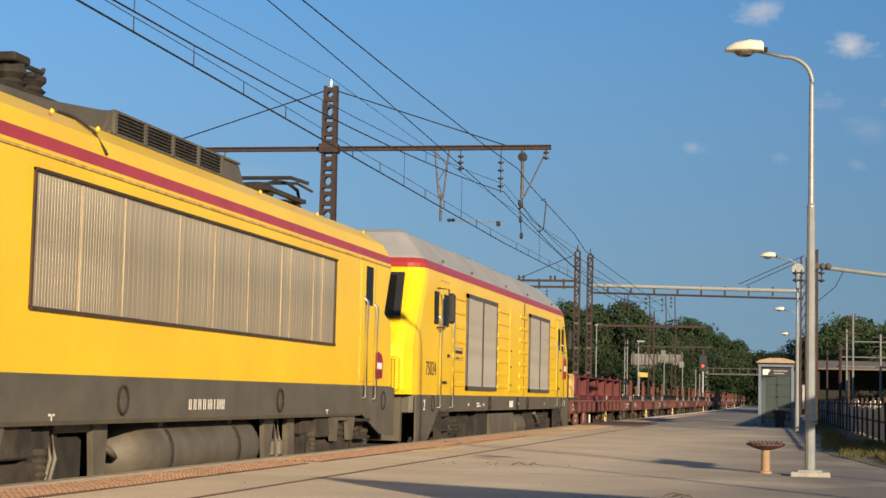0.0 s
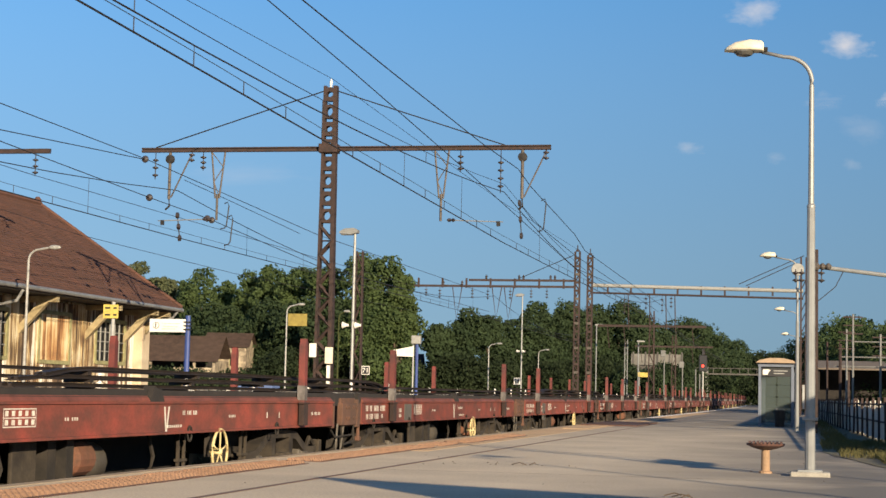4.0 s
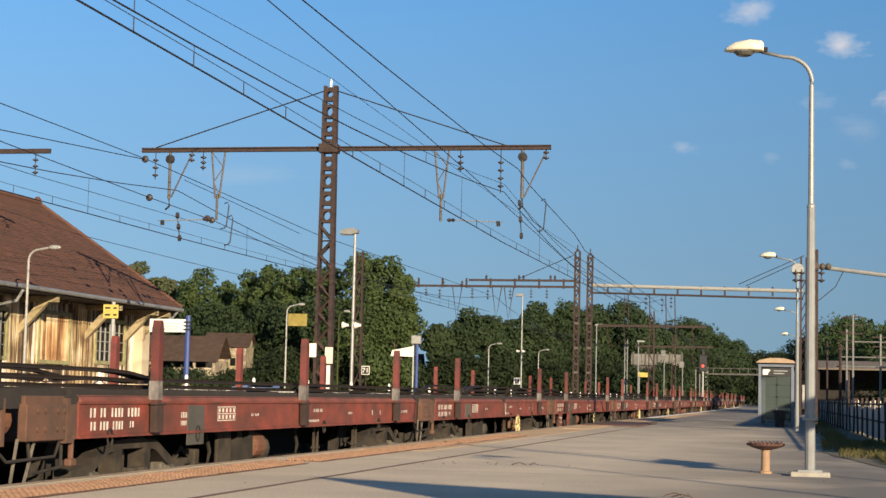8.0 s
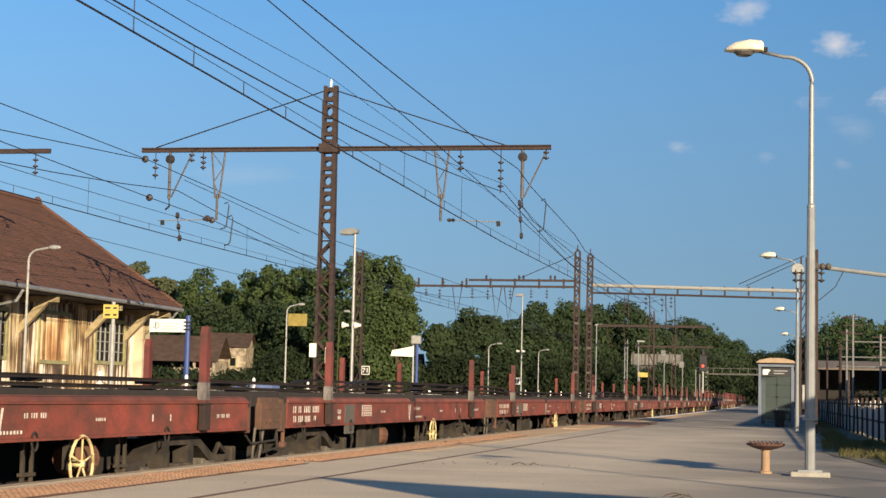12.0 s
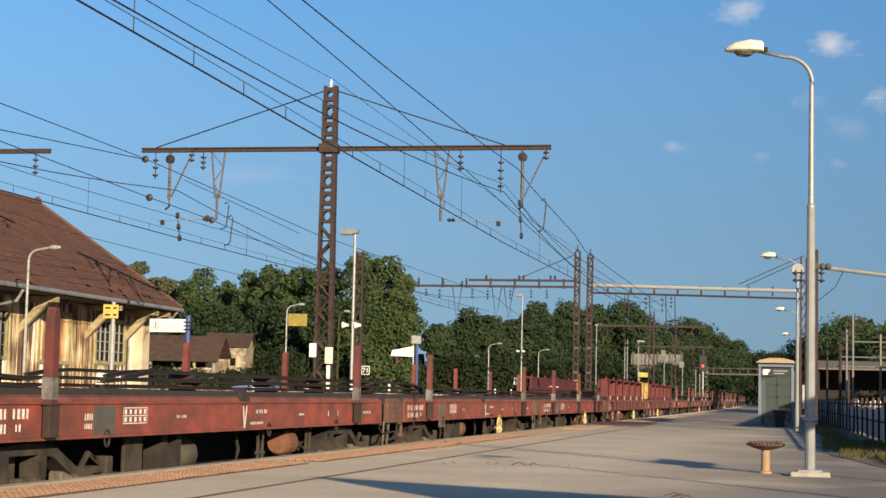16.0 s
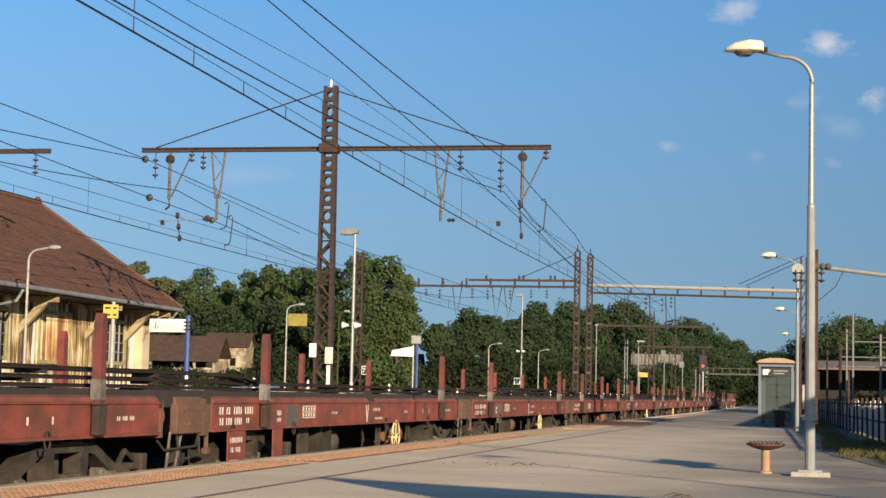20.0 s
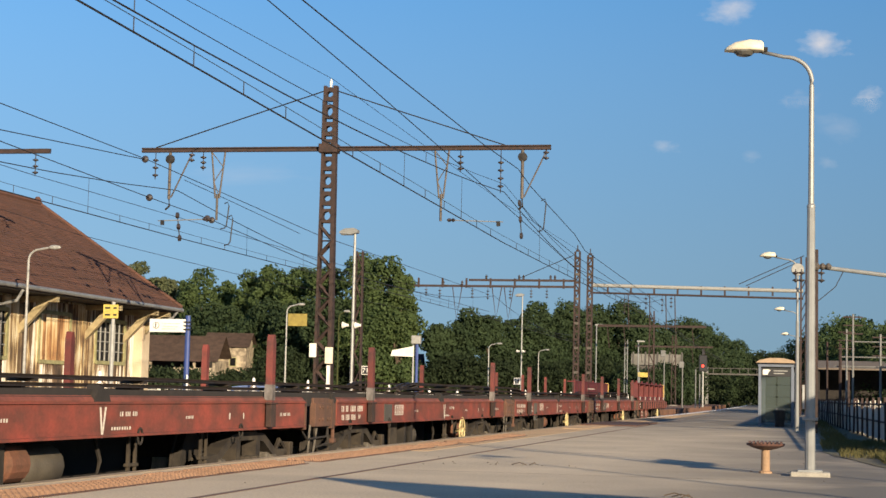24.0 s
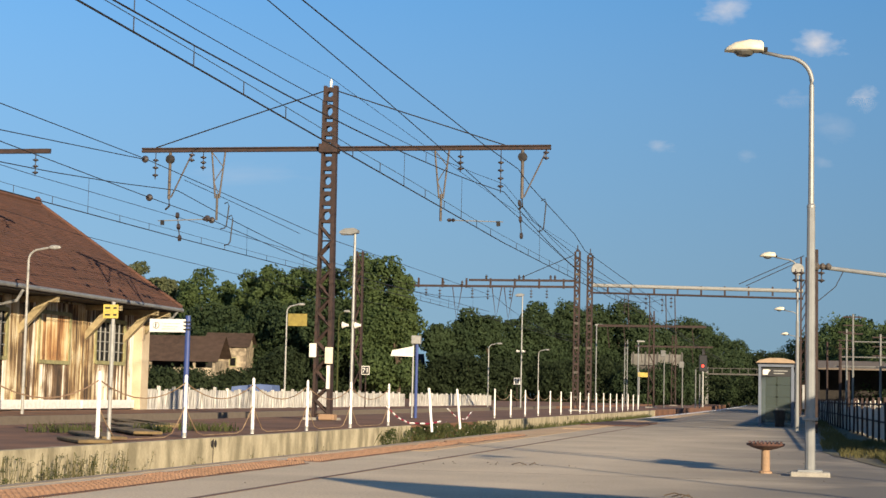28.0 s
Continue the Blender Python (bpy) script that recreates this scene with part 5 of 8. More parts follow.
TREES = [(-107.1, 265, 22.4, 2.7, "leafdry"), (-103.0, 262, 19.5, 2.6, "leafdry"), (-97.2, 250, 18.8, 2.9, "leafdry"), (-92.5, 243, 17.9, 3.0, "leafdry"), (-89.1, 238, 17.6, 2.4, "leaf"), (-82.7, 228, 18.7, 3.0, "leaf"), (-81.7, 235, 17.2, 2.4, "leaf"), (-75.5, 226, 18.1, 2.7, "leaf"),
         (-70.9, 222, 18.6, 3.4, "leaf"), (-66.1, 220, 18.3, 3.3, "leaf"), (-60.8, 216, 18.1, 2.9, "leaf"), (-55.0, 210, 19.3, 3.4, "leaf"), (-50.8, 208, 18.8, 3.1, "leaf"), (-48.8, 206, 16.3, 1.9, "leaf"),
         (-86.0, 232, 13.0, 4.0, "leafdark"), (-78.0, 224, 13.0, 4.2, "leafdark"), (-68.5, 217, 13.5, 4.2, "leafdark"), (-63.5, 214, 13.5, 4.2, "leafdark"), (-57.5, 208, 13.0, 4.0, "leafdark"), (-52.0, 206, 13.0, 3.8, "leaf"),
         (-48.4, 225, 10.8, 2.4, "leafdark"), (-44.7, 230, 13.6, 2.9, "leafdark"), (-41.7, 232, 12.6, 2.5, "leafdark"), (-40.0, 238, 12.2, 2.8, "leafdark"), (-36.6, 240, 15.0, 3.3, "leafdark"), (-33.1, 244, 15.6, 3.2, "leafdark"),
         (-29.6, 248, 15.0, 3.0, "leafdark"), (-26.1, 250, 15.8, 3.6, "leafdark"), (-23.6, 256, 14.8, 2.8, "leafdark"), (-21.8, 270, 13.3, 3.0, "leafdark"), (-20.1, 300, 14.9, 4.3, "leafdark"), (-17.0, 320, 14.4, 4.2, "leafdark"), (-13.8, 345, 13.4, 3.8, "leafdark"), (-10.9, 380, 11.4, 3.4, "leafdark"),
         (-22.5, 290, 12.0, 5.0, "leafdark"), (-18.0, 312, 11.0, 4.5, "leafdark"), (-15.0, 335, 10.0, 4.5, "leafdark"),
         (2.8, 125, 7.7, 2.6, "leaf"), (4.9, 118, 7.0, 2.3, "leaf"), (1.3, 130, 7.2, 2.3, "leafdark"), (6.6, 112, 6.9, 2.4, "leaf"), (8.5, 116, 7.5, 2.6, "leaf"), (4.0, 133, 7.0, 2.8, "leafdark")]
for i, (x, y, h, w, m) in enumerate(TREES):
    far = y > 200
    w *= 1.32 if far and m != "leafdry" else 1.15
    tree(x, y, h, w, 20 + i, m, (7000 + int(2600 * w)) if far else 9000, 0.23 if far else 0.11, {"leaf": "broad green deciduous tree in evening sun", "leafdark": "dark green tree in a belt beyond the tracks", "leafdry": "tall thin tree with yellowing leaves"}[m])
# the wood beside the line's far end, which shades the cutting
for i in range(14):
    tree(5.5 + 4.4 * (i % 4) + 1.3 * (i % 3), 196 + 8.5 * i, 11.2 + 0.35 * (i % 5), 3.6, 400 + i, "leafdark", 9000, 0.26, "dark green tree in the wood beside the line")
# undergrowth belt; the shade under the trees is put into its leaf colour
rng = random.Random(5)
for i in range(34):
    f = i / 33
    x = -84 + 66 * f + rng.uniform(-1.5, 1.5)
    y = 186 + 60 * f + rng.uniform(-5, 5)
    if -86 < x < -66:
        y -= 6
    tree(x, y, rng.uniform(5.2, 7.5) * (0.36 if x < -64 else 1.0), rng.uniform(3.4, 4.6), 100 + i, "leafshade", 7500, 0.20, "bushy shrub below the tree belt, leaves darkened for shade", name="shrub", lift=0.1)
for i in range(5):
    tree(-22.4 + i * 1.75, 229 + rng.uniform(-1, 1), rng.uniform(5.4, 6.4), 2.6, 140 + i, "leafdark", 5000, 0.18, "dark bushy shrub below the road parapet", name="shrub", lift=0.05)
for i in range(9):
    tree(0.9 + i * 0.85, 122 + rng.uniform(-8, 4) - i * 2.0, rng.uniform(3.0, 4.2), 1.9, 150 + i, "leafdark", 4500, 0.08, "dark hedge shrub behind the board fence", name="shrub", lift=0.1)
# shrubs in the cutting, with the cutting's shade in their leaf colour
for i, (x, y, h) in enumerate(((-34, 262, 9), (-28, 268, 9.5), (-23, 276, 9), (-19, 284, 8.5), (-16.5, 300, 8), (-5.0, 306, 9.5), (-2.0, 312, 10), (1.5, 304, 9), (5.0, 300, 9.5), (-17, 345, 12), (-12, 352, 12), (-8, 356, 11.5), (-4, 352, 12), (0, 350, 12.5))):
    tree(x, y, h, 4.8, 170 + i, "leafshade", 7000, 0.24, "shrub in the cutting beyond the platform, leaves darkened for shade", name="shrub", lift=0.03)


# ---- the train: each vehicle's origin lies on the rail at its front end; x towards the near platform, y backwards ----
SIDE = pose(0, 0, 0, 90, 0, 90)          # writing on the near side
PITCH = 15.44
BODY = 14.2
PLACES = []                              # (thing, metres behind the first wagon's front)


def on_train(e, back):
    PLACES.append((e, back))
    return e


def bogie_frame_bm(x, base):
    """Pressed side frame of a freight bogie: a bowed band that dips over each axlebox, closed by two posts."""
    h = base / 2
    prof = [(-h - 0.50, 0.44), (-h - 0.48, 0.56), (-h - 0.10, 0.60), (-0.62, 0.80), (-0.20, 0.83), (0.20, 0.83), (0.62, 0.80), (h + 0.10, 0.60), (h + 0.48, 0.56), (h + 0.50, 0.44),
            (h + 0.34, 0.44), (h + 0.06, 0.50), (0.60, 0.70), (0.46, 0.715), (0.44, 0.30), (0.30, 0.30), (0.29, 0.73), (-0.29, 0.73), (-0.30, 0.30), (-0.44, 0.30), (-0.46, 0.715), (-0.60, 0.70), (-h - 0.06, 0.50), (-h - 0.34, 0.44)]
    return prism(prof, "x", x - 0.05, x + (0.13 if x > 0 else 0.05))


def wheel_bm(x, r, s):
    return lathe([(r, -0.06 * s), (r + 0.03, -0.075 * s), (r + 0.03, -0.05 * s), (r, -0.045 * s), (r, 0.05 * s), (r - 0.06, 0.055 * s), (r - 0.08, 0.02 * s), (0.12, 0.03 * s), (0.10, 0.08 * s), (0.02, 0.08 * s)], 20, "x", (x, 0, r))


class Kit:
    """Meshes shared by all wagons."""
    pass


def add_bogie(parent, y, base=2.0, wheel=0.46, material="bogie", xw=0.98):
    b = new("bogie")
    b.parent = parent
    b.location = (0, y, 0)
    b["label"] = "dark grimy bogie"
    if not hasattr(Kit, "frame"):
        Kit.frame = part("side_frame", bogie_frame_bm(xw + 0.02, base), material, b)
        Kit.frame2 = part("side_frame", bogie_frame_bm(-xw - 0.02, base), material, b)
        Kit.box = part("axlebox", B((xw - 0.02, xw + 0.12, -0.15, 0.15, 0.28, 0.56), (xw + 0.10, xw + 0.19, -0.085, 0.085, 0.34, 0.53), bevel=0.02), "axle", b, "dusty grey axlebox")
        Kit.box.location = (0, -base / 2, 0)
        Kit.spring = part("spring", lathe([(0.085, 0.28), (0.10, 0.31), (0.085, 0.34), (0.10, 0.37), (0.085, 0.40), (0.10, 0.43), (0.085, 0.46), (0.10, 0.50), (0.085, 0.54)], 10), material, b)
        Kit.spring.location = (xw + 0.16, -0.14, 0)
        Kit.wheel = part("wheel", wheel_bm(0.76, wheel, 1), "under", b)
        Kit.wheel.location = (0, -base / 2, 0)
        Kit.wheel2 = part("wheel", wheel_bm(-0.76, wheel, -1), "under", b)
        Kit.wheel2.location = (0, -base / 2, 0)
        Kit.bolster = part("bolster", B((-0.95, 0.95, -0.2, 0.2, 0.5, 0.78)), material, b)
        Kit.gear = part("brake_beam", B((xw - 0.12, xw + 0.02, base / 2 + 0.5, base / 2 + 1.15, 0.50, 0.57), (xw - 0.1, xw + 0.05, base / 2 + 1.05, base / 2 + 1.2, 0.42, 0.66), bevel=0.01), material, b)
        Kit.link = part("brake_link", T([(xw + 0.04, base / 2 + 0.30, 0.46), (xw + 0.03, base / 2 + 0.62, 0.70), (xw, base / 2 + 0.95, 0.60)], 0.030, 5), material, b)
    else:
        for o in (Kit.frame, Kit.frame2, Kit.bolster, Kit.gear, Kit.link):
            again(o, Matrix(), b)
        again(Kit.box, pose(0, -base / 2, 0), b)
        again(Kit.spring, pose(xw + 0.16, -0.14, 0), b)
        for o in (Kit.wheel, Kit.wheel2):
            again(o, pose(0, -base / 2, 0), b)
    again(Kit.box, pose(0, base / 2, 0), b)
    again(Kit.spring, pose(xw + 0.16, 0.14, 0), b)
    for o in (Kit.wheel, Kit.wheel2):
        again(o, pose(0, base / 2, 0), b)
    return b


def shared(key, name, make, material, parent, m=None, label=""):
    """A part whose mesh is made once and then shared."""
    if key not in SHARED:
        SHARED[key] = part(name, make(), material, parent, label, smooth=key in ("tank", "wheelh"))
        o = SHARED[key]
    else:
        o = again(SHARED[key], Matrix(), parent)
        if label:
            o["label"] = label
    if name in ("stencil", "load_table"):
        o["kind"] = "stuff"
    if m is not None:
        o.matrix_basis = m
    return o


SHARED = {}
Z0, Z1, Z2 = 0.88, 1.20, 1.28            # sill bottom, sill top, deck


def sill_bm(x, s):
    """Side sill: a channel with top and bottom flanges and stiffeners."""
    return prism([(x - 0.03, Z0 - 0.015), (x + 0.024, Z0 - 0.015), (x + 0.024, Z0 + 0.010), (x, Z0 + 0.014), (x, Z1 - 0.024), (x + 0.018, Z1 - 0.020), (x + 0.018, Z1), (x - 0.03, Z1)], "y", 0.20, 14.04)


def buffer_bm():
    return lathe([(0.15, 0.0), (0.15, -0.30), (0.12, -0.31), (0.12, -0.52), (0.22, -0.54), (0.23, -0.58), (0.15, -0.62)], 16, "y")


def handwheel_bm():
    bm = bmesh.new()
    r = 0.25
    pts = [(0, r * math.cos(a), r * math.sin(a)) for a in [2 * math.pi * k / 20 for k in range(21)]]
    tube(bm, pts, 0.017, 6)
    for k in range(5):
        a = 2 * math.pi * k / 5 + 0.3
        tube(bm, [(0, 0, 0), (0, r * math.cos(a), r * math.sin(a))], 0.011, 5)
    tube(bm, [(-0.12, 0, 0), (0.03, 0, 0)], 0.035, 8)
    return bm


def stake_bm(x, s):
    bm = prism([(-0.06, Z1 - 0.02), (0.06, Z1 - 0.02), (0.06, 1.93), (0.025, 2.02), (-0.025, 2.02), (-0.06, 1.93)], "x", x - 0.055, x + 0.03)
    return bm


def stencil_bm(rows):
    """Rows of small bars in place of painted figures: (y, z, length, height, pieces)."""
    bm = bmesh.new()
    for y, z, L, h, n in rows:
        w = L / n
        for i in range(n):
            if n > 5 and i % 4 == 2 and n != 8:
                continue
            a, b = y + i * w, y + i * w + w * (0.62 if i % 3 else 0.48)
            v = [bm.verts.new((1.304, yy, zz)) for yy, zz in ((a, z), (b, z), (b, z + h), (a, z + h))]
            bm.faces.new(v)
    return bm


def table_bm(y, z, w, h, cols):
    """A painted load table: outline, rules and cells."""
    bm = bmesh.new()
    t = 0.010

    def q(a, b, c, d):
        bm.faces.new([bm.verts.new((1.304, yy, zz)) for yy, zz in ((a, c), (b, c), (b, d), (a, d))])
    for zz in (z, z + h / 2, z + h):
        q(y, y + w, zz - t / 2, zz + t / 2)
    q(y, y + t, z, z + h)
    q(y + w - t, y + w, z, z + h)
    for i in range(cols):
        a = y + w * (i + 0.25) / cols
        q(a, a + w / cols * 0.5, z + h * 0.10, z + h * 0.40)
        q(a, a + w / cols * 0.5, z + h * 0.60, z + h * 0.90)
    return bm


def end_panel_bm():
    """End panel with its bolt heads in pairs."""
    bm = B((1.20, 1.285, -0.83, 0.205, Z0 - 0.02, Z1 - 0.02), (1.16, 1.25, -0.80, 0.0, Z1 - 0.03, Z1 + 0.05), bevel=0.008)
    for y in (-0.62, -0.47, -0.22, -0.08):
        for z in (Z0 + 0.08, Z1 - 0.08):
            tube(bm, [(1.28, y, z), (1.303, y, z)], 0.024, 6)
    return bm


def wagon_base(e, i, rng, trough=False, flip=False):
    """Frame, running gear and markings that all wagons share."""
    shared("sillR", "side_sill", lambda: sill_bm(1.30, 1), "red", e)
    shared("sillL", "side_sill", lambda: sill_bm(-1.27, -1), "red", e)
    shared("deck", "deck", lambda: B((-1.27, 1.28, 0.02, BODY - 0.02, Z1 - 0.06, Z2 - 0.03), (1.20, 1.262, 0.1, BODY - 0.16, Z1 - 0.03, 1.315), (1.14, 1.215, -1.42, 0.12, Z1 - 0.06, 1.305), (-1.27, -1.19, 0.02, BODY - 0.02, Z2 - 0.05, 1.315)), "deck", e, label="dark timber deck with a blackened rim")
    shared("lip", "top_strip", lambda: prism([(1.255, Z1 - 0.01), (1.312, Z1 + 0.001), (1.312, Z1 + 0.012), (1.266, Z1 + 0.058), (1.255, Z1 + 0.058)], "y", 0.23, 14.0), "redlip", e, None, "paler sloped strip along the sill")
    hs = shared("head", "headstock", lambda: B((-1.27, 1.30, -0.04, 0.02, Z0 - 0.05, Z1 + 0.03), (-1.27, 1.30, 0.02, 0.10, Z0 - 0.05, Z0 + 0.0)), "brown", e, label="grimy brown bolted headstock")
    hr = shared("head", "headstock", None, "brown", e, Matrix.Translation((0, BODY, 0)) @ pose(0, 0, 0, 0, 0, 180))
    for h in (hs,):
        shared("endside", "side_panel", end_panel_bm, "brown", h, None, "brown bolted end panel")
        shared("hangtool", "coupling_lever", lambda: B((1.24, 1.29, 0.11, 0.15, 0.66, 0.90), (1.23, 1.30, 0.06, 0.20, 0.62, 0.69), bevel=0.012), "brown", h)
        shared("gripbar", "grip_bar", lambda: T([(1.26, -0.10, 0.86), (1.27, -0.22, 0.72), (1.27, -1.15, 0.70), (1.25, -1.30, 0.80)], 0.014, 6), "under", h, None, "bent grimy grip bar")
    for x in (-0.88, 0.88):
        shared("buf", "buffer", buffer_bm, "buffer", e, pose(x * 1.12, -0.80, 1.04))
        
    shared("hook", "coupling_hook", lambda: B((-0.04, 0.04, -0.42, 0.0, 0.94, 1.04), (-0.03, 0.03, -0.45, -0.36, 0.70, 0.96)), "under", e)
    shared("hook", "coupling_hook", None, "under", e, pose(0, BODY, 0, 0, 0, 180))
    shared("step", "handrail", lambda: T([(1.22, 0.02, 0.86), (1.24, -0.02, 0.62), (1.24, -0.62, 0.58), (1.22, -0.66, 0.86)], 0.016, 6), "under", e)
    shared("step2", "step_iron", lambda: T([(1.22, -0.52, 0.88), (1.24, -0.74, 0.52), (1.24, -0.80, 0.44), (1.24, -0.98, 0.44), (1.24, -1.0, 0.52), (1.22, -0.86, 0.88)], 0.016, 6), "axle", e, None, "pale steel step stirrup")
    shared("centre", "centre_sill", lambda: B((-0.35, 0.35, 0.1, BODY - 0.1, 0.86, 1.14), (-1.2, 1.2, 0.1, BODY - 0.1, 1.10, 1.13), (-0.28, 0.28, 3.6, BODY - 3.6, 0.24, 0.86)), "deck", e, None, "black centre sill and gear box")
    for k in (1, 4):
        shared("xbeam", "cross_beam", lambda: B((-1.22, 1.22, -0.06, 0.06, 0.93, 1.14)), "under", e, pose(0, 1.2 + k * 2.36, 0))
    add_bogie(e, 1.95)
    add_bogie(e, BODY - 1.95)
    # brake gear
    shared("bracket", "hanger_plate", lambda: B((0.9, 1.1, -0.09, 0.09, 0.35, 0.9), (0.92, 1.15, 0.21, 0.36, 0.40, 0.9)), "red" if i % 3 else "under", e, pose(0, 5.35, 0))
    shared("tank", "air_tank", lambda: lathe([(0.05, -0.46), (0.15, -0.44), (0.20, -0.36), (0.20, 0.36), (0.15, 0.44), (0.05, 0.46)], 14, "y", (0.82, 0, 0.60)), "tank", e, pose(0, 6.25 + 0.2 * (i % 4), 0))
    shared("cyl", "brake_cylinder", lambda: lathe([(0.05, -0.30), (0.14, -0.29), (0.165, -0.24), (0.165, 0.10), (0.08, 0.14), (0.04, 0.34)], 16, "y", (1.02, 0, 0.66)), "buffer", e, pose(0, 6.05 if i % 2 else 9.9, 0), "rusty brake cylinder")
    shared("plateh", "hanger_plate", lambda: B((1.06, 1.10, -0.24, 0.24, 0.34, 0.89), (1.02, 1.06, -0.05, 0.05, 0.30, 0.89), bevel=0.01), "axle" if i % 3 == 1 else "bogie", e, pose(0, 4.5 + 0.3 * (i % 2), 0))
    shared("vrod", "brake_hanger", lambda: B((1.10, 1.13, -0.02, 0.02, 0.40, 0.89), (1.10, 1.13, 0.16, 0.19, 0.48, 0.89), (1.09, 1.14, -0.05, 0.22, 0.55, 0.58)), "bogie", e, pose(0, 8.5, 0))
    shared("vrod", "brake_hanger", None, "bogie", e, pose(0, 10.6, 0))
    shared("rod", "brake_rod", lambda: T([(0.95, 3.4, 0.48), (0.95, 10.6, 0.42)], 0.02, 5), "under", e)
    for k, y in enumerate((4.4, 7.9)):
        shared("lever", "brake_lever", lambda: T([(1.0, 0, 0.88), (1.02, 0.12, 0.62), (1.0, 0.02, 0.36)], 0.022, 5), "under", e, pose(0, y, 0))
    yh = 5.3 if i == 32 else 9.0 + 0.15 * (i % 3)
    if i % 5 != 3:
        shared("wheelh", "handwheel", handwheel_bm, "wheelyel", e, pose(1.31, yh, 0.64), "yellow spoked handbrake wheel")
        shared("hwpost", "handwheel_bracket", lambda: B((1.10, 1.16, -0.05, 0.05, 0.58, 0.9)), "under", e, pose(0.04, yh, 0))
    for y in (0.9, 3.3, 8.3, 11.4):
        shared("ring", "rope_ring", lambda: T([(1.315, 0.06 * math.sin(a), 0.86 + 0.08 * math.cos(a)) for a in [2 * math.pi * k / 10 for k in range(11)]], 0.012, 5), "under", e, pose(0, y, 0))
    # paint
    shared("num", "stencil", lambda: stencil_bm([(0.44, 1.055, 0.16, 0.085, 2), (0.68, 1.055, 0.15, 0.085, 2), (0.94, 1.055, 0.32, 0.085, 4), (1.34, 1.055, 0.34, 0.085, 4), (0.46, 0.935, 0.44, 0.08, 6), (0.98, 0.935, 0.28, 0.08, 4), (1.4, 0.95, 0.12, 0.06, 2)]), "mark", e, None, "white stencilled figures")
    shared("tab%d" % (i % 2), "load_table", lambda: table_bm(3.95 if i % 2 else 3.7, 0.99, 0.62, 0.15, 5), "mark", e, None, "white stencilled load table")
    shared("sm%d" % (i % 3), "stencil", lambda: stencil_bm([(2.6 + 0.2 * (i % 3), 1.03, 0.2, 0.06, 4), (2.6 + 0.2 * (i % 3), 0.95, 0.18, 0.05, 5), (5.15, 1.03, 0.30, 0.03, 6), (7.5 + 0.3 * (i % 3), 1.06, 0.5, 0.045, 11), (7.6, 0.93, 0.5, 0.03, 8), (9.6, 1.02, 0.24, 0.03, 5), (11.0, 1.0, 0.08, 0.07, 1), (11.5, 1.0, 0.07, 0.07, 1), (12.95, 1.02, 0.45, 0.04, 10)]), "mark", e, None, "small white stencils")
    if not trough:
        shared("vee", "anchor_mark", stencil_vee, "mark", e, pose(0, 7.05 + 0.25 * (i % 3), 0), "white anchor-point V")
    shared("pl%d" % (i % 2), "side_plate", lambda: B((1.296, 1.31, 0, 0.5, 0.74 if i % 2 else 0.86, 1.16)), "plate", e, pose(0, 3.0, 0), "dark grey plate hung on the sill")
    return e


def stencil_vee():
    bm = bmesh.new()
    for pts in (((0, 1.15), (0.045, 1.15), (0.10, 0.86), (0.065, 0.86)), ((0.10, 0.86), (0.065, 0.86), (0.125, 1.15), (0.17, 1.15))):
        vs = [bm.verts.new((1.3045, y, z)) for y, z in pts]
        bm.faces.new(vs)
    bmesh.ops.recalc_face_normals(bm, faces=bm.faces)
    return bm


def flat_wagon(i):
    rng = random.Random(300 + i)
    e = thing("flat_wagon", 0, 0, 0, "weathered red bogie flat wagon loaded with old rails", "flat wagon", "flat wagons of the train")
    wagon_base(e, i, rng)
    for y in (1.97, 12.40) + ((7.2,) if i in (1, 3, 8, 13, 20, 27, 30, 38, 46) else ()):
        for x in (1.33, -1.30):
            st = shared("stake%d" % (x > 0), "stake", lambda: stake_bm(x, 1), "stake", e, pose(0.02 if x > 0 else 0, y, 0))
            if x > 0:
                shared("sock", "stake_socket", lambda: B((1.265, 1.366, -0.062, 0.062, Z1 + 0.02, Z1 + 0.21)), "sockgrey", st, None, "grey chalk-marked stake socket")
                shared("pocket", "stake_pocket", lambda: B((1.30, 1.372, -0.10, 0.10, Z0 + 0.012, Z1 - 0.03), (1.30, 1.385, -0.13, 0.13, Z1 - 0.03, Z1 - 0.008), bevel=0.006), "pocket", st, None, "grimy stake pocket")
    shared("midb", "centre_bracket", lambda: prism([(-0.12, Z1 - 0.02), (0.30, Z1 - 0.02), (0.22, Z2 + 0.02), (0.0, Z2 + 0.08)], "x", 1.20, 1.315), "deck", e, pose(0, 7.25, 0))
    if i in (15, 18, 36):
        b = shared("drop", "side_plate", lambda: B((1.312, 1.33, 0.0, 0.62, 0.42, 0.86)), "red", e, pose(0, 0.7, 0), "red number plate board hung below the sill")
        shared("dropw", "stencil", lambda: stencil_bm([(0.05, 0.73, 0.45, 0.06, 8), (0.08, 0.62, 0.36, 0.06, 6), (0.05, 0.5, 0.32, 0.035, 8)]), "mark", b, pose(0.03, 0, 0))
        b2 = shared("drop2", "side_plate", lambda: B((1.312, 1.33, 0.0, 0.38, 0.45, 0.86)), "red", e, pose(0, 2.4, 0), "red number plate board hung below the sill")
    return on_train(e, i * PITCH)


def rail_bm(y0, y1, z, ends=0.0):
    """One old rail laid flat, bowing slightly between its battens and drooping at both ends."""
    bm = bmesh.new()
    n = 16
    prev = None
    for k in range(n + 1):
        f = k / n
        f = f - 0.12 * math.sin(2 * math.pi * f) / 2
        y = y0 + (y1 - y0) * f
        near = max(0.0, 1.0 - min(y - y0, y1 - y) / 1.1)
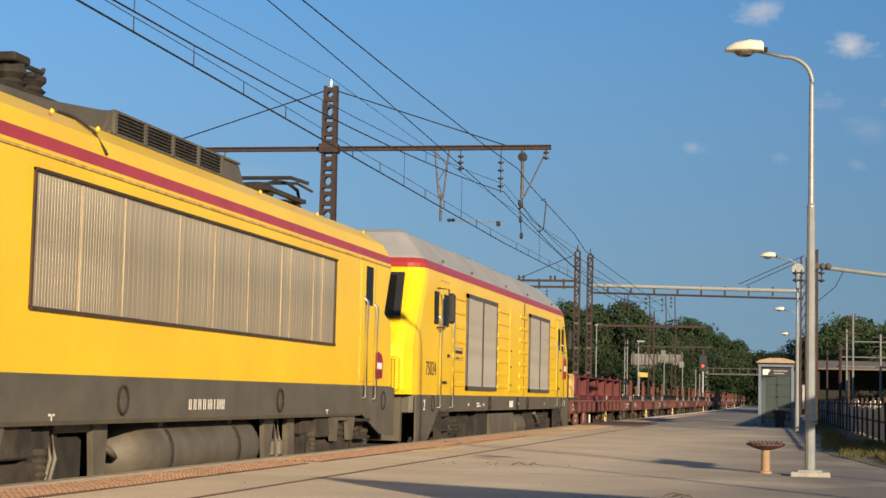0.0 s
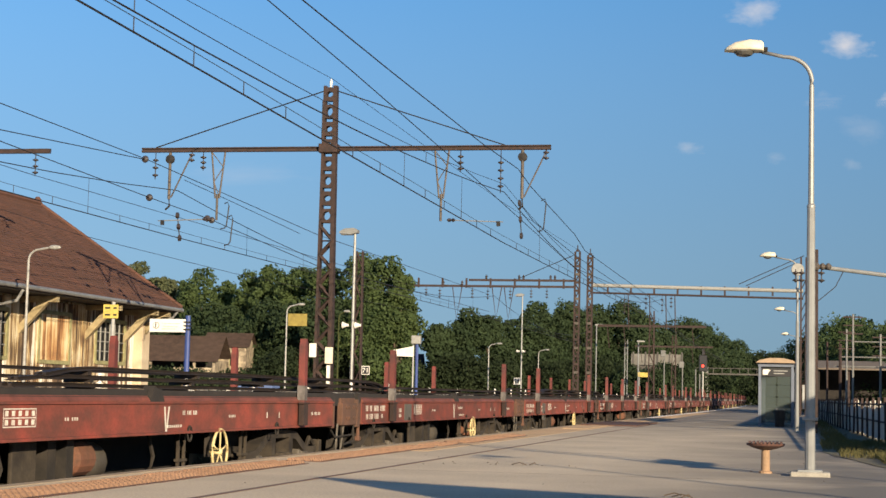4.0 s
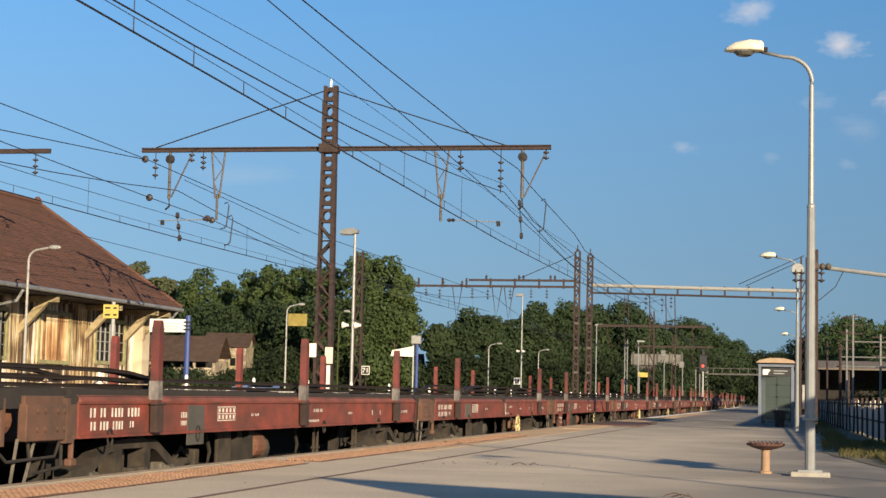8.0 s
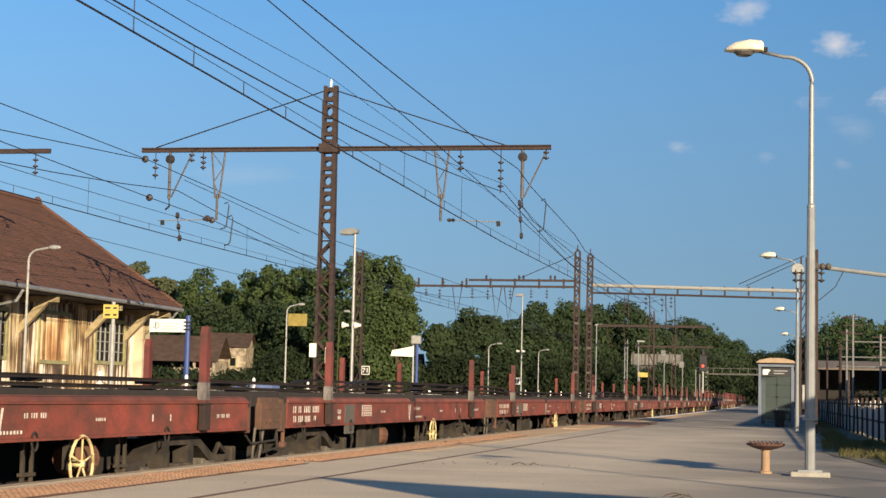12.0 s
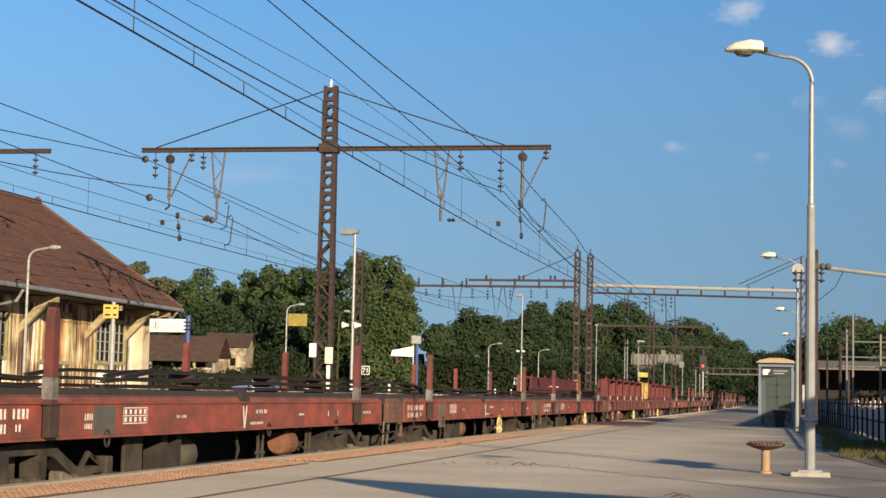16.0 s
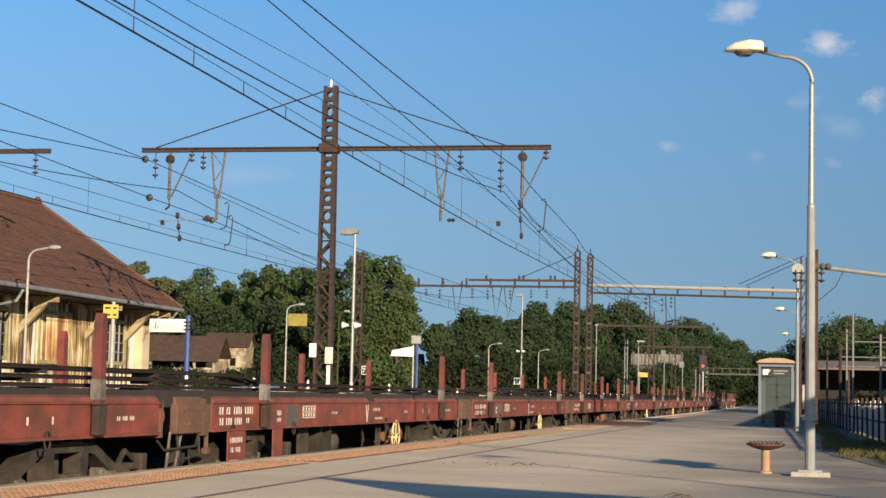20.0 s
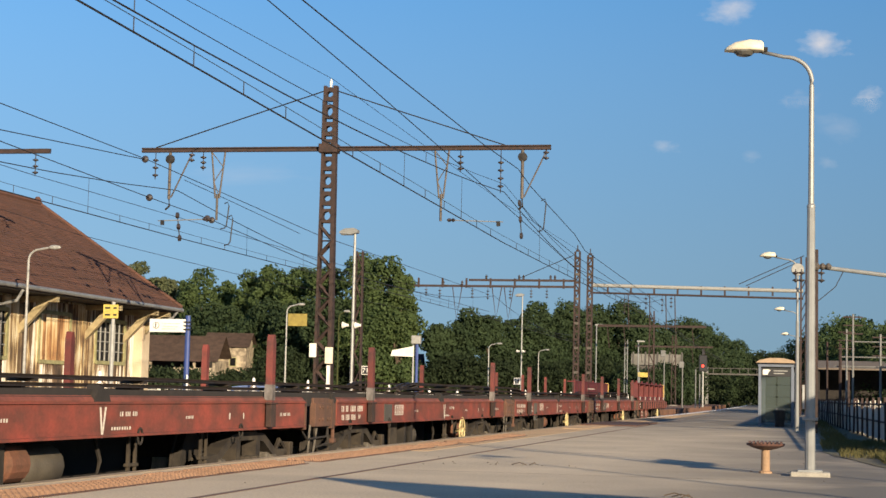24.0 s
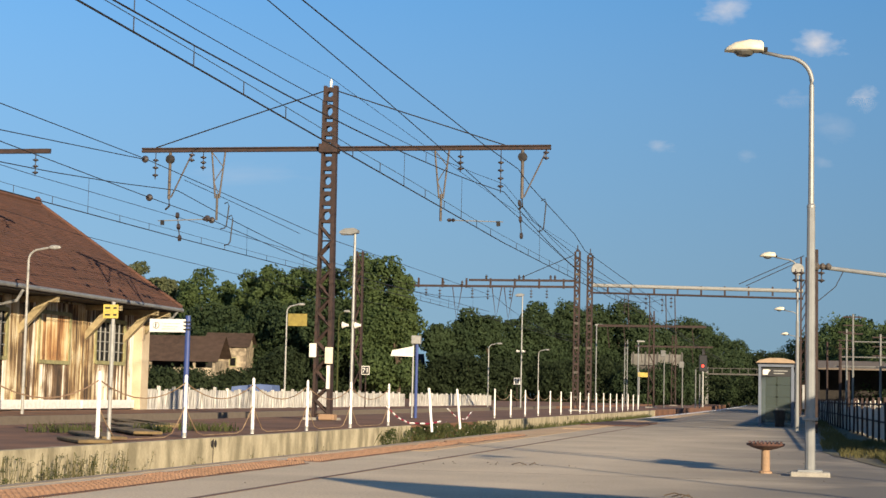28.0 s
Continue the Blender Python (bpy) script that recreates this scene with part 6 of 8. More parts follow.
        dz = 0.003 * math.sin(f * math.pi * 6) - ends * near * near
        v = [bm.verts.new((x, y, z + dz + q)) for x, q in ((-0.045, 0.0), (0.045, 0.0), (0.045, 0.008), (0.012, 0.014), (0.024, 0.036), (-0.024, 0.036), (-0.012, 0.014), (-0.045, 0.008))]
        if prev:
            for j in range(8):
                bm.faces.new((prev[j], prev[(j + 1) % 8], v[(j + 1) % 8], v[j]))
        else:
            bm.faces.new(v)
        prev = v
    bm.faces.new(prev[::-1])
    bmesh.ops.recalc_face_normals(bm, faces=bm.faces)
    return bm


def rail_load(i):
    """Old rails in layers on battens; they reach over the coupling to the next wagon's front stakes."""
    rng = random.Random(700 + i)
    kind = (0, 1, 2, 1, 0, 2, 1)[i % 7]
    last = i + 1 in TROUGHS or i in (30, 46)
    e = thing("rail_load", 0, 0, 0, ("three layers" if kind != 1 else "two layers") + " of old dark rails on battens on a flat wagon", "rails", "rail loads of the train")
    a = (3.6, 2.05, 4.6)[kind]
    b = BODY - 1.7 if last else PITCH + 1.95
    layers = [(a, b, 1.330, 0.012), (a + 0.1, b + 0.12, 1.405, 0.03)]
    if kind != 1:
        layers.append((a + 0.5, b + 0.25, 1.49, 0.07))
    for j, (ya, yb, z, ends) in enumerate(layers):
        for x in (1.10, 0.98, 0.15):
            shared("r%d_%d_%d" % (kind, j, last), "rail", lambda: rail_bm(ya, yb, z, ends), "cargo", e, pose(x + rng.uniform(-0.025, 0.025), rng.uniform(-0.18, 0.18), rng.uniform(-0.003, 0.003)))
        for y in (6.2, 8.9, 11.6, 14.2):
            if ya + 0.8 < y < yb - 0.8:
                shared("bat%d" % j, "batten", lambda: B((0.86, 1.13, -0.045, 0.045, z - (0.031 if j else 0.08) - (0.012 if j == 2 else 0), z + 0.002)), "cargo", e, pose(0, y + rng.uniform(-0.3, 0.3), 0))
    return on_train(e, i * PITCH)


TROUGHS = {0: True, 31: False, 32: True, 47: False}


def trough_wagon(i, yellow_front):
    """Wagon with a long ribbed red trough and a yellow end post."""
    rng = random.Random(900 + i)
    e = thing("trough_wagon", 0, 0, 0, "red bogie wagon carrying long ribbed troughs and a yellow end post", "wagon", "trough wagons of the train")
    wagon_base(e, i, rng, trough=True)
    y0, y1 = (2.15, 14.15) if yellow_front else (-0.30, 12.72)
    f0, f1 = (6.2, 17.8) if yellow_front else (-2.4, 9.45)
    tw = new("trough")
    tw.parent = e
    tw["label"] = "long dark red ribbed steel trough"
    part("plate", B((1.00, 1.04, y0, y1, 1.42, 1.93)), "redbox", tw)
    part("top_flange", B((0.98, 1.31, y0, y1, 1.92, 1.97), bevel=0.008), "redbox", tw)
    part("bottom_flange", B((0.98, 1.30, y0, y1, 1.36, 1.40), bevel=0.006), "redbox", tw)
    for y in (y0, y1 - 0.03):
        part("end_plate", B((1.04, 1.285, y, y + 0.03, 1.40, 1.92)), "redbox", tw)
    tf = new("trough")
    tf.parent = e
    tf["label"] = "long plain red steel trough on the far side"
    part("plate", B((-1.04, -1.00, f0, f1, 1.42, 1.93)), "redbox", tf)
    part("top_flange", B((-1.31, -0.98, f0, f1, 1.92, 1.97), bevel=0.008), "redbox", tf)
    part("bottom_flange", B((-1.30, -0.98, f0, f1, 1.36, 1.40), bevel=0.006), "redbox", tf)
    part("stencil", B((-0.999, -0.997, f0 + 4.2, f0 + 6.6, 1.66, 1.70)), "mark", tf)
    for k in range(4):
        y = f0 + 1.2 + (f1 - f0 - 2.4) * k / 3
        part("joint_strip", B((-1.0, -0.985, y - 0.015, y + 0.015, 1.40, 1.92)), "pocket", tf)
        part("bearer", B((-1.25, -0.95, y - 0.08, y + 0.08, 1.28, 1.36)), "cargo", tf)
        part("lifting_lug", prism([(y - 0.08, 1.97), (y + 0.08, 1.97), (y + 0.03, 2.05), (y - 0.03, 2.05)], "x", -1.20, -1.14), "redbox", tf)
    part("lower_panel", B((1.264, 1.282, y0, y1, Z1 + 0.062, 1.358)), "redbox", tw)
    n = 5
    for k in range(n + 1):
        y = y1 - 0.15 - 2.42 * k
        shared("trib", "rib", lambda: B((1.04, 1.285, -0.03, 0.03, 1.40, 1.92), (1.27, 1.30, -0.075, 0.075, 1.40, 1.92)), "redbox", tw, pose(0, y, 0))
        shared("tleg", "leg", lambda: B((1.283, 1.315, -0.09, 0.09, Z1 + 0.06, 1.36)), "redbox", tw, pose(0, y, 0))
        shared("tlug", "lifting_lug", lambda: prism([(-0.08, 1.97), (0.08, 1.97), (0.03, 2.05), (-0.03, 2.05)], "x", 1.14, 1.20), "redbox", tw, pose(0, y, 0))
        if not yellow_front or k in (2,):
            shared("tbr", "clip", lambda: B((1.316, 1.34, -0.06, 0.06, Z2 - 0.02, 1.40)), "paintgrey", tw, pose(0, y, 0), "grey steel clip")
        if k < n and k % 2 == (i % 2):
            shared("tmid", "rib", lambda: B((1.04, 1.16, -0.05, 0.05, 1.40, 1.92)), "redbox", tw, pose(0, y - 0.95, 0))

    for k in range(11):
        shared("sockt", "stake_pocket", lambda: B((1.295, 1.405, 0.02, 0.10, Z0 + 0.012, Z1 - 0.03), (1.30, 1.42, -0.12, 0.14, Z1 - 0.03, Z1 - 0.004), bevel=0.006), "pocket", e, pose(0, 0.85 + 1.2 * k, 0))
        shared("sockr", "pocket_cover", lambda: B((1.30, 1.40, 0.105, 0.84, Z0 + 0.02, Z1 - 0.012), bevel=0.008), "red", e, pose(0, 0.85 + 1.2 * k, 0))
    yp = (1.2 if i == 0 else 0.72) if yellow_front else 14.10
    sgn = 1 if yellow_front else -1
    for x, yp in ((1.12, yp), (-1.12, f0 - 0.5 if yellow_front else f1 + 0.35)):
        p = shared("ypost", "end_post", lambda: B((-0.02, 0.09, -0.13, 0.13, Z1 + 0.03, 1.97), bevel=0.012), "yellowdirty", e, pose(x, yp, 0), "worn yellow end post")
        shared("yflange", "flange", lambda: B((0.091, 0.11, -0.14, -0.09, Z2, 1.95), (0.091, 0.11, 0.09, 0.14, Z2, 1.95), (-0.03, 0.10, -0.14, 0.14, 1.97, 2.0)), "yellowdirty", p)
        shared("yfoot", "foot", lambda: B((-0.06, 0.12, -0.18, 0.18, Z2 - 0.03, Z2 + 0.02)), "yellowdirty", p)
    # dark bulkhead frame next to the post
    bk = shared("bulk", "bulkhead", lambda: B((-1.0, 0.98, -0.85, 0.85, Z2, 1.36)), "deck", e, pose(0, 0.18 if i else 0.1, 0), "dark sooty bulkhead frame") if yellow_front else None
    if bk:
        for x in (0.88, -0.88):
            shared("bkplate", "side_plate", lambda: B((-0.03, 0.03, -0.95, 0.75, 1.38, 1.60), (-0.05, 0.01, -0.95, 0.75, 1.63, 1.86), bevel=0.01), "deck", bk, pose(x, 0, 0))
        shared("bkend", "end_plate", lambda: B((-0.84, 0.84, 0.5, 0.56, 1.36, 1.84)), "deck", bk)
        shared("bkbar", "red_bar", lambda: B((0.915, 0.95, -0.35, 0.10, 1.595, 1.655), (0.915, 0.95, -0.5, -0.1, 1.36, 1.40)), "redbox", bk)
        shared("bkhoop", "hoop", lambda: T([(0.93, 0.35, 1.36), (0.95, 0.33, 1.75), (0.95, 0.42, 1.86), (0.95, 0.6, 1.88)], 0.03, 6), "deck", bk)
    # number boards under the sill
    for yy, w, key in ((0.7, 0.92, "b1"), (2.64, 0.94, "b2")):
        b = shared("drop" + key, "side_plate", lambda: B((1.312, 1.33, 0.0, w, 0.36, 0.88)), "red", e, pose(0, yy + (0 if yellow_front else 0.2), 0), "red painted board hung below the sill")
        if key == "b1":
            shared("dropws", "stencil", lambda: stencil_bm([(0.07, 0.74, 0.56, 0.075, 10), (0.07, 0.61, 0.46, 0.075, 8), (0.1, 0.47, 0.36, 0.035, 9)]), "mark", b, pose(0.03, 0, 0))
        else:
            shared("dropvee", "anchor_mark", lambda: stencil_vee(), "mark", b, pose(0.03, 0.05, -0.30))
            lettering("lettering", "POINT D'ATTACHE", 0.055, "mark", b, pose(1.334, 0.26, 0.78, 90, 0, 90)) if i == 31 else shared("dropw3", "stencil", lambda: stencil_bm([(0.27, 0.78, 0.22, 0.035, 5), (0.27, 0.70, 0.2, 0.03, 5), (0.27, 0.63, 0.22, 0.03, 5)]), "mark", b, pose(0.03, 0, 0))
    if i == 0:
        shared("wplate", "notice", lambda: B((1.25, 1.27, 0, 0.22, 0.42, 0.80)), "signwhite", e, pose(0, 4.9, 0), "white notice plate")
    return on_train(e, i * PITCH)


# ---- locomotives ----
def skin(levels, stations, cap_top=False):
    """Shell lofted over heights: each level is (z, half width, front y, rear y, corner radius)."""
    bm = bmesh.new()
    rings = []
    for z, w, a, b, c in levels:
        ring = []
        for k in range(5):
            t = math.pi / 2 * k / 4
            ring.append((w - c + c * math.sin(t), a + c * 1.2 * (1 - math.cos(t))))
        ring += [(w, a + 1.2 * c + (b - a - 2.4 * c) * k / stations) for k in range(1, stations)]
        for k in range(5):
            t = math.pi / 2 * (1 - k / 4)
            ring.append((w - c + c * math.sin(t), b - c * 1.2 * (1 - math.cos(t))))
        full = ring + [(-x, y) for x, y in ring[::-1]]
        rings.append([bm.verts.new((x, y, z)) for x, y in full])
    n = len(rings[0])
    for q, s in zip(rings, rings[1:]):
        for k in range(n):
            bm.faces.new((q[k], q[(k + 1) % n], s[(k + 1) % n], s[k]))
    if cap_top:
        bm.faces.new(rings[-1])
    bmesh.ops.recalc_face_normals(bm, faces=bm.faces)
    return bm


def loco_bogie(e, y, base, wheel):
    b = new("bogie")
    b.parent = e
    b.location = (0, y, 0)
    b["label"] = "grimy locomotive bogie"
    h = base / 2
    for s in (1, -1):
        x = s * 1.12
        part("side_frame", prism([(-h - 0.75, 0.72), (-h - 0.7, 0.92), (-h + 0.4, 0.98), (-0.45, 0.74), (0.45, 0.74), (h - 0.4, 0.98), (h + 0.7, 0.92), (h + 0.75, 0.72), (h + 0.3, 0.66), (h - 0.35, 0.66), (0.4, 0.45), (-0.4, 0.45), (-h + 0.35, 0.66), (-h - 0.3, 0.66)], "x", x - 0.07, x + 0.07), "under", b)
        for q in (-h, h):
            part("wheel", lathe([(wheel, -0.07), (wheel + 0.03, -0.08), (wheel, -0.04), (wheel, 0.06), (wheel - 0.07, 0.06), (wheel - 0.09, 0.02), (0.15, 0.03), (0.12, 0.09), (0.02, 0.09)], 24, "x", (s * 0.76, q, wheel)), "under", b)
            part("axlebox", B((x - 0.02 if s > 0 else x - 0.18, x + 0.18 if s > 0 else x + 0.02, q - 0.2, q + 0.2, 0.36, 0.78), bevel=0.03), "under", b)
            part("sand_pipe", T([(s * 1.0, q + math.copysign(0.62, q), 0.7), (s * 0.9, q + math.copysign(0.66, q), 0.3), (s * 0.78, q + math.copysign(0.6, q), 0.1)], 0.025, 6), "under", b)
            part("brake_block", B((s * 0.72 - 0.05, s * 0.72 + 0.05, q - wheel - 0.1, q - wheel - 0.02, 0.3, 0.75)), "under", b)
        for q in (-0.28, 0.28):
            part("spring", lathe([(0.10, 0.62), (0.13, 0.66), (0.10, 0.70), (0.13, 0.74), (0.10, 0.78), (0.13, 0.82), (0.10, 0.86), (0.13, 0.92)], 10, "z", (x + s * 0.1, q, 0)), "under", b)
        part("damper", T([(x + s * 0.12, -0.9, 0.92), (x + s * 0.14, -0.1, 0.62)], 0.045, 8), "tank", b)
    part("bolster", B((-1.05, 1.05, -0.35, 0.35, 0.5, 0.85)), "under", b)
    part("motor", B((-0.6, 0.6, -h - 0.3, -h + 0.6, 0.25, 0.8), (-0.6, 0.6, h - 0.6, h + 0.3, 0.25, 0.8), bevel=0.05), "under", b)
    return b


def grab(e, x, y, z0, z1):
    return part("handrail", T([(x - 0.05, y, z0), (x + 0.07, y, z0 + 0.03), (x + 0.07, y, z1 - 0.12), (x - 0.05, y, z1)], 0.019, 8), "chrome", e, "bright steel tubular handrail", smooth=True)


def ring_bm(x, y, z, r):
    """A lifting ring that hangs flat against the flank."""
    return T([(x, y + r * math.sin(a), z + r * 1.1 * math.cos(a)) for a in [2 * math.pi * k / 18 for k in range(19)]], 0.014, 6)


def logo_plate(e, w, h, m):
    """Red slanted company panel with its white word as a plain bar."""
    p = part("logo_panel", prism([(0, 0.0), (w * 0.95, 0.02 * h), (w, h * 0.62), (w * 0.82, h * 0.9), (w * 0.4, h), (0.03 * w, h * 0.98)], "z", 0.0, 0.012), "logo", e, "red company panel")
    p.matrix_basis = m
    q = part("word_bar", B((0.14 * w, 0.84 * w, 0.36 * h, 0.60 * h, 0.0125, 0.016), bevel=0.001), "signwhite", p)
    return p


def diesel():
    """Boxy yellow diesel with ribbed flanks, two grille doors a side and a grey roof."""
    L = 19.0
    e = thing("diesel_locomotive", 0, 0, 0, "yellow diesel locomotive with grey roof and red cantrail stripe", "locomotive", "locomotives")
    W = 1.43
    part("sole", skin([(1.02, W - 0.01, 0.0, L, 0.12), (1.06, W, 0.0, L, 0.12), (1.32, W, 0.0, L, 0.12)], 6, True), "lgrey", e, "dark grey sole bar")
    part("body", skin([(1.32, W, -0.42, L + 0.42, 0.46), (1.40, W, -0.50, L + 0.50, 0.50), (2.15, W, -0.50, L + 0.50, 0.50), (2.50, W, -0.24, L + 0.24, 0.40), (3.30, W - 0.01, 0.42, L - 0.42, 0.30), (3.50, W - 0.03, 0.52, L - 0.52, 0.28)], 10), "yellow", e, "glossy yellow body shell", smooth=False)
    part("stripe", skin([(3.50, W - 0.025, 0.50, L - 0.50, 0.28), (3.57, W - 0.03, 0.50, L - 0.50, 0.28), (3.66, W - 0.09, 0.56, L - 0.56, 0.26)], 10), "lstripe", e, "dark red cantrail stripe")
    part("roof", skin([(3.66, W - 0.09, 0.56, L - 0.56, 0.26), (3.70, W - 0.12, 0.60, L - 0.60, 0.25), (4.16, 0.86, 1.25, L - 1.25, 0.2), (4.24, 0.70, 1.5, L - 1.5, 0.18)], 10, True), "lroof", e, "dull grey roof hood")
    for y0, y1 in ((7.0, 11.5), (13.4, 17.0)):
        part("roof_hatch", B((-0.6, 0.62, y0, y1, 4.22, 4.30), bevel=0.03), "lroof", e)
    part("exhaust", B((-0.35, 0.35, 9.0, 10.4, 4.28, 4.42), bevel=0.03), "under", e)
    for y in (2.2, 5.0, 9.0, 12.0, 16.0):
        part("lifting_eye", lathe([(0.02, -0.02), (0.032, 0.0), (0.02, 0.02)], 10, "x", (W - 0.05, y, 3.72)), "lgrey", e)
    # windscreens
    for a, b, s in ((0.0, 0, 1), (L, 0, -1)):
        bm = bmesh.new()
        pts = [(-1.18, a + s * (-0.16), 2.58), (1.18, a + s * (-0.16), 2.58), (1.10, a + s * 0.44, 3.36), (-1.10, a + s * 0.44, 3.36)]
        off = Vector((0, -s * 0.07, 0.035))
        lo = [bm.verts.new(Vector(p) + off * 0.2) for p in pts]
        hi = [bm.verts.new(Vector(p) + off) for p in pts]
        bm.faces.new(hi)
        for k in range(4):
            bm.faces.new((lo[k], lo[(k + 1) % 4], hi[(k + 1) % 4], hi[k]))
        bmesh.ops.recalc_face_normals(bm, faces=bm.faces)
        ws = part("windscreen", bm, "black", e, "black-framed windscreen")
        bm = bmesh.new()
        vs = [bm.verts.new(Vector((p[0] * 0.9, p[1] + (pts[0][1] * 0.5 + pts[2][1] * 0.5 - p[1]) * 0.16, p[2] + (2.97 - p[2]) * 0.16)) + off * 1.25) for p in pts]
        bm.faces.new(vs)
        part("pane", bm, "glass", ws)
    part("wiper_cowl", T([(-0.9, -0.32, 2.47), (0.95, -0.32, 2.47)], 0.045, 8), "yellow", e)
    part("cowl_tip", lathe([(0.07, -0.06), (0.07, 0.06)], 10, "x", (0.97, -0.33, 2.47)), "yellowdirty", e)
    # nose: headlight, mesh box, logos, corner skirts, buffers
    for x in (0.62, -0.62):
        h = part("headlight", lathe([(0.15, 0.0), (0.16, -0.10), (0.13, -0.13), (0.10, -0.09), (0.02, -0.08)], 16, "y", (x, -0.49, 1.78)), "black", e)
        part("lamp", lathe([(0.095, -0.10), (0.05, -0.125), (0.01, -0.13)], 14, "y", (x, -0.49, 1.78)), "lens", h, "clear round headlight")
        mb = part("mesh_box", B((x + 0.18 if x > 0 else x - 0.62, x + 0.62 if x > 0 else x - 0.18, -0.56, -0.30, 1.36, 1.95), bevel=0.05), "yellow", e)
        bm = bmesh.new()
        for r in range(11):
            for c in range(7):
                cx = (x + 0.25 if x > 0 else x - 0.57) + c * 0.054
                cz = 1.42 + r * 0.046
                bm.faces.new([bm.verts.new((cx + 0.016 * math.cos(t), -0.563, cz + 0.016 * math.sin(t))) for t in (0.5, 1.57, 2.64, 3.64, 4.71, 5.78)])
        part("perforation", bm, "dark", mb)
    logo_plate(e, 0.86, 0.40, pose(0.15, -0.515, 2.02, 90, 0, 0))
    logo_plate(e, 0.66, 0.60, pose(W + 0.006, L - 1.10, 1.80, 90, 0, 90))
    for y, s in ((0.0, 1), (L, -1)):
        for sx in (1, -1):
            part("corner_skirt", prism([(y, 1.30), (y + s * 2.05, 1.30), (y + s * 1.75, 1.02), (y + s * 0.9, 0.52), (y + s * 0.02, 0.50)], "x", sx * W - 0.02, sx * W + 0.012), "lgrey", e)
        part("buffer_beam", B((-1.2, 1.2, min(y, y - s * 0.12), max(y, y - s * 0.12), 0.55, 1.30)), "lgrey", e)
        for x in (-0.88, 0.88):
            bf = part("buffer", buffer_bm(), "under", e)
            bf.matrix_basis = pose(x, y - s * 0.1, 1.05, 0, 0, 0 if s > 0 else 180)
        part("coupling", B((-0.06, 0.06, y - s * 0.5 if s > 0 else y, y if s > 0 else y + 0.5, 0.9, 1.05)), "under", e)
        part("snow_plough", B((-1.15, 1.15, y + s * 0.1 if s > 0 else y - 0.2, y + 0.2 if s > 0 else y - 0.1, 0.16, 0.55)), "under", e)
        for x in (-0.35, 0.35, 0.6):
            part("air_hose", T([(x, y - s * 0.12, 0.92), (x, y - s * 0.32, 0.75), (x, y - s * 0.3, 0.42)], 0.025, 6), "under", e)
    # doors
    for y in (2.25, L - 1.95):
        s = 1 if y < L / 2 else -1
        d = part("cab_door", B((W - 0.005, W + 0.012, y - 0.36, y + 0.36, 1.48, 3.34), bevel=0.006), "yellow", e)
        part("seal", B((W - 0.004, W + 0.004, y - 0.385, y - 0.362, 1.46, 3.36), (W - 0.004, W + 0.004, y + 0.362, y + 0.385, 1.46, 3.36), (W - 0.004, W + 0.004, y - 0.385, y + 0.385, 3.342, 3.365)), "yellowdirty", d)
        part("door_window", B((W + 0.008, W + 0.02, y - 0.17, y + 0.17, 2.56, 3.12), bevel=0.01), "glass", d, "dark door window")
        part("handle", B((W + 0.012, W + 0.05, y + 0.2, y + 0.28, 2.0, 2.06)), "black", d)
        part("kick_plate", B((W + 0.01, W + 0.02, y - 0.2, y + 0.2, 1.52, 1.57)), "black", d)
        grab(e, W + 0.0, y - 0.56, 1.08, 2.78)
        grab(e, W + 0.0, y + 0.56, 1.08, 2.78)
        wy = y - s * 0.75
        part("cab_window", B((W - 0.01, W + 0.014, wy - 0.16, wy + 0.16, 2.56, 3.14), bevel=0.01), "glass", e, "dark cab side window")
        mr = part("mirror", B((W + 0.16, W + 0.28, wy - 0.04 + s * 0.22, wy + 0.14 + s * 0.22, 2.58, 3.12), bevel=0.04), "black", e, "black wing mirror")
        part("mirror_arm", T([(W, wy + 0.05, 3.2), (W + 0.2, wy + 0.1, 3.18), (W + 0.2, wy + 0.1, 2.52), (W, wy + 0.05, 2.5)], 0.016, 6), "black", mr)
        for q in range(3):
            part("step", B((W - 0.1, W + 0.05, y - 0.3, y + 0.3, 0.42 + q * 0.26, 0.46 + q * 0.26)), "under", e)
        part("step_side", B((W - 0.1, W + 0.04, y - 0.33, y - 0.3, 0.42, 1.05)), "under", e)
        part("step_side", B((W - 0.1, W + 0.04, y + 0.3, y + 0.33, 0.42, 1.05)), "under", e)
    part("mid_door", B((W - 0.005, W + 0.016, 9.25, 10.45, 1.42, 3.26), bevel=0.008), "yellow", e)
    part("mid_seal", B((W - 0.003, W + 0.006, 9.21, 9.245, 1.40, 3.28), (W - 0.003, W + 0.006, 10.455, 10.49, 1.40, 3.28)), "yellowdirty", e)
    for z in (1.55, 1.95, 2.3):
        part("latch", B((W + 0.014, W + 0.03, 9.3, 9.45, z, z + 0.03)), "black", e)
    part("seam", B((W - 0.004, W + 0.005, 11.28, 11.32, 1.32, 3.48)), "black", e)
    # horizontal beads pressed into the flank
    for a, b in ((3.05, 4.1), (7.75, 9.1), (10.65, 11.8), (15.3, 16.3)):
        for k in range(7):
            z = 1.52 + k * 0.27
            part("bead", prism([(W - 0.002, z - 0.045), (W + 0.022, z - 0.03), (W + 0.022, z + 0.03), (W - 0.002, z + 0.045)], "y", a, b), "yellow", e)
    # grille doors with upright fins
    for a, b in ((4.25, 7.55), (11.95, 15.2)):
